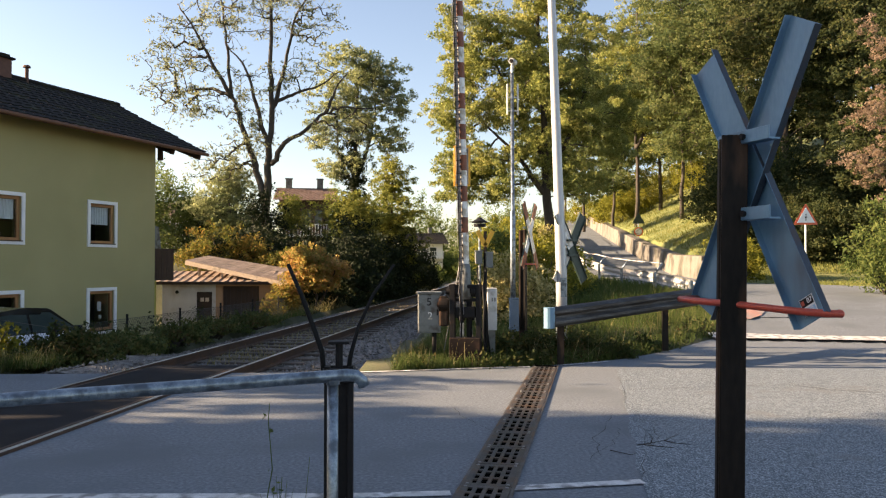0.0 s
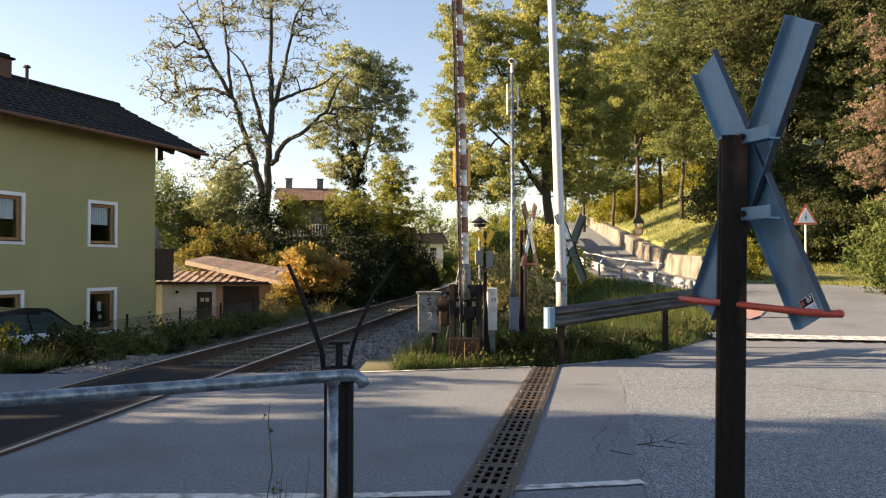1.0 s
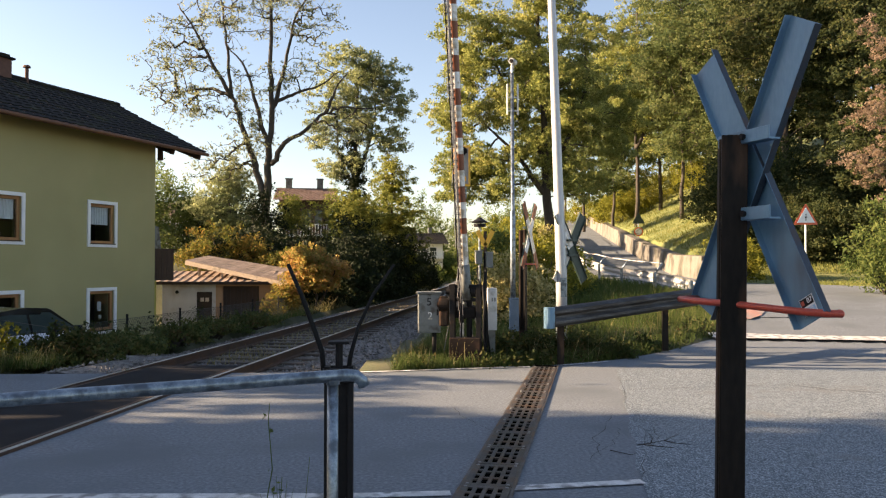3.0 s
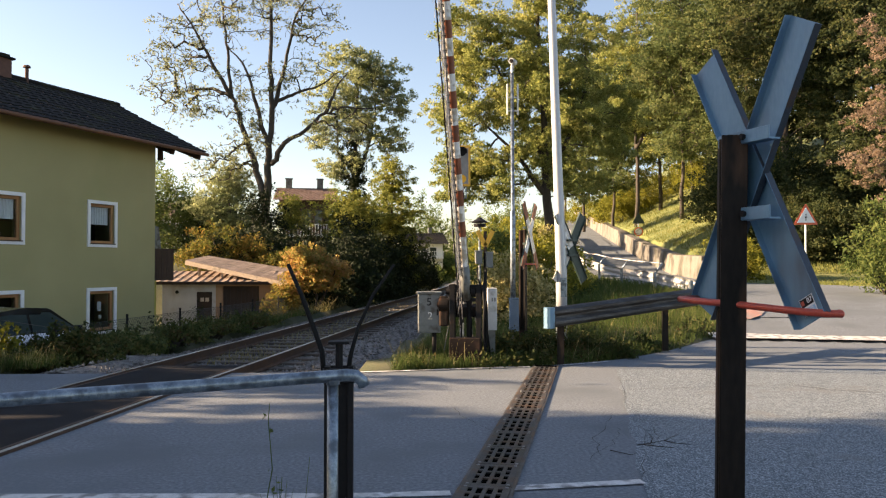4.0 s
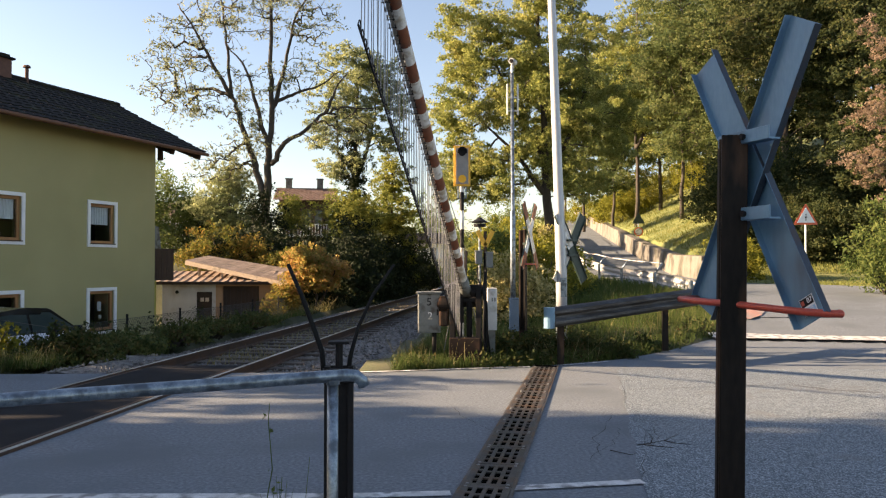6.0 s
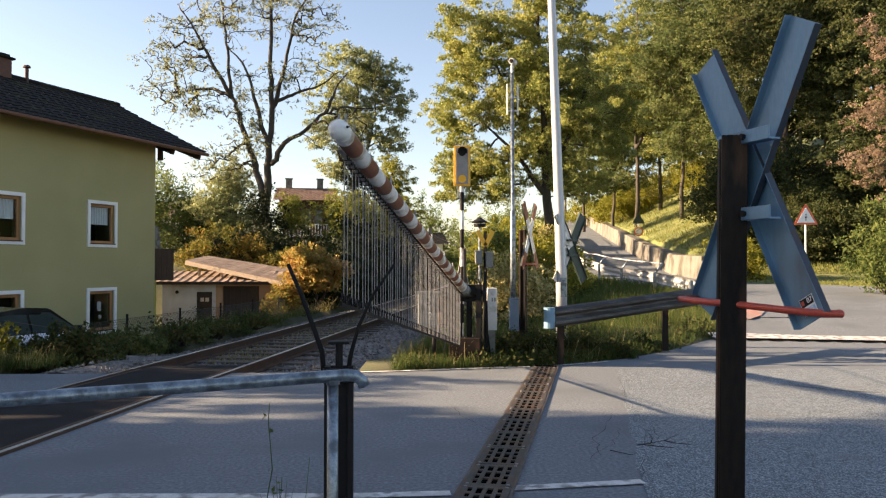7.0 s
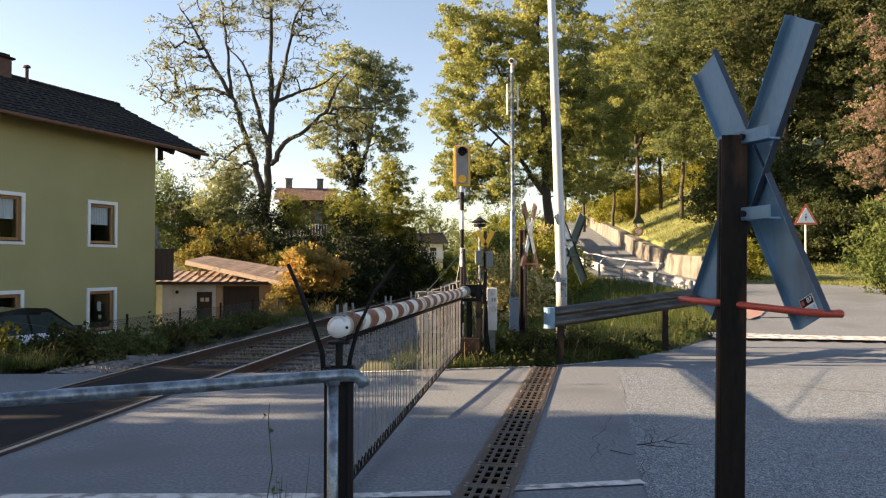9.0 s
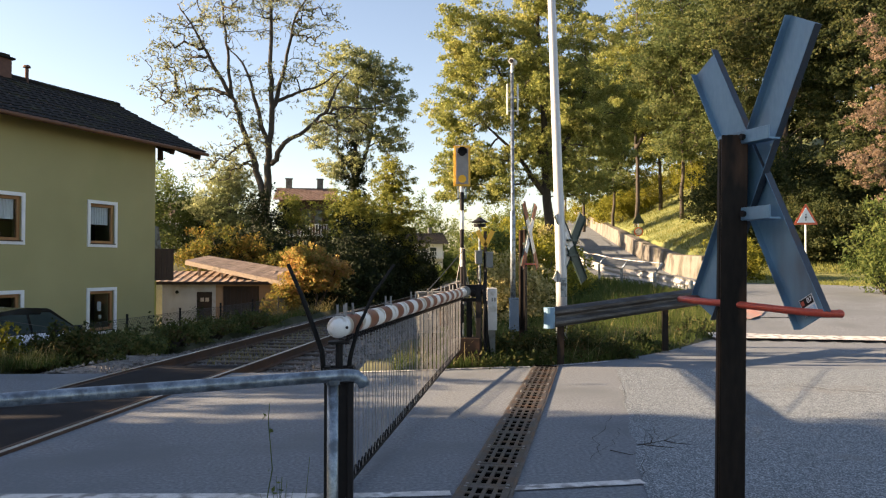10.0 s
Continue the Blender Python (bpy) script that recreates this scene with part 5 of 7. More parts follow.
def green_house():
    yaw = math.degrees(math.atan2(0.935, 0.355))
    th = thing("house", pose(-10.07, 26.8, 0, 0, 0, yaw), "olive green rendered house with dark tiled roof and white-framed windows", "house", "houses along the line")
    L, D, zg, ze = 7.4, 6.7, -1.4, 5.95
    w, h = 1.02, 1.27
    spots = [(-2.40, 2.86), (-2.40, 0.09), (-5.90, 2.86), (-5.90, 0.09)]
    ops = [(cx - w / 2, cx + w / 2, cz - h / 2, cz + h / 2) for cx, cz in spots]
    bm = bmesh.new()
    wall_panels(bm, -L, 0, zg, ze, 0.35, ops)
    part("front_wall", bm, M_STUCCO, th, "olive green rendered wall")
    bm = bmesh.new()
    box(bm, 0.35, D - 0.35, ze - zg, (-0.175, 0.35 + (D - 0.35) / 2, (ze + zg) / 2))
    v = [bm.verts.new(c) for c in ((0, 0, ze), (0, D, ze), (0, D / 2, ze + 1.6), (-0.35, 0, ze), (-0.35, D, ze), (-0.35, D / 2, ze + 1.6))]
    bm.faces.new(v[:3]), bm.faces.new(v[3:][::-1]), bm.faces.new((v[0], v[2], v[5], v[3])), bm.faces.new((v[1], v[4], v[5], v[2]))
    part("gable_wall", bm, M_STUCCO, th)
    bm = bmesh.new()
    box(bm, L - 0.35, 0.35, ze - zg, (-0.35 - (L - 0.35) / 2, D - 0.175, (ze + zg) / 2))
    box(bm, 0.35, D - 0.7, ze - zg, (-L + 0.175, D / 2, (ze + zg) / 2))
    part("rear_wall", bm, M_STUCCO, th)
    # floors and partition, near-black so the colour holds the rooms' shade
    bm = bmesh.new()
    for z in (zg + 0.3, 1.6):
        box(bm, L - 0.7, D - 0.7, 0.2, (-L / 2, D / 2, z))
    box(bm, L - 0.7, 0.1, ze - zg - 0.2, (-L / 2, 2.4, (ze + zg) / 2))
    part("floor_slab", bm, M_INSIDE, th, "near-black floors and partition for the shade of the rooms")
    for k, (cx, cz) in enumerate(spots):
        window(th, cx, cz, w, h, cz > 1)
    # roof
    e, run, up = 0.80, 4.15, 2.05
    g = 1.75
    z0 = 5.58
    tile_roof(th, -L - 0.6, g, -e, z0 + 0.10, run, up, M_ROOF, "roof_tiles")
    tile_roof(th, -L - 0.6, g, -e + 2 * run, z0 + 0.10, -run, up, M_ROOF, "roof_tiles")
    bm = bmesh.new()
    for s in (0, 1):
        y0, y1 = (-e, -e + run) if s == 0 else (-e + 2 * run, -e + run)
        v = [bm.verts.new(c) for c in ((-L - 0.6, y0, z0), (g, y0, z0), (g, y1, z0 + up), (-L - 0.6, y1, z0 + up), (-L - 0.6, y0, z0 + 0.09), (g, y0, z0 + 0.09), (g, y1, z0 + up + 0.09), (-L - 0.6, y1, z0 + up + 0.09))]
        for q in ((0, 1, 2, 3), (4, 5, 6, 7), (0, 1, 5, 4), (1, 2, 6, 5), (3, 0, 4, 7)):
            bm.faces.new([v[i] for i in q])
    bmesh.ops.recalc_face_normals(bm, faces=bm.faces[:])
    part("roof_deck", bm, M_FASCIA, th, "brown boarded roof underside")
    bm = bmesh.new()
    tube(bm, [(-L - 0.6, -e - 0.07, z0 + 0.02), (g, -e - 0.07, z0 + 0.02)], 0.065, 10)
    part("gutter", bm, M_FASCIA, th, "brown metal gutter")
    for x in (0.15, g - 0.2):
        bm = bmesh.new()
        prism(bm, [(-0.07, -0.2), (0.07, -0.2), (0.07, 0.0), (-0.07, 0.0)], (x, -e + 0.12, z0 + 0.02), (x, 3.0, z0 + 1.45))
        part("purlin_end", bm, M_DARKWOOD, th)
    bm = bmesh.new()
    box(bm, 0.14, 0.16, 0.5, (g - 1.05, 0.4, z0 - 0.0), bevel=0.02)
    part("purlin_end", bm, M_DARKWOOD, th)
    # ridge tiles, chimney and vent
    bm = bmesh.new()
    tube(bm, [(-L - 0.6, -e + run, z0 + up + 0.13), (g, -e + run, z0 + up + 0.13)], 0.10, 8)
    part("ridge", bm, M_ROOF, th)
    bm = bmesh.new()
    box(bm, 0.46, 0.46, 1.5, (-3.42, 3.3, 7.5), bevel=0.01)
    ch = part("chimney", bm, M_BRICK, th, "red brick chimney")
    bm = bmesh.new()
    box(bm, 0.62, 0.62, 0.07, (-3.42, 3.3, 8.28), bevel=0.01)
    box(bm, 0.38, 0.38, 0.1, (-3.42, 3.3, 8.36))
    part("cap", bm, M_ROOF, ch)
    bm = bmesh.new()
    rod(bm, (-2.43, 3.3, 7.5), (-2.43, 3.3, 8.22), 0.06, n=10)
    rod(bm, (-2.43, 3.3, 8.20), (-2.43, 3.3, 8.27), 0.13, 0.10, n=12)
    part("vent_pipe", bm, M_BRICK, th)
    # balcony on the gable side
    bal = new("balcony")
    bal.parent = th
    bm = bmesh.new()
    box(bm, 1.15, 3.2, 0.14, (0.575, 1.75, 1.08))
    part("balcony_floor", bm, M_DARKWOOD, bal)
    for i in range(9):
        bm = bmesh.new()
        box(bm, 0.118, 0.03, 0.98, (0.06 + i * 0.128, 0.16, 1.60), bevel=0.006)
        part("balcony_board", bm, M_DARKWOOD, bal)
    for i in range(24):
        bm = bmesh.new()
        box(bm, 0.03, 0.118, 0.98, (1.15, 0.25 + i * 0.128, 1.60), bevel=0.006)
        part("balcony_board", bm, M_DARKWOOD, bal)
    bm = bmesh.new()
    box(bm, 1.22, 0.08, 0.05, (0.6, 0.16, 2.11))
    box(bm, 0.08, 3.2, 0.05, (1.15, 1.75, 2.11))
    part("balcony_rail", bm, M_DARKWOOD, bal)
    bm = bmesh.new()
    v = [bm.verts.new(c) for c in ((0.02, 0.2, 2.14), (0.55, 0.2, 2.14), (0.42, 0.2, 2.9), (0.02, 0.2, 3.0))]
    bm.faces.new(v)
    r = bmesh.ops.extrude_face_region(bm, geom=bm.faces[:])
    bmesh.ops.translate(bm, verts=[q for q in r["geom"] if isinstance(q, bmesh.types.BMVert)], vec=(0, 0.02, 0))
    part("wind_screen", bm, M_BOXGREY, bal, "greyish translucent wind screen")
    bm = bmesh.new()
    box(bm, 0.55, 3.0, 2.4, (0.275, 1.9, -0.2))
    part("lower_wall", bm, M_STUCCO_DARK, th, "yellow-green wall under the balcony")


def shed():
    th = thing("shed", pose(-11.4, 31.2, -1.15, 0, 0, 2), "low plastered shed with a pale boarded lean-to roof", "shed")
    bm = bmesh.new()
    wall_panels(bm, 0, 2.15, 0, 2.0, 0.2, [(1.36, 2.0, 0, 1.62)])
    part("front_wall", bm, M_PLASTER, th, "whitish plastered wall")
    bm = bmesh.new()
    wall_panels(bm, 2.15, 4.6, 0, 2.0, 0.2, [(2.42, 3.9, 0, 1.85)])
    part("front_wall", bm, M_SALMON, th, "salmon plastered wall")
    bm = bmesh.new()
    box(bm, 0.64, 0.05, 1.62, (1.68, 0.12, 0.81))
    door = part("door", bm, M_DARKWOOD, th, "dark wooden door")
    bm = bmesh.new()
    for k in (-1, 1):
        box(bm, 0.14, 0.02, 0.16, (1.68 + k * 0.1, 0.09, 1.3))
    part("door_pane", bm, M_PLANK, door)
    for i in range(10):
        bm = bmesh.new()
        box(bm, 0.142, 0.04, 1.85, (2.495 + i * 0.148, 0.14, 0.925), bevel=0.004)
        part("gate_board", bm, M_DARKWOOD, th)
    bm = bmesh.new()
    box(bm, 0.2, 4.5, 2.0, (0.1, 2.45, 1.0))
    box(bm, 0.2, 4.5, 2.0, (4.5, 2.45, 1.0))
    box(bm, 4.2, 0.2, 2.0, (2.3, 4.6, 1.0))
    part("rear_wall", bm, M_PLASTER, th)
    bm = bmesh.new()
    rod(bm, (0.62, -0.02, 1.6), (0.62, -0.12, 1.62), 0.05, 0.07, n=12)
    part("wall_lamp", bm, M_BLACK, th)
    # low front roof of ribbed sheet
    for i in range(15):
        bm = bmesh.new()
        prism(bm, [(-0.16, 0), (0.16, 0), (0.16, 0.03), (0.10, 0.03), (0.08, 0.06), (0.04, 0.06), (0.02, 0.03), (-0.16, 0.03)], (-0.1 + i * 0.33, -0.25, 2.0), (-0.1 + i * 0.33, 1.9, 2.42))
        part("roof_sheet", bm, M_PLANKROOF, th)
    bm = bmesh.new()
    box(bm, 4.95, 0.05, 0.12, (2.25, -0.25, 1.98))
    part("eave_board", bm, M_DARKWOOD, th)
    # raised boarded roof
    a, b, c, d = Vector((0.72, 0.7, 2.88)), Vector((5.1, -0.45, 1.98)), Vector((5.3, 3.6, 2.42)), Vector((0.72, 4.2, 3.12))
    n = 22
    for i in range(n):
        bm = bmesh.new()
        p, q = a.lerp(b, i / n), a.lerp(b, (i + 0.93) / n)
        r, s = d.lerp(c, (i + 0.93) / n), d.lerp(c, i / n)
        lo = [bm.verts.new(v) for v in (p, q, r, s)]
        hi = [bm.verts.new(v + Vector((0, 0, 0.035))) for v in (p, q, r, s)]
        bm.faces.new(lo[::-1]), bm.faces.new(hi)
        for k in range(4):
            bm.faces.new((lo[k], lo[(k + 1) % 4], hi[(k + 1) % 4], hi[k]))
        part("roof_board", bm, M_PLANKROOF, th)
    bm = bmesh.new()
    prism(bm, [(-0.025, -0.15), (0.025, -0.15), (0.025, 0.02), (-0.025, 0.02)], a, b)
    part("fascia", bm, M_PLANK, th, "pale painted fascia board")
    for t in (0.12, 0.35, 0.6):
        p = a.lerp(b, t)
        bm = bmesh.new()
        box(bm, 0.10, 0.10, p.z - 2.0, (p.x, p.y + 0.25, (p.z + 2.0) / 2 - 0.05))
        part("roof_strut", bm, M_PLANK, th)


M_PLANKROOF = mat("roof_board_brown", [(0.24, 0.17, 0.13), (0.38, 0.29, 0.23)], 4, 0.8, 0, 0.2, 40, piece=0.18, dirt=(0.16, 0.12, 0.09), dirt_at=0.6, dirt_scale=3)


def far_house(x, y, w, d, h, roof_up, yaw, wall, roof, label, balcony=True):
    z0 = land_at(x, y)
    th = thing("house", pose(x, y, z0 - 0.3, 0, 0, yaw), label, "house", "houses along the line")
    ops = [(-w * 0.1, w * 0.12, h * 0.55, h * 0.85), (w * 0.2, w * 0.36, h * 0.55, h * 0.85), (-w * 0.38, -w * 0.22, h * 0.55, h * 0.85)]
    bm = bmesh.new()
    wall_panels(bm, -w / 2, w / 2, 0, h, 0.3, ops)
    part("front_wall", bm, wall, th)
    bm = bmesh.new()
    for s in (-1, 1):
        box(bm, 0.3, d - 0.3, h, (s * (w / 2 - 0.15), d / 2 + 0.15, h / 2))
    box(bm, w - 0.6, 0.3, h, (0, d - 0.15, h / 2))
    part("rear_wall", bm, wall, th)
    for o in ops:
        bm = bmesh.new()
        box(bm, o[1] - o[0], 0.05, o[3] - o[2], ((o[0] + o[1]) / 2, 0.2, (o[2] + o[3]) / 2))
        part("window", bm, M_CARDARK, th)
    tile_roof(th, -w / 2 - 0.7, w / 2 + 0.7, -0.9, h - 0.05, d / 2 + 0.9, roof_up, roof, "roof_tiles")
    tile_roof(th, -w / 2 - 0.7, w / 2 + 0.7, d + 0.9, h - 0.05, -d / 2 - 0.9, roof_up, roof, "roof_tiles")
    bm = bmesh.new()
    for s in (-1, 1):
        v = [bm.verts.new(c) for c in ((s * w / 2, 0, h), (s * w / 2, d, h), (s * w / 2, d / 2, h + roof_up * 0.85))]
        bm.faces.new(v)
    part("gable", bm, M_DARKWOOD, th)
    if balcony:
        bm = bmesh.new()
        box(bm, w, 1.0, 0.15, (0, -0.5, h * 0.45))
        for i in range(16):
            box(bm, 0.06, 0.04, 0.8, (-w / 2 + 0.1 + i * (w - 0.2) / 15, -0.98, h * 0.45 + 0.45))
        box(bm, w, 0.06, 0.06, (0, -0.98, h * 0.45 + 0.88))
        part("balcony", bm, M_TRIM, th)
        for x in (-w * 0.42, w * 0.3):
            bm = bmesh.new()
            box(bm, 0.5, 0.5, 1.2, (x, d / 2, h + roof_up + 0.1), bevel=0.02)
            box(bm, 0.6, 0.6, 0.08, (x, d / 2, h + roof_up + 0.7), bevel=0.01)
            part("chimney", bm, M_BOXGREY, th)


def retaining_wall():
    ys = np.arange(26.2, 110, 3.0)
    th = thing("retaining_wall", pose(0, 0, 0), "stained concrete retaining wall below the grassy slope", "wall")
    tagged(th, kind="structure")
    for i, y in enumerate(ys):
        a = Vector((float(wall_x(y)) + 0.2, y, float(rise(y))))
        b = Vector((float(wall_x(y + 2.99)) + 0.2, y + 2.99, float(rise(y + 2.99))))
        h = 0.93 + 0.006 * (y - 30) + 0.01 * math.sin(i * 2.1)
        if i == 0:
            h = 0.75
        bm = bmesh.new()
        lo = [bm.verts.new(v) for v in (a + Vector((-0.36, 0, -0.3)), a + Vector((0.2, 0, -0.3)), b + Vector((0.2, 0, -0.3)), b + Vector((-0.36, 0, -0.3)))]
        hi = [bm.verts.new(v) for v in (a + Vector((-0.28, 0, h)), a + Vector((0.2, 0, h)), b + Vector((0.2, 0, h)), b + Vector((-0.28, 0, h)))]
        bm.faces.new(lo[::-1]), bm.faces.new(hi)
        for k in range(4):
            bm.faces.new((lo[k], lo[(k + 1) % 4], hi[(k + 1) % 4], hi[k]))
        bmesh.ops.bevel(bm, geom=bm.edges[:], offset=0.02, segments=1, affect="EDGES")
        part("panel", bm, M_CONCRETE, th)


def triangle_sign(x, y, zc, side, post, label, yaw=0, extra=False, backside=False):
    z0 = land_at(x, y)
    th = thing("warning_sign", pose(x, y, z0, 0, 0, yaw), label, "traffic sign", "warning signs")
    h = zc - z0
    def tri(s, yy, mi, bm):
        r = s / math.sqrt(3)
        prism(bm, [(r * math.sin(a), r * math.cos(a)) for a in (0, 2 * math.pi / 3, 4 * math.pi / 3)], (0, yy, h), (0, yy - 0.006, h), mi=mi)
    bm = bmesh.new()
    tri(side, 0, 0, bm)
    bmesh.ops.bevel(bm, geom=[e for e in bm.edges if abs(e.verts[0].co.y - e.verts[1].co.y) > 0.003], offset=0.04, segments=3, affect="EDGES")
    pl = part("plate", bm, M_SIGNRED if not backside else M_SIGNGREEN, th)
    if not backside:
        bm = bmesh.new()
        tri(side * 0.72, -0.009, 0, bm)
        part("panel", bm, M_STICKER, pl)
        bm = bmesh.new()
        box(bm, 0.028, 0.004, 0.20, (0, -0.018, h - 0.03))
        box(bm, 0.10, 0.004, 0.028, (0, -0.018, h + 0.01))
        rod(bm, (0, -0.016, h + 0.105), (0, -0.02, h + 0.105), 0.024, n=10)
        part("pictogram", bm, M_BLACK, pl)
    if extra:
        bm = bmesh.new()
        rod(bm, (0, -0.02, h - 0.78), (0, -0.026, h - 0.78), 0.30, n=24)
        p2 = part("round_plate", bm, M_SIGNRED, th)
        bm = bmesh.new()
        rod(bm, (0, -0.03, h - 0.78), (0, -0.034, h - 0.78), 0.22, n=24)
        part("panel", bm, M_WHITE, p2)
    bm = bmesh.new()
    rod(bm, (0, 0.03, -0.1), (0, 0.03, h + 0.2), 0.035, n=10)
    part("post", bm, post, th)


M_SIGNRED = mat("sign_red", [(0.60, 0.10, 0.04), (0.68, 0.14, 0.06)], 8, 0.4, 0, 0.03)


def car():
    dirv = Vector((0.28, 0.96, 0)).normalized()
    nose = Vector((-9.95, 21.3, 0))
    c = nose - dirv * 2.1
    z0 = land_at(c.x, c.y)
    th = thing("car", pose(c.x, c.y, z0, 0, 0, math.degrees(math.atan2(dirv.y, dirv.x))), "silver-white parked car with dark windows by the fence", "car")
    bm = bmesh.new()
    prof = [(-2.1, 0.28), (-2.12, 0.75), (-2.0, 0.98), (-0.9, 0.99), (0.75, 0.97), (1.75, 0.84), (2.08, 0.66), (2.1, 0.3)]
    a = [bm.verts.new((x, -0.87, z)) for x, z in prof]
    b = [bm.verts.new((x, 0.87, z)) for x, z in prof]
    bm.faces.new(a), bm.faces.new(b[::-1])
    for k in range(len(prof)):
        bm.faces.new((a[k], b[k], b[(k + 1) % len(prof)], a[(k + 1) % len(prof)]))
    bmesh.ops.recalc_face_normals(bm, faces=bm.faces[:])
    bmesh.ops.bevel(bm, geom=bm.edges[:], offset=0.06, segments=3, affect="EDGES")
    part("body", bm, M_CARWHITE, th, smooth=True)
    bm = bmesh.new()
    prof = [(-1.95, 0.96, 0.80), (-1.65, 1.52, 0.62), (-0.5, 1.62, 0.60), (0.25, 1.57, 0.60), (1.15, 0.95, 0.78)]
    a = [bm.verts.new((x, -w, z)) for x, z, w in prof]
    b = [bm.verts.new((x, w, z)) for x, z, w in prof]
    bm.faces.new(a), bm.faces.new(b[::-1])
    for k in range(len(prof)):
        bm.faces.new((a[k], b[k], b[(k + 1) % len(prof)], a[(k + 1) % len(prof)]))
    bmesh.ops.recalc_face_normals(bm, faces=bm.faces[:])
    bmesh.ops.bevel(bm, geom=bm.edges[:], offset=0.04, segments=2, affect="EDGES")
    part("cabin", bm, M_CARBLACK, th, "black roof and pillars")
    for s in (-1, 1):
        for q in (((-1.5, 1.44), (-0.55, 1.51), (-0.55, 1.0), (-1.75, 1.0)), ((-0.47, 1.51), (0.2, 1.47), (0.95, 1.0), (-0.47, 1.0))):
            bm = bmesh.new()
            ww = lambda z: 0.80 - (z - 0.96) * 0.34 + 0.012
            f = [bm.verts.new((x, s * ww(z), z)) for x, z in q]
            g = [bm.verts.new((x, s * (ww(z) - 0.02), z)) for x, z in q]
            bm.faces.new(f), bm.faces.new(g[::-1])
            part("side_window", bm, M_CARDARK, th)
        bm = bmesh.new()
        box(bm, 0.12, 0.2, 0.14, (0.80, s * 0.96, 1.05), bevel=0.03)
        part("mirror", bm, M_CARBLACK, th)
        for x in (-1.3, 1.32):
            bm = bmesh.new()
            rod(bm, (x, s * 0.70, 0.31), (x, s * 0.89, 0.31), 0.31, n=24)
            wh = part("wheel", bm, M_TYRE, th)
            bm = bmesh.new()
            rod(bm, (x, s * 0.885, 0.31), (x, s * 0.90, 0.31), 0.2, n=18)
            part("rim", bm, M_STEELROD, wh)
        bm = bmesh.new()
        box(bm, 0.12, 0.30, 0.14, (2.03, s * 0.62, 0.66), bevel=0.03)
        part("headlight", bm, M_PANE, th)


M_CARBLACK = mat("car_black", [(0.008, 0.009, 0.01), (0.014, 0.015, 0.017)], 2, 0.15, 0.0, 0.0)


def wire_fence():
    th = thing("wire_fence", pose(0, 0, 0), "rusty chain-link fence with thin dark posts", "fence")
    off = -4.4
    ys = np.arange(12.5, 33, 2.75)
    fx = lambda y: float(track_x(y)) + off
    gz = lambda y: land_at(fx(y), y)
    for y in ys:
        bm = bmesh.new()
        rod(bm, (fx(y), y, gz(y) - 0.2), (fx(y), y, gz(y) + 1.45), 0.03, n=8)
        part("post", bm, M_BLACK, th)
    for h in (0.08, 0.7, 1.34):
        bm = bmesh.new()
        tube(bm, [(fx(y), y, gz(y) + h) for y in ys], 0.005, 4)
        part("line_wire", bm, M_WIRE, th)
    verts, faces = [], []
    r = 0.0032
    y = 12.5
    while y < 32:
        for s in (-1, 1):
            y1 = y + s * 1.0
            if 12.5 <= y1 <= 32:
                a, b = Vector((fx(y), y, gz(y) + 0.05)), Vector((fx(y1), y1, gz(y1) + 1.35))
                o = len(verts)
                for p in (a, b):
                    verts += [(p.x + r, p.y, p.z), (p.x - r, p.y + r, p.z), (p.x - r, p.y - r, p.z)]
                faces += [(o, o + 1, o + 4, o + 3), (o + 1, o + 2, o + 5, o + 4), (o + 2, o, o + 3, o + 5)]
        y += 0.085
    ob = raw("wire_mesh", verts, faces, M_WIRE, th)
    ob["kind"] = "stuff"


green_house()
shed()
far_house(-10.75, 60, 3.5, 6, 5.1, 1.3, 8, M_DARKWOOD, M_ROOFRED, "white house with red-brown tiled roof behind the trees")
far_house(-3.0, 104, 6.0, 7, 3.6, 1.6, 10, M_TRIM, M_ROOF, "distant white house with a dark roof")
far_house(-22.5, 62, 7.0, 6, 4.0, 1.4, 0, M_TRIM, M_ROOFRED, "distant white house half hidden by trees", False)
retaining_wall()
triangle_sign(14.2, 30.0, 3.42, 0.98, M_BOXLIGHT, "red and white triangular warning sign on a pale post")
triangle_sign(12.75, 50.0, 4.55, 0.85, M_GALV, "dark-backed triangular sign over a round sign", 0, True, True)
car()
wire_fence()
# ---- trees, bushes and grass ----
def leaf_quads(rng, centers, spread, per, size, flat=0.75):
    """Pointed leaves scattered round centres; returns (n, 4, 3)."""
    c = np.repeat(np.asarray(centers), per, axis=0)
    s = np.repeat(np.broadcast_to(np.asarray(spread, dtype=float), (len(centers),)), per)[:, None]
    p = c + rng.normal(0, 1, c.shape) * s * (1, 1, flat)
    n = len(p)
    a = rng.normal(0, 1, (n, 3))
    a /= np.linalg.norm(a, axis=1)[:, None]
    b = np.cross(a, rng.normal(0, 1, (n, 3)))
    b /= np.linalg.norm(b, axis=1)[:, None] + 1e-9
    k = size * rng.uniform(0.6, 1.3, (n, 1))
    a, b = a * k, b * k * 0.62
    return np.stack([p - a, p + b - 0.1 * a, p + a, p - b - 0.1 * a], axis=1)


def curve_to(rng, a, b, n, wob, sag=0.0):
    a, b = np.asarray(a, dtype=float), np.asarray(b, dtype=float)
    pts = []
    off = rng.normal(0, wob, 3)
    for i in range(n + 1):
        t = i / n
        p = a + (b - a) * t + off * math.sin(math.pi * t) + rng.normal(0, wob * 0.18, 3) * (0 < i < n)
        p[2] += sag * math.sin(math.pi * t)
        pts.append(p)
    return pts


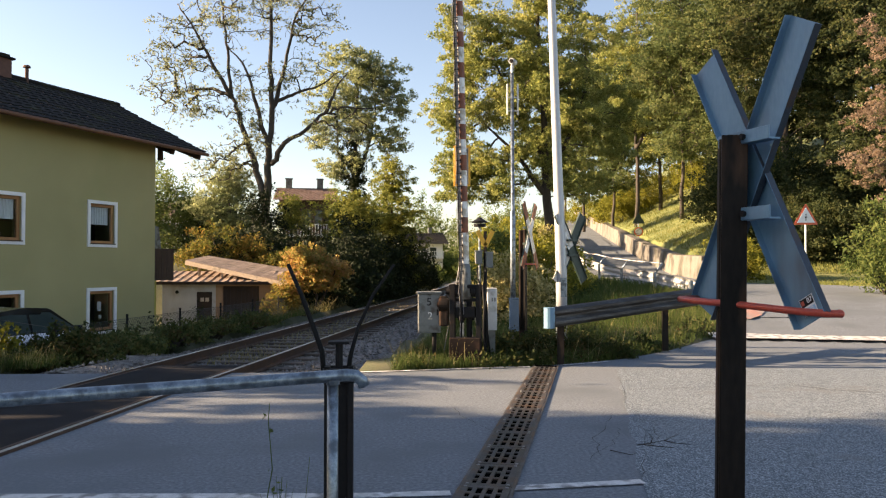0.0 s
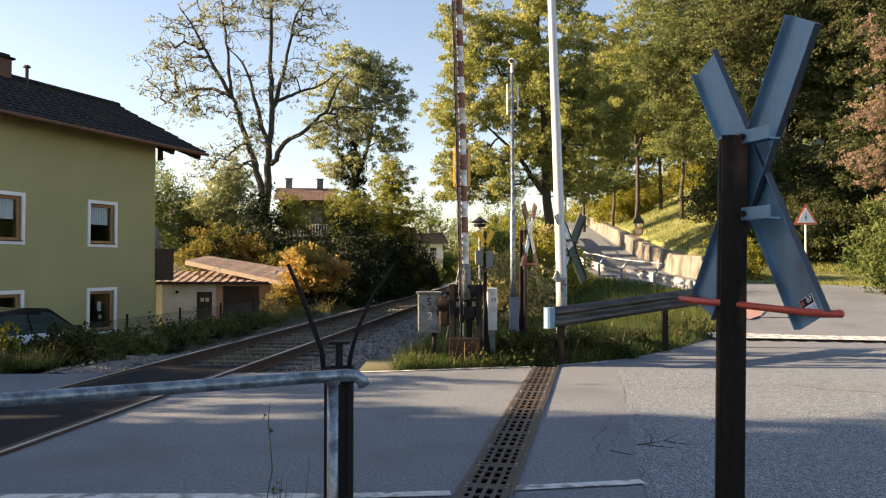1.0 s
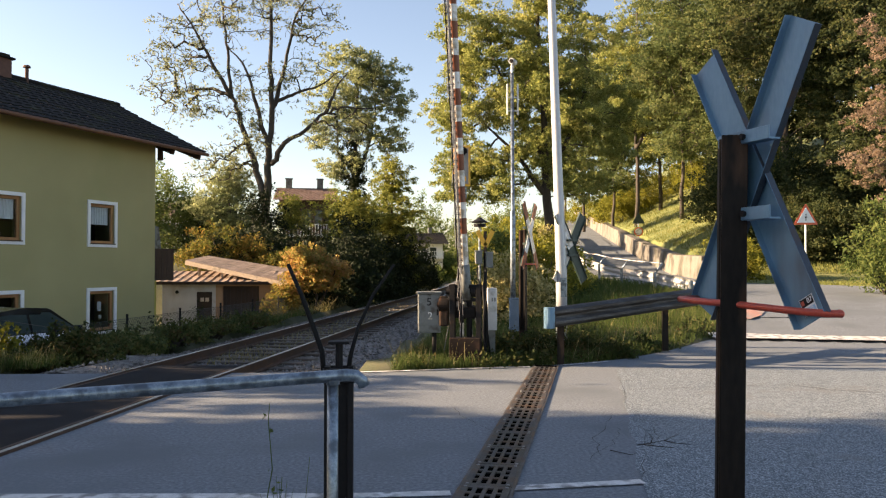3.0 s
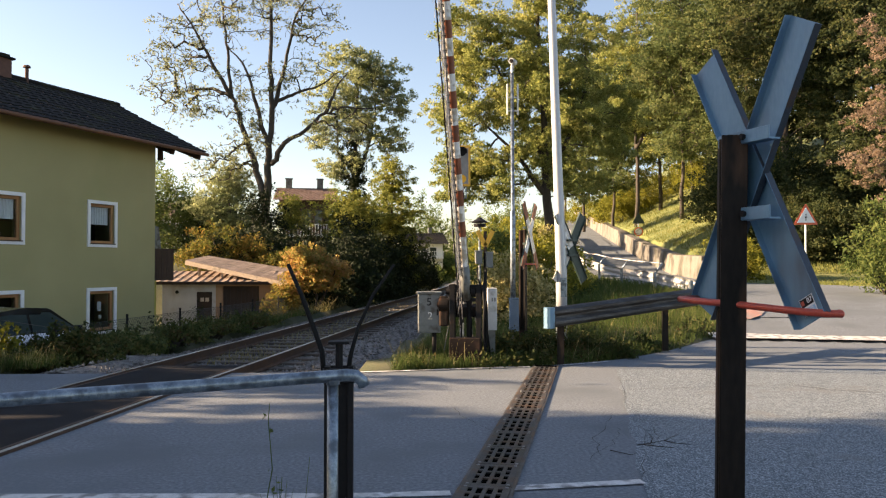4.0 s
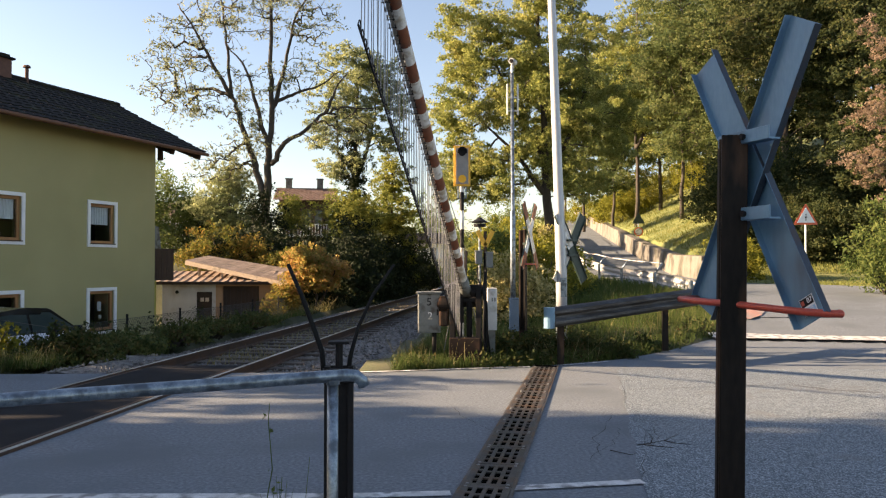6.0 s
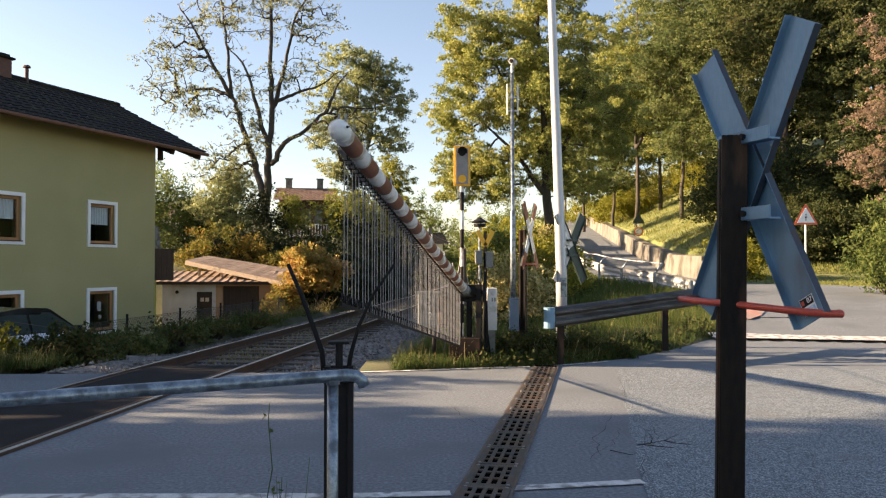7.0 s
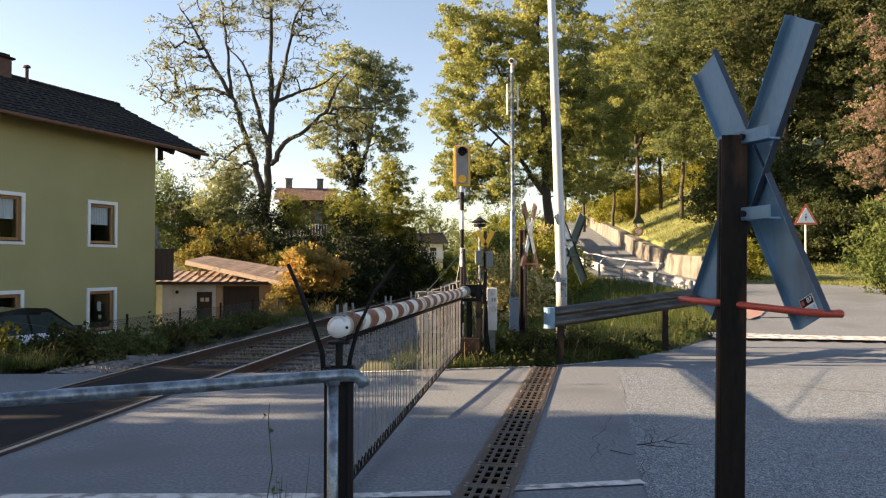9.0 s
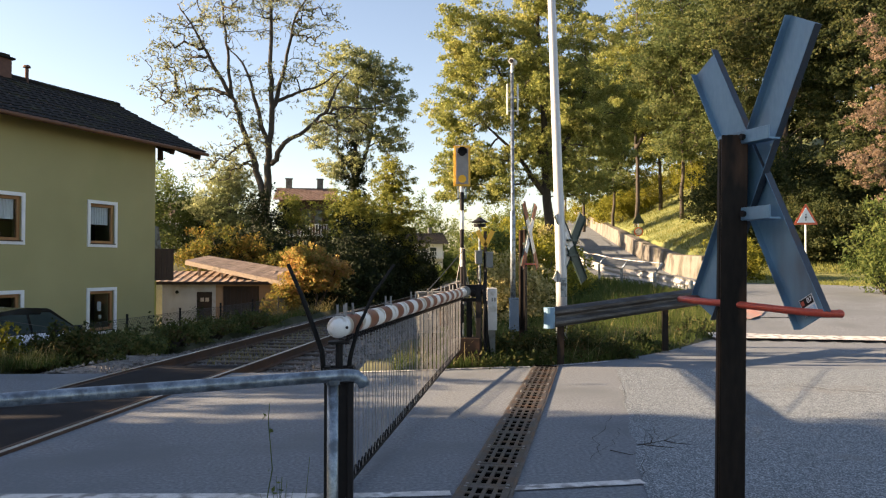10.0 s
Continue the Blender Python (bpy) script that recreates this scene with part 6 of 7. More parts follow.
def leaf_tris(rng, p, size):
    """One pointed leaf of three corners at every place of p."""
    n = len(p)
    a = rng.normal(0, 1, (n, 3))
    a /= np.linalg.norm(a, axis=1)[:, None]
    b = np.cross(a, rng.normal(0, 1, (n, 3)))
    b /= np.linalg.norm(b, axis=1)[:, None] + 1e-9
    k = size * rng.uniform(0.6, 1.35, (n, 1))
    return np.stack([p - a * k + b * k * 0.62, p + a * k, p - a * k - b * k * 0.62], axis=1)


def tree(x, y, label, seed, lobes, leaf, leads, size=0.065, clump=0.36, subs=7, per=40, bark=None, bare=0.0, inner=0.5, tip=0.006, wob=0.10, base=None, name="tree"):
    """A tree: leading stems (radius, points), limbs that grow from the nearest wood to every clump of leaves,
    thicker where they carry more, and clumps made of small sprays. lobes: (x, y, z, rx, ry, rz, clumps)."""
    rng = np.random.default_rng(seed)
    z0 = (land_at(x, y) if base is None else base) - 0.15
    th = thing(name, pose(x, y, z0), label, "tree", "trees round the crossing")
    wood = bmesh.new()
    nodes, depth = [], []
    for r0, pts in leads:
        pts = [np.array(p, dtype=float) for p in pts]
        fine = []
        for p, q in zip(pts, pts[1:]):
            for k in range(4):
                fine.append(p + (q - p) * k / 4 + rng.normal(0, 0.05, 3) * (k > 0) * min(1.0, 8 * r0))
        fine.append(pts[-1])
        n = len(fine) - 1
        tube(wood, fine, [r0 * (1 - 0.88 * (i / n) ** 0.9) + 0.012 for i in range(n + 1)], 9)
        skip = 0.2 if r0 > 0.15 else 0.0
        nodes += [f for i, f in enumerate(fine) if i >= skip * n]
        depth += [0.0] * sum(1 for i in range(n + 1) if i >= skip * n)
    cen = []
    for lx, ly, lz, rx, ry, rz, cnt in lobes:
        d = rng.normal(0, 1, (cnt, 3))
        d /= np.linalg.norm(d, axis=1)[:, None]
        cen.append(np.array((lx, ly, lz)) + d * (rx, ry, rz) * rng.uniform(inner, 1.0, (cnt, 1)) * (1 + 0.10 * rng.normal(0, 1, (cnt, 1))))
    cen = np.vstack(cen)
    first = np.array(nodes)
    order = np.argsort(np.min(np.linalg.norm(cen[:, None] - first[None], axis=2), axis=1))
    pos = np.zeros((len(nodes) + 4 * len(cen), 3))
    far = np.zeros(len(pos))
    pos[:len(nodes)] = first
    up = np.full(len(pos), -1)
    m = len(nodes)
    limbs = []
    for c in cen[order]:
        j = int(np.argmin(np.linalg.norm(pos[:m] - c, axis=1) + 0.25 * far[:m] + 0.5 * np.maximum(0, pos[:m, 2] - c[2])))
        p = pos[j]
        span = np.linalg.norm(c - p)
        bend = rng.normal(0, wob * span, 3)
        chain = [j]
        for k in range(1, 5):
            t = k / 4
            q = p + (c - p) * t + bend * math.sin(math.pi * t) + np.array((0, 0, 0.10 * span * math.sin(math.pi * t))) + rng.normal(0, 0.03 * span, 3) * (k < 4)
            pos[m], far[m], up[m] = q, far[j] + span * t, chain[-1]
            chain.append(m)
            m += 1
        limbs.append(chain)
    load = np.zeros(m)
    for chain in limbs:
        i = chain[-1]
        while i >= 0:
            load[i] += 1
            i = up[i]
    for chain in limbs:
        rad = [tip * max(1.0, load[i]) ** 0.55 for i in chain]
        rad[0] = min(rad[0], rad[1] * 1.25)
        tube(wood, [pos[i] for i in chain], rad, 5 if rad[1] > 0.02 else 4, cap=False)
    part("trunk", wood, bark or M_BARK, th, smooth=True)
    if bare:
        cen = cen[rng.random(len(cen)) > bare]
    sub = np.repeat(cen, subs, axis=0) + rng.normal(0, 1, (len(cen) * subs, 3)) * clump * (1, 1, 0.6)
    p = np.repeat(sub, per, axis=0)
    p = p + rng.normal(0, 1, p.shape) * clump * 0.36 * (1, 1, 0.6)
    crown = quads_mesh("crown", leaf_tris(rng, p, size), leaf, th)
    crown["kind"] = "stuff"
    return th


def bush(x, y, w, d, h, leaf, label, seed, clusters=60, per=60, size=0.07, spread=0.2, base=None, name="bush"):
    rng = np.random.default_rng(seed)
    z0 = land_at(x, y) if base is None else base
    th = thing(name, pose(x, y, z0), label, "bush", "bushes round the crossing")
    u = rng.normal(0, 1, (clusters, 3))
    u /= np.linalg.norm(u, axis=1)[:, None]
    u[:, 2] = np.abs(u[:, 2])
    cen = u * (w / 2, d / 2, h * 0.92) * rng.uniform(0.45, 1.0, (clusters, 1)) ** 0.5 * (1 + 0.16 * rng.normal(0, 1, (clusters, 1)))
    cen[:, 2] = np.abs(cen[:, 2]) + 0.08 * h
    wood = bmesh.new()
    for k in range(min(12, clusters)):
        tube(wood, curve_to(rng, (rng.normal(0, w * 0.06), rng.normal(0, d * 0.06), -0.1), cen[k], 4, 0.06), [0.03, 0.024, 0.018, 0.012, 0.006], 5)
    part("branchwork", wood, M_BARK, th)
    sub = np.repeat(cen, 6, axis=0) + rng.normal(0, 1, (clusters * 6, 3)) * spread * rng.uniform(0.6, 1.2, (clusters * 6, 1)) * (1, 1, 0.7)
    p = np.repeat(sub, max(4, per // 4), axis=0)
    p = p + rng.normal(0, 1, p.shape) * spread * 0.36
    p[:, 2] = np.abs(p[:, 2])
    q = leaf_tris(rng, p, size * 0.8)
    lv = quads_mesh("foliage", q, leaf, th)
    lv["kind"] = "stuff"
    return th


def blades(name, x, y, z, h, w, leaf, label, seed, tilt=0.35):
    """Grass blades as narrow bent strips."""
    rng = np.random.default_rng(seed)
    n = len(x)
    a = rng.uniform(0, 2 * math.pi, n)
    side = np.stack([np.cos(a), np.sin(a), np.zeros(n)], 1) * (w * rng.uniform(0.6, 1.4, n))[:, None]
    hh = h * rng.uniform(0.45, 1.25, n)
    bend = np.stack([rng.normal(0, tilt, n), rng.normal(0, tilt, n), np.ones(n)], 1) * hh[:, None]
    root = np.stack([x, y, z - 0.02], 1)
    q = np.stack([root - side, root + side, root + bend + side * 0.12, root + bend - side * 0.12], 1)
    return tagged(quads_mesh(name, q, leaf), label, "grass", kind="stuff")


def plants():
    # sparse old tree beside the track: five leading stems, long twiggy limbs, few leaves
    old_stems = [(0.25, [(0, 0, 0.0), (0.1, 0, 3.6), (0.2, 0, 5.8), (0.35, 0, 8.6), (0.2, 0.2, 11.4), (0.2, 0.2, 15.4), (0.3, 0.3, 18.2)]),
                 (0.20, [(0, 0.1, 2.8), (-0.4, 0.2, 4.6), (-0.9, 0.3, 6.1), (-1.5, 0.3, 8.0), (-1.9, 0.2, 9.1), (-2.1, 0.1, 10.8), (-2.2, 0, 12.6), (-2.6, 0, 15.2)]),
                 (0.115, [(-1.9, 0.2, 9.1), (-2.9, -0.3, 10.9), (-3.8, -0.4, 12.7), (-4.8, -0.2, 14.2)]),
                 (0.11, [(-1.9, 0.2, 9.1), (-3.1, 0.6, 9.7), (-4.7, 0.8, 9.6), (-6.0, 0.8, 8.8)]),
                 (0.13, [(0.15, 0, 6.1), (-0.4, -0.5, 8.6), (-0.9, -0.8, 10.4), (-1.9, -1.0, 11.8)]),
                 (0.13, [(0.35, 0, 8.4), (0.8, 0.5, 10.3), (1.1, 0.7, 12.0), (1.6, 0.8, 14.1), (2.4, 1, 16.2)]),
                 (0.145, [(0.3, 0, 5.4), (1.1, -0.3, 6.5), (2.2, -0.5, 7.1), (3.4, -0.6, 8.1), (4.2, -0.7, 8.4), (6.0, -0.7, 8.3)]),
                 (0.10, [(0.6, 0.1, 8.9), (1.6, 0.4, 9.4), (2.8, 0.5, 9.8), (4.0, 0.4, 10.6)]),
                 (0.09, [(3.4, -0.6, 8.1), (3.9, -0.5, 9.4), (4.6, -0.4, 10.4)])]
    tree(-9.75, 42, "tall old tree with thinning olive leaves and bare twigs", 11,
         [(-4.9, 0, 11.4, 2.4, 2.2, 2.5, 110), (-5.4, 0, 9.6, 1.5, 1.4, 1.2, 40), (-0.6, 0, 6.8, 1.5, 1.2, 2.2, 60), (-2.3, 0, 13.8, 2.6, 2.4, 2.4, 110), (0.3, 0, 14.4, 2.6, 2.5, 2.8, 120), (2.4, 0.5, 13.4, 1.9, 2.0, 2.0, 64), (-4.2, 0.4, 8.7, 2.2, 1.8, 1.4, 64), (-1.2, 0, 9.6, 2.4, 2.2, 2.0, 60), (1.6, 0.3, 10.2, 1.6, 1.6, 1.6, 44), (4.0, -0.4, 7.4, 2.2, 1.8, 1.8, 70), (-2.6, 0.3, 5.4, 2.4, 1.8, 1.7, 70)],
         L_SPARSE, old_stems, 0.062, 0.26, 4, 8, bare=0.40, inner=0.2, tip=0.012, wob=0.22)
    tree(-6.4, 55, "leafy tree with ivy on its trunk", 12,
         [(-0.3, 0, 15.2, 1.9, 2.0, 1.5, 30), (1.3, 0, 13.8, 2.4, 2.2, 2.0, 44), (2.8, 0, 12.0, 1.4, 1.6, 1.9, 24), (-1.0, 0, 12.8, 2.0, 2.0, 2.0, 32), (0.6, 0, 10.6, 2.4, 2.0, 1.8, 36), (-2.2, 0, 10.2, 1.6, 1.6, 2.0, 22), (2.4, 0, 9.2, 1.4, 1.4, 1.0, 16), (-0.6, 0, 7.8, 2.0, 1.6, 1.2, 20)],
         L_OLIVE, [(0.30, [(0, 0, 0), (-0.1, 0, 4), (0.1, 0, 8), (0.2, 0, 12), (0.1, 0, 15.5)]), (0.16, [(0.1, 0, 6.5), (1.2, 0, 9.6), (1.8, 0, 13)]), (0.14, [(0, 0, 6), (-1.2, 0, 8.6), (-1.2, 0, 11.5)])], 0.075, 0.36, 6, 30, inner=0.3, tip=0.012)
    bush(-6.4, 54.3, 1.9, 1.8, 10.0, L_SHADED, "dark ivy round a tree trunk", 13, 150, 60, 0.09, 0.26)
    tree(-3.3, 48, "conical yellow-green tree beside the track", 14, [(0, 0, 3.0, 2.1, 1.8, 2.4, 80), (0.2, 0, 5.6, 1.8, 1.6, 2.0, 70), (0.2, 0, 7.9, 1.2, 1.1, 1.5, 34)], L_YOUNG, [(0.13, [(0, 0, 0), (0, 0, 3), (0.1, 0, 6), (0.1, 0, 9)])], 0.06, 0.28, 6, 32, inner=0.4)
    tree(-5.6, 45, "bushy yellow-green young tree", 15, [(0.2, 0, 2.2, 2.0, 1.7, 1.8, 70), (0.6, 0, 4.4, 1.4, 1.4, 1.5, 46), (-1.4, 0, 1.6, 1.2, 1.2, 1.3, 30)], L_YOUNG, [(0.10, [(0, 0, 0), (0, 0, 2.5), (0.2, 0, 5)])], 0.06, 0.26, 6, 32, inner=0.4)
    tree(-12.0, 43, "young tree with pale green leaves", 16, [(0, 0, 4.4, 1.5, 1.3, 1.7, 60), (0.5, 0, 2.6, 1.4, 1.3, 1.3, 40), (-1.2, 0, 3.2, 1.0, 1.0, 1.0, 26)], L_OLIVE, [(0.08, [(0, 0, 0), (0.1, 0, 2), (0, 0, 5)])], 0.06, 0.30, 6, 20, inner=0.2)
    tree(-9.2, 46, "pale green young tree below the old one", 17, [(0, 0, 2.6, 1.4, 1.3, 1.4, 40), (3.0, 0, 3.0, 1.3, 1.2, 1.4, 40)], L_YOUNG, [(0.08, [(0, 0, 0), (0.1, 0, 1.5), (0, 0, 3.5)]), (0.06, [(0.05, 0, 0.6), (1.6, 0, 1.8), (2.8, 0, 3.6)])], 0.06, 0.30, 6, 22, inner=0.2)
    # bushes left of the track, most with the bank's shade in the leaf colour
    for i, (x, y, w, h, lf) in enumerate(((-4.6, 33.5, 3.0, 2.6, L_SHADED), (-4.2, 38.5, 3.8, 3.6, L_SHADED), (-5.6, 41, 3.6, 3.0, L_SHADED), (-3.6, 44, 3.4, 3.0, L_SHADED), (-2.7, 52, 3.4, 3.6, L_SHADED), (-2.2, 60, 3.4, 3.2, L_SHADED), (-2.4, 70, 3.6, 3.5, L_SHADED), (-1.4, 82, 3.4, 2.2, L_GREEN), (-7.0, 39, 5.5, 2.6, L_SHADED), (-10.5, 39, 5.0, 1.6, L_SHADED), (-4.8, 42, 4.2, 4.2, L_SHADED), (-3.4, 47, 4.0, 4.2, L_SHADED))):
        bush(x, y, w, w, h, lf, "dense green bush on the railway bank", 30 + i, 90, 80, 0.085, 0.34)
    bush(-17.0, 45, 7.0, 5.0, 5.0, L_GREEN, "tall green shrubbery behind the house", 41, 150, 110, 0.09, 0.5)
    bush(-13.2, 46, 5.0, 4.0, 3.9, L_FOREST, "tall green shrubbery behind the house", 42, 130, 100, 0.09, 0.5)
    # autumn shrubs behind the shed
    bush(-10.4, 36.6, 5.2, 2.2, 3.2, L_MIXED, "turning yellow and red shrub behind the shed", 44, 110, 110, 0.07, 0.26)
    bush(-7.4, 36.0, 3.8, 2.2, 3.1, L_MIXED, "turning yellow and green shrub behind the shed", 45, 90, 110, 0.07, 0.26)
    tree(-5.15, 30.6, "bright orange autumn shrub by the track", 46, [(-0.3, 0, 2.5, 1.3, 1.0, 0.6, 60), (0.6, 0, 2.2, 0.9, 0.8, 0.55, 34), (-0.9, 0, 1.5, 0.6, 0.6, 0.6, 20), (0.1, 0, 1.7, 0.9, 0.8, 0.5, 24)], L_ORANGE,
         [(0.07, [(0, 0, 0), (0.1, 0, 0.9), (0, 0, 1.9)]), (0.04, [(0.05, 0, 0.4), (-0.5, 0, 1.2), (-0.8, 0, 2.1)]), (0.04, [(0.05, 0, 0.5), (0.5, 0, 1.3), (0.8, 0, 2)])], 0.055, 0.17, 6, 22, inner=0.3, name="shrub")
    bush(-6.3, 30.2, 1.4, 1.3, 1.7, L_MIXED, "yellow-green shrub beside the orange one", 47, 40, 90, 0.06, 0.2)
    # bushes between track and verge
    for i, (x, y, w, h, lf) in enumerate(((1.75, 19.5, 1.8, 1.45, L_PALE), (2.9, 22.5, 2.4, 2.2, L_YELLOW), (1.9, 25, 2.2, 2.6, L_GREEN), (3.4, 28, 2.6, 2.4, L_PALE), (2.6, 34, 3.0, 3.2, L_YELLOW), (4.9, 33, 2.4, 2.0, L_GREEN), (4.6, 44, 3.4, 4.4, L_GREEN), (4.2, 56, 4.0, 5.4, L_YELLOW), (5.6, 70, 5.0, 6.0, L_GREEN), (4.2, 90, 6.0, 6.0, L_GREEN), (7.4, 52, 2.6, 2.6, L_YELLOW))):
        bush(x, y, w, w, h, lf, "sunlit yellow-green bush beside the verge", 60 + i, 70, 80, 0.065, 0.26)
    for i, (x, y, w, h) in enumerate(((-3.5, 128, 9, 9.5), (-10, 118, 9, 8), (3.5, 135, 9, 8.5), (10, 125, 10, 9), (-18, 112, 10, 9), (1.0, 112, 4, 3))):
        bush(x, y, w, w, h, L_GREEN, "distant green trees along the line", 140 + i, 110, 60, 0.2, 0.8, name="tree_group")
    # large trees right of the track
    tree(5.3, 38, "large lime tree with dense yellow-green crown", 80,
         [(-4.0, 0, 12.0, 1.9, 2.2, 2.2, 46), (-4.7, 0, 8.5, 1.5, 1.8, 1.6, 30), (-4.6, 0, 5.6, 1.3, 1.6, 1.4, 26), (-2.2, 0, 10.8, 2.6, 2.8, 3.2, 76), (-2.8, -0.4, 5.5, 2.0, 2.2, 1.6, 42), (-0.4, -0.6, 8.4, 2.7, 3.0, 3.0, 84), (0.6, 0, 12.2, 2.9, 3.0, 2.8, 76), (2.2, -0.4, 8.4, 2.2, 2.6, 2.4, 56), (-1.2, 0, 15.6, 3.4, 3.2, 2.4, 40), (1.4, 0, 5.3, 1.8, 2.0, 1.2, 26)],
         L_LIME, [(0.30, [(0, 0, 0), (0, 0, 3.0), (-0.2, 0, 5.5), (-0.3, 0, 8.5), (-0.5, 0, 12), (-0.6, 0, 16)]), (0.16, [(-0.1, 0, 4.4), (-1.6, 0, 6.4), (-3.4, 0, 8.2)]), (0.16, [(-0.2, 0, 6.2), (-1.8, 0, 9), (-3.0, 0, 11.8)]), (0.14, [(-0.2, 0, 5.8), (1.4, 0, 8), (2.0, 0, 11)])],
         0.058, 0.33, 7, 50, inner=0.5, tip=0.010)
    tree(14.4, 57, "large leafy tree beside the hill road", 81,
         [(-0.5, 0, 8.6, 2.4, 2.4, 2.2, 50), (1.2, 0, 11.4, 2.6, 2.6, 2.6, 60), (-1.4, 0, 12.4, 2.6, 2.6, 2.6, 50), (0.4, 0, 15.2, 3.0, 3.0, 2.2, 40), (2.6, 0, 8.6, 1.8, 2.0, 1.8, 32), (2.4, 0, 6.4, 1.6, 1.6, 0.9, 16)],
         L_LIME, [(0.17, [(0, 0, 0), (0.1, 0, 4), (0, 0, 8), (0.2, 0, 12), (0.1, 0, 16)]), (0.14, [(0, 0, 6), (1.4, 0, 8.5), (1.8, 0, 12)])], 0.07, 0.38, 7, 36, inner=0.45, tip=0.012)
    t1 = tree(15.6, 50, "tall woodland tree on the grassy slope", 82,
              [(0.4, 0, 5.0, 2.6, 2.6, 1.3, 34), (0, 0, 7.4, 2.8, 2.8, 1.8, 40), (-1.2, 0, 10.2, 2.6, 2.6, 2.2, 44), (1.4, 0.4, 11.0, 2.6, 2.6, 2.4, 44), (0, 0, 14, 2.6, 2.6, 2.2, 36)],
              L_WOOD, [(0.14, [(0, 0, 0), (0.1, 0, 4), (0, 0, 8), (0.1, 0, 14)]), (0.10, [(0, 0, 5.5), (1.2, 0.2, 8), (1.6, 0.3, 11)])], 0.085, 0.42, 6, 26, inner=0.4, tip=0.012)
    t2 = tree(18.4, 41, "dark woodland tree on the hill", 83,
              [(0, 0, 5.0, 2.8, 2.8, 2.4, 56), (-1.0, 0, 8.4, 2.8, 2.8, 2.6, 60), (1.2, 0, 10.4, 2.6, 2.6, 2.6, 50), (0, 0, 13.6, 2.4, 2.4, 2.2, 36)],
              L_FOREST, [(0.22, [(0, 0, 0), (0, 0.1, 4), (0.1, 0, 9), (0, 0, 14)])], 0.085, 0.42, 6, 30, inner=0.45, tip=0.012)
    t3 = tree(17.6, 62, "tall woodland tree on the grassy slope", 84,
              [(-0.3, 0, 5.2, 2.8, 2.8, 1.4, 34), (0, 0, 8.0, 3.0, 3.0, 2.0, 40), (-1.4, 0, 11.0, 2.8, 2.8, 2.4, 44), (1.4, 0, 12.4, 2.8, 2.8, 2.4, 44), (0, 0, 15.6, 2.8, 2.8, 2.2, 36)],
              L_WOOD, [(0.15, [(0, 0, 0), (-0.1, 0, 5), (0, 0, 9), (0.1, 0, 15)]), (0.10, [(0, 0, 6.5), (-1.2, 0.2, 9), (-1.6, 0.3, 12)])], 0.09, 0.44, 6, 26, inner=0.4, tip=0.012)
    spots = [(t1, 18.8, 54), (t3, 13.6, 74), (t1, 21.5, 66), (t3, 19.5, 84), (t1, 12.6, 92), (t3, 24, 78), (t2, 22.4, 40.5), (t2, 26.2, 42), (t3, 20.4, 47.5), (t2, 24.6, 49), (t2, 29, 50), (t2, 31, 45), (t3, 28, 60), (t1, 17.3, 46.5), (t3, 34, 58), (t1, 14.0, 63), (t3, 16, 100)]
    rr = random.Random(4)
    for src, x, y in spots:
        copy_thing(src, pose(x, y, land_at(x, y) - 0.15, 0, 0, rr.uniform(0, 360)))
    # sunlit scrub along the top of the grassy slope
    for i, (x, y, w, h) in enumerate(((15.2, 66, 4.0, 2.6), (17.5, 70, 5, 3.0), (20.5, 74, 6, 3.4), (23, 68, 5, 3.0), (25.5, 62, 5, 3.0), (16, 84, 6, 3.6), (20.6, 58, 4.0, 2.4), (23.5, 55, 4.0, 2.6))):
        bush(x, y, w, w, h, L_YELLOW, "sunlit yellowing scrub on the upper slope", 160 + i, 80, 70, 0.10, 0.36)
    for i, (x, y) in enumerate(((14.8, 39.5), (17.4, 38), (20.4, 37.5), (23.6, 37), (16.5, 43), (26, 38))):
        bush(x, y, 4.2, 3.6, 3.2, L_FOREST, "dark undergrowth at the edge of the wood", 100 + i, 90, 80, 0.09, 0.4)
    for i, (x, y, w, h) in enumerate(((13.4, 33.6, 2.6, 1.9), (15.2, 33.0, 3.0, 2.3), (17.2, 32.6, 3.2, 2.6), (19.4, 32.2, 3.2, 2.8), (16.4, 34.5, 3.4, 3.0), (21.4, 33, 3.4, 3.0))):
        bush(x, y, w, w * 0.8, h, L_FOREST, "dark tangled undergrowth below the wood", 200 + i, 80, 70, 0.08, 0.3)
    # withering brown-leaved tree at the wood's edge
    tree(17.3, 29.5, "tree with withered pinkish brown leaves", 110, [(0.6, 0, 9.2, 1.9, 1.9, 1.4, 34), (0.2, 0, 6.8, 1.9, 1.9, 1.3, 34), (-0.6, 0, 4.6, 1.4, 1.6, 1.2, 20), (0.8, 0, 3.8, 1.6, 1.6, 1.2, 20)],
         L_BROWN, [(0.13, [(0, 0, 0), (0.1, 0, 3.5), (0.3, 0, 7), (0.7, 0, 10)])], 0.055, 0.20, 5, 16, inner=0.3, tip=0.007, wob=0.14)
    tree(19.2, 33, "dark leafy tree at the wood's edge", 111, [(0, 0, 5, 2.8, 2.6, 2.2, 50), (0.4, 0, 8.6, 3.0, 2.8, 2.4, 50), (-0.4, 0, 11.8, 2.6, 2.4, 2.0, 40)],
         L_FOREST, [(0.18, [(0, 0, 0), (0, 0, 4), (0.2, 0, 8), (0, 0, 12)])], 0.075, 0.38, 6, 30, inner=0.45)
    bush(12.6, 21.6, 1.9, 1.6, 2.5, L_GREEN, "leafy green bush beside the side road", 112, 60, 70, 0.06, 0.25)
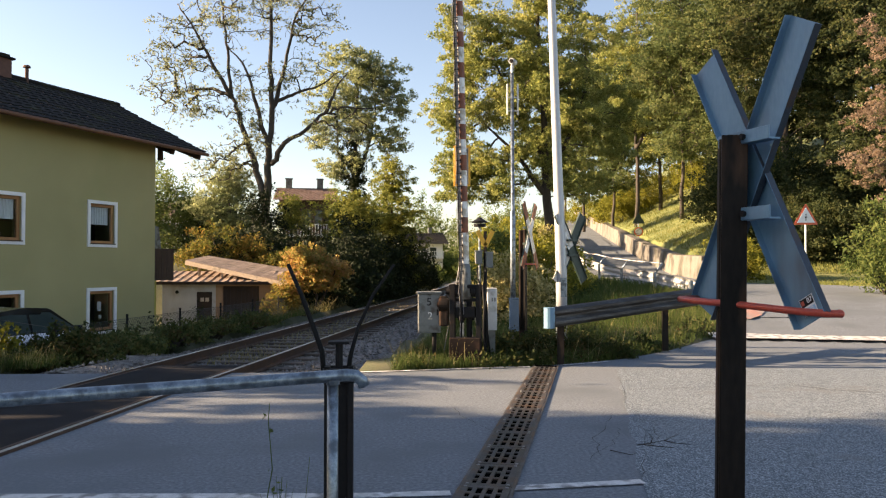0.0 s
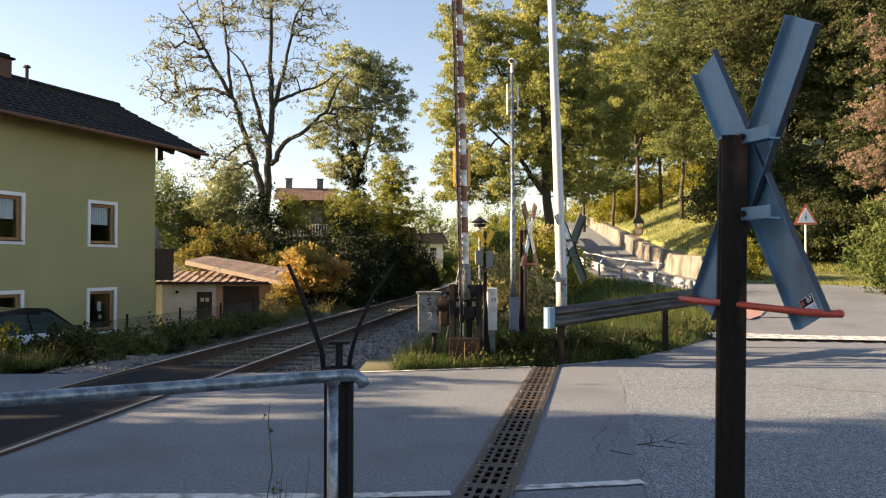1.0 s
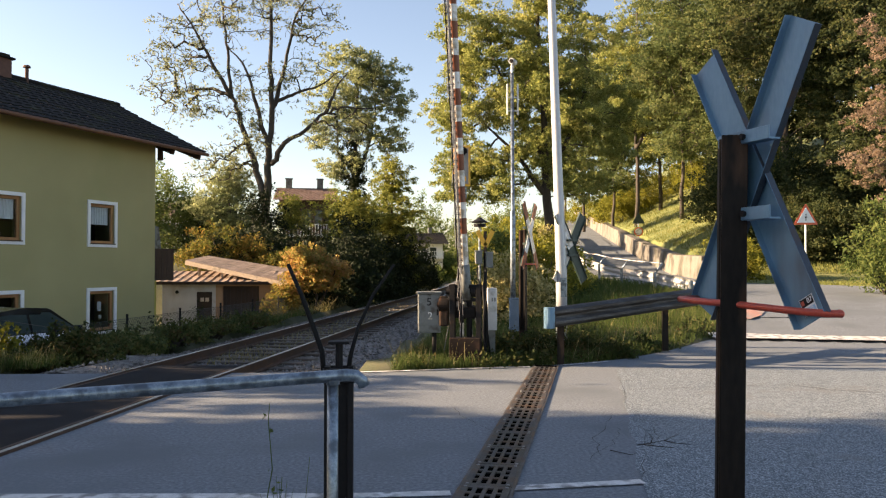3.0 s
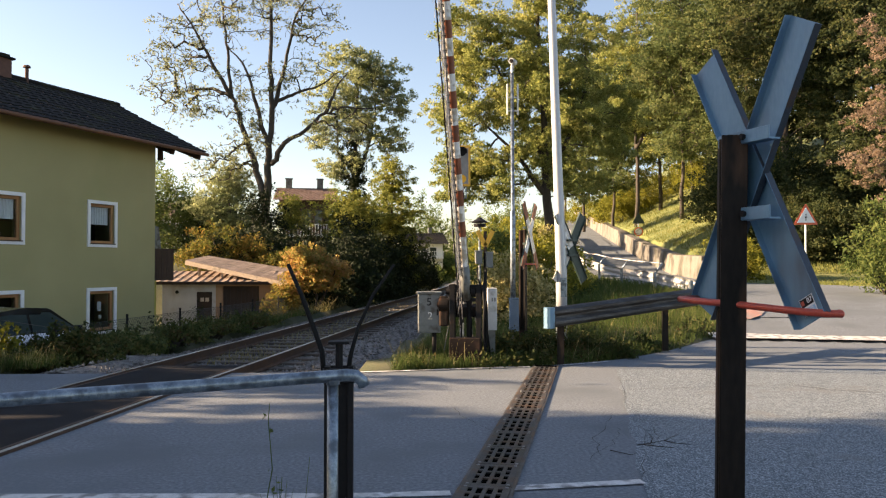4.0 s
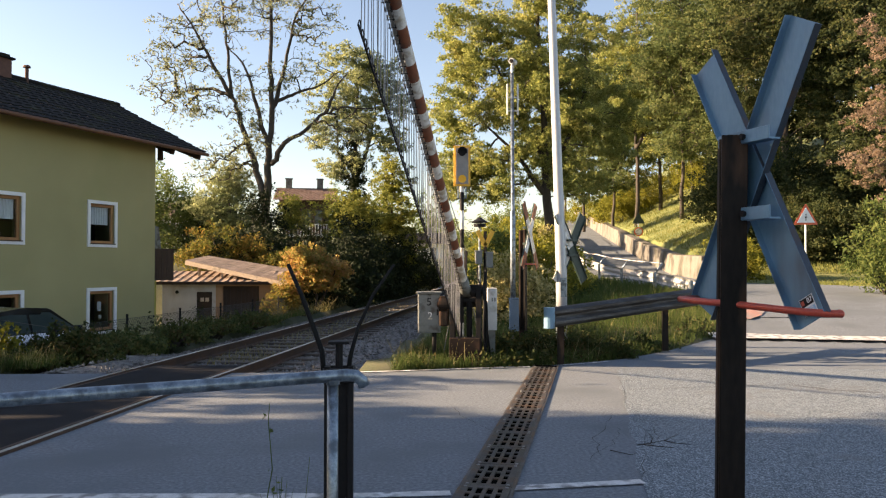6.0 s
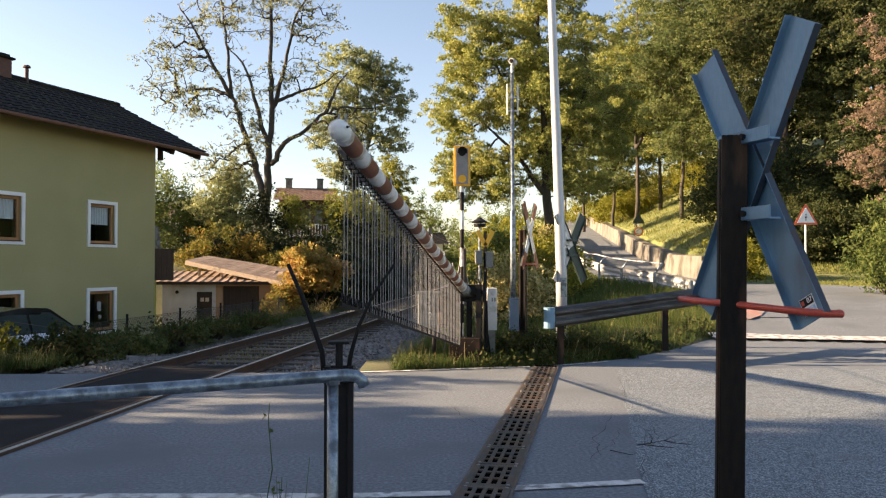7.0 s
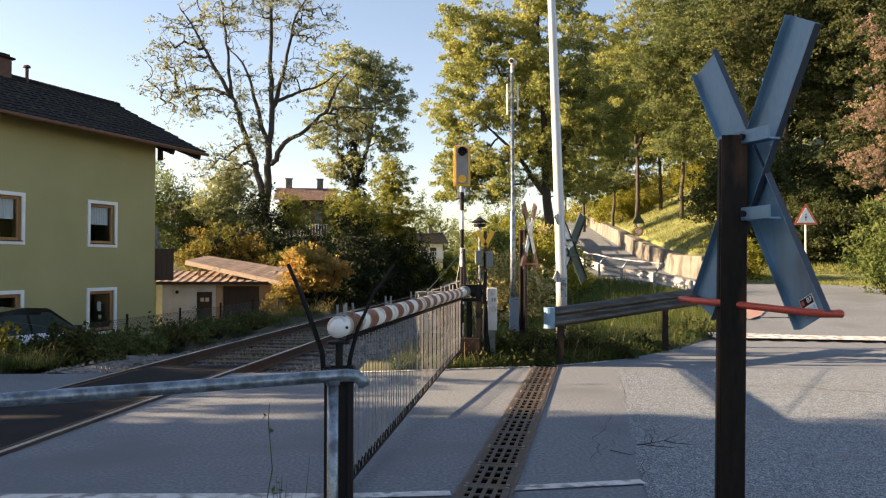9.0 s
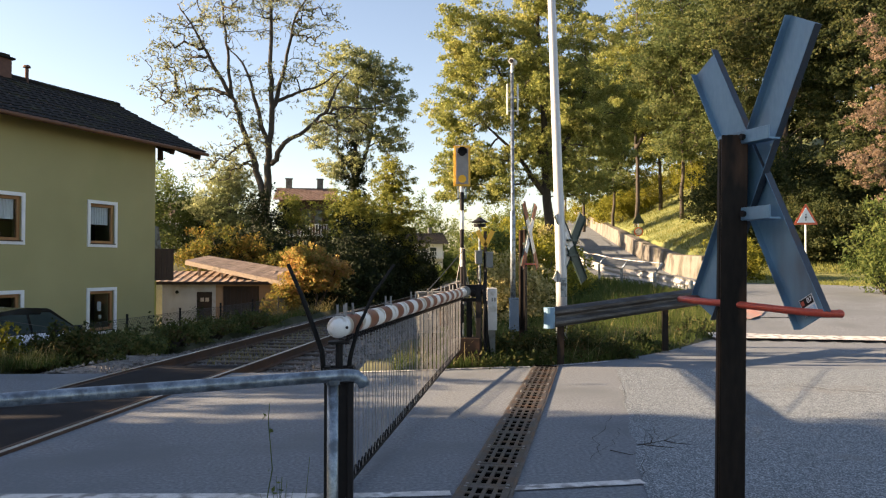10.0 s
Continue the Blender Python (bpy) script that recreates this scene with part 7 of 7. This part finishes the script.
    bush(11.2, 29.0, 1.6, 1.4, 1.4, L_YELLOW, "small yellow-green bush at the wall's end", 113, 40, 70, 0.06, 0.2)
    # unseen trees added west of the crossing, so that their shade falls on the road
    s1 = tree(-20.5, 2.0, "unseen full-crowned tree added to shade the road", 120, [(0, 0, 4.4, 3.3, 3.3, 3.0, 110), (0, 0, 8.0, 3.2, 3.2, 3.0, 130)], L_GREEN, [(0.2, [(0, 0, 0), (0, 0, 3), (0.1, 0, 6), (0, 0, 10)])], 0.15, 0.50, 6, 26, inner=0.1)
    for x, y in ((-21, -4.5), (-20, 6.1), (-25, 4.2), (-26, -1.5), (-25, -8.5), (-18, -9), (-23.2, 0.4), (-22.5, -7)):
        copy_thing(s1, pose(x, y, -0.15, 0, 0, rr.uniform(0, 360)))
    # lower unseen trees, sized so their shade covers verge and rails
    s2 = tree(-20.5, 14.6, "unseen low round tree added to shade verge and rails", 125, [(0, 0, 4.6, 2.8, 2.7, 3.6, 170)], L_GREEN, [(0.12, [(0, 0, 0), (0, 0, 2), (0.1, 0, 5)])], 0.12, 0.36, 6, 28, inner=0.1)
    for x, y in ((-23, 15.0), (-24, 17.2), (-16.4, 15.1), (-16.2, 18.6), (-19.5, 18.4)):
        copy_thing(s2, pose(x, y, land_at(x, y) - 0.15, 0, 0, rr.uniform(0, 360)))
    # unseen bushes added to shade the left of road and track
    bush(-10.6, 10.2, 3.0, 2.8, 2.9, L_GREEN, "unseen broad green bush added for shade beside the road", 123, 110, 90, 0.09, 0.35)
    bush(-11.0, 13.0, 3.4, 2.8, 3.5, L_GREEN, "unseen broad green bush added for shade beside the road", 121, 80, 80, 0.09, 0.35)
    bush(-12.5, 15.0, 3.4, 2.6, 2.7, L_GREEN, "unseen broad green bush added for shade beside the road", 122, 80, 80, 0.09, 0.35)
    # grass and weeds
    rng = np.random.default_rng(9)
    def scatter(n, x0, x1, y0, y1, keep):
        x, y = rng.uniform(x0, x1, n), y0 + (y1 - y0) * rng.random(n) ** 1.6
        ok = keep(x, y)
        return x[ok], y[ok]
    verge = lambda x, y: (y > far_edge(x) + 0.06) & (x > track_x(y) + 3.0) & (x < road_left(y) - 0.1)
    x, y = scatter(90000, -1.6, 7.2, 11.0, 24, verge)
    blades("verge_grass", x, y, land(x, y), 0.20, 0.006, L_GRASS, "uneven green grass on the verge", 1)
    x, y = scatter(1800, -1.6, 6.2, 11.0, 22, verge)
    blades("verge_stalks", x, y, land(x, y), 0.42, 0.005, L_DRY, "dry pale grass stalks on the verge", 2)
    x, y = scatter(30000, -1.6, 8, 18, 50, verge)
    blades("meadow_grass", x, y, land(x, y), 0.30, 0.012, L_GRASS, "grass beside the guard rail", 3)
    left = lambda x, y: (x < track_x(y) - 2.5) & (y > far_edge(x) + 0.1)
    x, y = scatter(60000, -14, -2, 10.6, 32, left)
    # bank grass takes the darker weed leaf colour for the house's shade
    blades("bank_grass", x, y, land(x, y), 0.2, 0.008, L_WEEDSHADE, "rough grass on the railway bank, coloured as in house shade", 4)
    edge = lambda x, y: (x < track_x(y) - 2.2) & (x > track_x(y) - 4.8) & (y > far_edge(x) + 0.1)
    x, y = scatter(60000, -9, -2, 11.2, 26, edge)
    blades("edge_grass", x, y, land(x, y) + 0.03, 0.17, 0.006, L_GRASS, "short grass between fence and ballast", 14)
    x, y = scatter(9000, -9, -2, 11.2, 26, edge)
    blades("edge_stalks", x, y, land(x, y) + 0.03, 0.30, 0.005, L_DRY, "dry stalks between fence and ballast", 15)
    x, y = scatter(7000, -9, -2, 18, 34, left)
    blades("bank_stalks", x, y, land(x, y), 0.55, 0.008, L_DRY, "dry grass on the railway bank", 5)
    mid = lambda x, y: (np.abs(x - track_x(y)) < 0.6)
    x, y = scatter(9000, -4, 0, 13, 40, mid)
    blades("track_grass", x[:1500], y[:1500], np.full(len(x), -0.15)[:1500], 0.14, 0.008, L_DRY, "dry grass between the sleepers", 6)
    slope = lambda x, y: (x > wall_x(y) + 0.75) & (y > 30)
    x, y = scatter(40000, 10, 24, 28, 80, slope)
    blades("slope_grass", x, y, land(x, y), 0.16, 0.022, L_LAWN, "mown sunlit grass on the slope", 7)
    lawn = lambda x, y: (y > far_edge(x) + 0.2) & (x > wall_x(y) + 0.2)
    x, y = scatter(30000, 10, 26, 21, 36, lawn)
    blades("lawn_grass", x, y, land(x, y), 0.10, 0.014, L_LAWN, "short lawn beside the side road", 8)
    # broad-leaved weeds along fence and verge
    for nm, n, x0, x1, y0, y1, keep, h, sz, lf, lb in (("bank_weeds", 420, -12, -5, 12.2, 20, lambda x, y: (x < track_x(y) - 3.6) & (x > track_x(y) - 6.5), 0.2, 0.05, L_WEEDSHADE, "broad-leaved weeds along the fence"), ("verge_weeds", 90, -1.2, 5.5, 11.0, 16, lambda x, y: verge(x, y) & (y < far_edge(x) + 1.0), 0.14, 0.035, L_WEEDSHADE, "low weeds along the asphalt edge")):
        x, y = rng.uniform(x0, x1, n * 4), rng.uniform(y0, y1, n * 4)
        ok = keep(x, y)
        x, y = x[ok][:n], y[ok][:n]
        c = np.stack([x, y, land(x, y) + h * rng.uniform(0.2, 1.0, len(x))], 1)
        tagged(quads_mesh(nm, leaf_quads(rng, c, 0.10, 30, sz), lf), lb, "weeds", kind="stuff")
    bush(-6.85, 12.0, 0.42, 0.4, 0.60, L_YELLOW, "yellow-green bush at the roadside", 130, 26, 44, 0.045, 0.09)
    bush(-6.7, 12.7, 1.5, 0.9, 0.45, L_WEEDSHADE, "low green bramble at the roadside", 131, 50, 60, 0.05, 0.16)
    bush(-7.3, 14.6, 1.6, 1.2, 0.35, L_WEEDSHADE, "dark leafy bramble by the fence", 135, 50, 60, 0.045, 0.12)
    bush(-6.0, 12.4, 1.0, 0.8, 0.55, L_WEEDSHADE, "dark leafy bramble at the roadside", 136, 40, 60, 0.045, 0.12)
    bush(-6.6, 16.0, 1.8, 1.0, 0.5, L_WEEDSHADE, "low bramble below the fence", 132, 50, 60, 0.05, 0.18)
    for i, (x, y, w, h) in enumerate(((-6.9, 11.8, 1.3, 0.22), (-6.3, 12.1, 1.2, 0.20), (-5.75, 12.5, 1.1, 0.18), (-5.5, 13.3, 1.1, 0.2), (-6.7, 13.4, 1.4, 0.34), (-5.9, 14.3, 1.4, 0.36), (-5.4, 15.8, 1.3, 0.3), (-7.4, 12.6, 1.4, 0.3), (-5.2, 17.6, 1.2, 0.3), (-4.9, 19.8, 1.2, 0.3))):
        bush(x, y, w, w * 0.8, h, L_TANGLE, "tangled dark weeds at the foot of the fence", 180 + i, 46, 50, 0.042, 0.10)
    bush(2.1, 12.75, 1.8, 0.7, 0.34, L_WEEDSHADE, "low weeds round the lamp pole", 133, 50, 60, 0.04, 0.12)
    bush(1.2, 12.35, 1.1, 0.6, 0.36, L_WEEDSHADE, "low weeds round the sign post", 134, 40, 60, 0.04, 0.12)
    ys = rng.uniform(12.6, 31, 46)
    c = np.stack([track_x(ys) - 4.4 + rng.normal(0, 0.05, 46), ys, land(track_x(ys) - 4.4, ys) + rng.uniform(0.2, 1.35, 46)], 1)
    tagged(quads_mesh("fence_creeper", leaf_quads(rng, c, 0.09, 16, 0.045), L_WEEDSHADE), "dark creeper leaves hanging in the wire fence", "creeper", kind="stuff")
    bush(-9.7, 41.4, 2.4, 2.2, 3.4, L_SHADED, "dark ivy round the old tree's foot", 137, 70, 70, 0.085, 0.28)
    # thin stalks in the foreground
    rng = np.random.default_rng(77)
    bm = bmesh.new()
    for pts, r in (([(-0.86, 3.6, 0.0), (-0.84, 3.6, 0.3), (-0.80, 3.62, 0.55), (-0.82, 3.62, 0.78), (-0.81, 3.6, 0.86)], 0.0035), ([(-0.78, 3.62, 0.0), (-0.77, 3.62, 0.25), (-0.75, 3.6, 0.52)], 0.003), ([(-0.72, 3.66, 0.0), (-0.66, 3.66, 0.3), (-0.63, 3.65, 0.60)], 0.002)):
        tube(bm, pts, [r * (1 - 0.6 * i / len(pts)) for i in range(len(pts))], 5)
    for k in range(9):
        a = k * 0.7
        b = 0.05 + 0.02 * (k % 3)
        tube(bm, [(-0.76, 3.6, 0.0), (-0.76 + b * 0.4 * math.cos(a), 3.6 + b * 0.4 * math.sin(a), 0.28), (-0.76 + b * math.cos(a), 3.6 + b * math.sin(a), 0.42 + 0.03 * (k % 4))], [0.004, 0.003, 0.0008], 4)
    weed = part("weed_stalk", bm, L_GRASS)
    tagged(weed, "thin green weed stalk beside the handrail", "weed")
    pts = np.array([(-0.80, 3.6, 0.55), (-0.785, 3.61, 0.45), (-0.77, 3.61, 0.5), (-0.755, 3.6, 0.47), (-0.83, 3.6, 0.8), (-0.815, 3.6, 0.74), (-0.775, 3.61, 0.40)])
    lv = quads_mesh("leaf_tuft", leaf_quads(rng, pts, 0.008, 2, 0.014), L_GRASS, weed)
    lv["kind"] = "stuff"


L_LIME = leaf_mat("leaf_lime", [(0.085, 0.115, 0.03), (0.18, 0.215, 0.06), (0.35, 0.36, 0.11), (0.53, 0.485, 0.18)], 0.5)
L_OLIVE = leaf_mat("leaf_grey_olive", [(0.095, 0.13, 0.055), (0.205, 0.235, 0.105), (0.32, 0.345, 0.165), (0.45, 0.45, 0.22)], 0.58)
L_YOUNG = leaf_mat("leaf_young_green", [(0.07, 0.095, 0.022), (0.15, 0.175, 0.04), (0.26, 0.265, 0.06), (0.34, 0.31, 0.08)], 0.5)
L_WOOD = leaf_mat("leaf_woodland", [(0.036, 0.06, 0.022), (0.085, 0.118, 0.042), (0.16, 0.188, 0.07), (0.25, 0.24, 0.095)], 0.55)
L_FOREST = leaf_mat("leaf_forest", [(0.014, 0.025, 0.010), (0.036, 0.053, 0.019), (0.082, 0.096, 0.033), (0.15, 0.14, 0.05)], 0.5)
L_PALE = leaf_mat("leaf_pale_dry", [(0.16, 0.15, 0.05), (0.30, 0.27, 0.10), (0.46, 0.40, 0.18), (0.58, 0.48, 0.24)], 0.45)
L_TANGLE = leaf_mat("weed_tangle", [(0.03, 0.05, 0.014), (0.06, 0.085, 0.024), (0.105, 0.11, 0.034), (0.12, 0.06, 0.03)], 0.35)
L_LAWN = leaf_mat("lawn_blade", [(0.09, 0.115, 0.028), (0.17, 0.185, 0.05), (0.26, 0.25, 0.085)], 0.4)
# dark weed green, lowered further to hold the shade on the bank
L_WEEDSHADE = leaf_mat("weed_leaf_shade", [(0.014, 0.028, 0.008), (0.035, 0.052, 0.013), (0.07, 0.07, 0.02), (0.10, 0.045, 0.02)], 0.35)
plants()
# far wooded hills, one upright sheet with the haze put into its blue
raw_hill = []
for i in range(61):
    a = radians(-70 + 140 * i / 60)
    raw_hill.append((1500 * math.sin(a), 1500 * math.cos(a), 30 + 34 * math.sin(i * 0.37 + 1) + 14 * math.sin(i * 1.1)))
hv = raw_hill + [(p[0], p[1], -20) for p in raw_hill]
tagged(raw("backdrop", hv, [(i, i + 1, i + 62, i + 61) for i in range(60)], M_HILL, smooth=True), "hazy blue wooded hills in the distance", "hills", kind="structure")


def motions():
    boom, rods, rail = MOVING["boom"], MOVING["rods"], MOVING["rail"]
    lean = Matrix.Rotation(radians(BOOM_TILT), 4, "X")
    turn = {t: lean @ Matrix.Rotation(radians(-a), 4, "Y") for t, a in BOOM_ANGLES}
    walk(boom, [(t, Matrix.Translation((0, 0, PIVOT.z)) @ turn[t]) for t, a in BOOM_ANGLES])
    angle = dict(BOOM_ANGLES)
    for ob, s, y, slack in rods:
        # folded rods splay a little sideways; with the boom down they hang plumb
        splay = {t: Matrix.Rotation(radians(slack * math.sin(radians(angle[t])) ** 2), 4, "X") for t in angle}
        walk(ob, [(t, Matrix.Translation((s, y, -0.100)) @ turn[t].inverted() @ splay[t]) for t in angle])
    a, b = rods[0][1], rods[-1][1]
    rows = []
    for t in angle:
        down = turn[t].inverted() @ Vector((0, 0, -1))
        p, q = Vector((a, 0, -0.100)) + down * rod_len(a), Vector((b, 0, -0.100)) + down * rod_len(b)
        lie = (q - p).normalized()
        rows.append((t, Matrix.Translation(p) @ Matrix.Rotation(-math.atan2(lie.z, lie.x), 4, "Y")))
    walk(rail, rows)


motions()
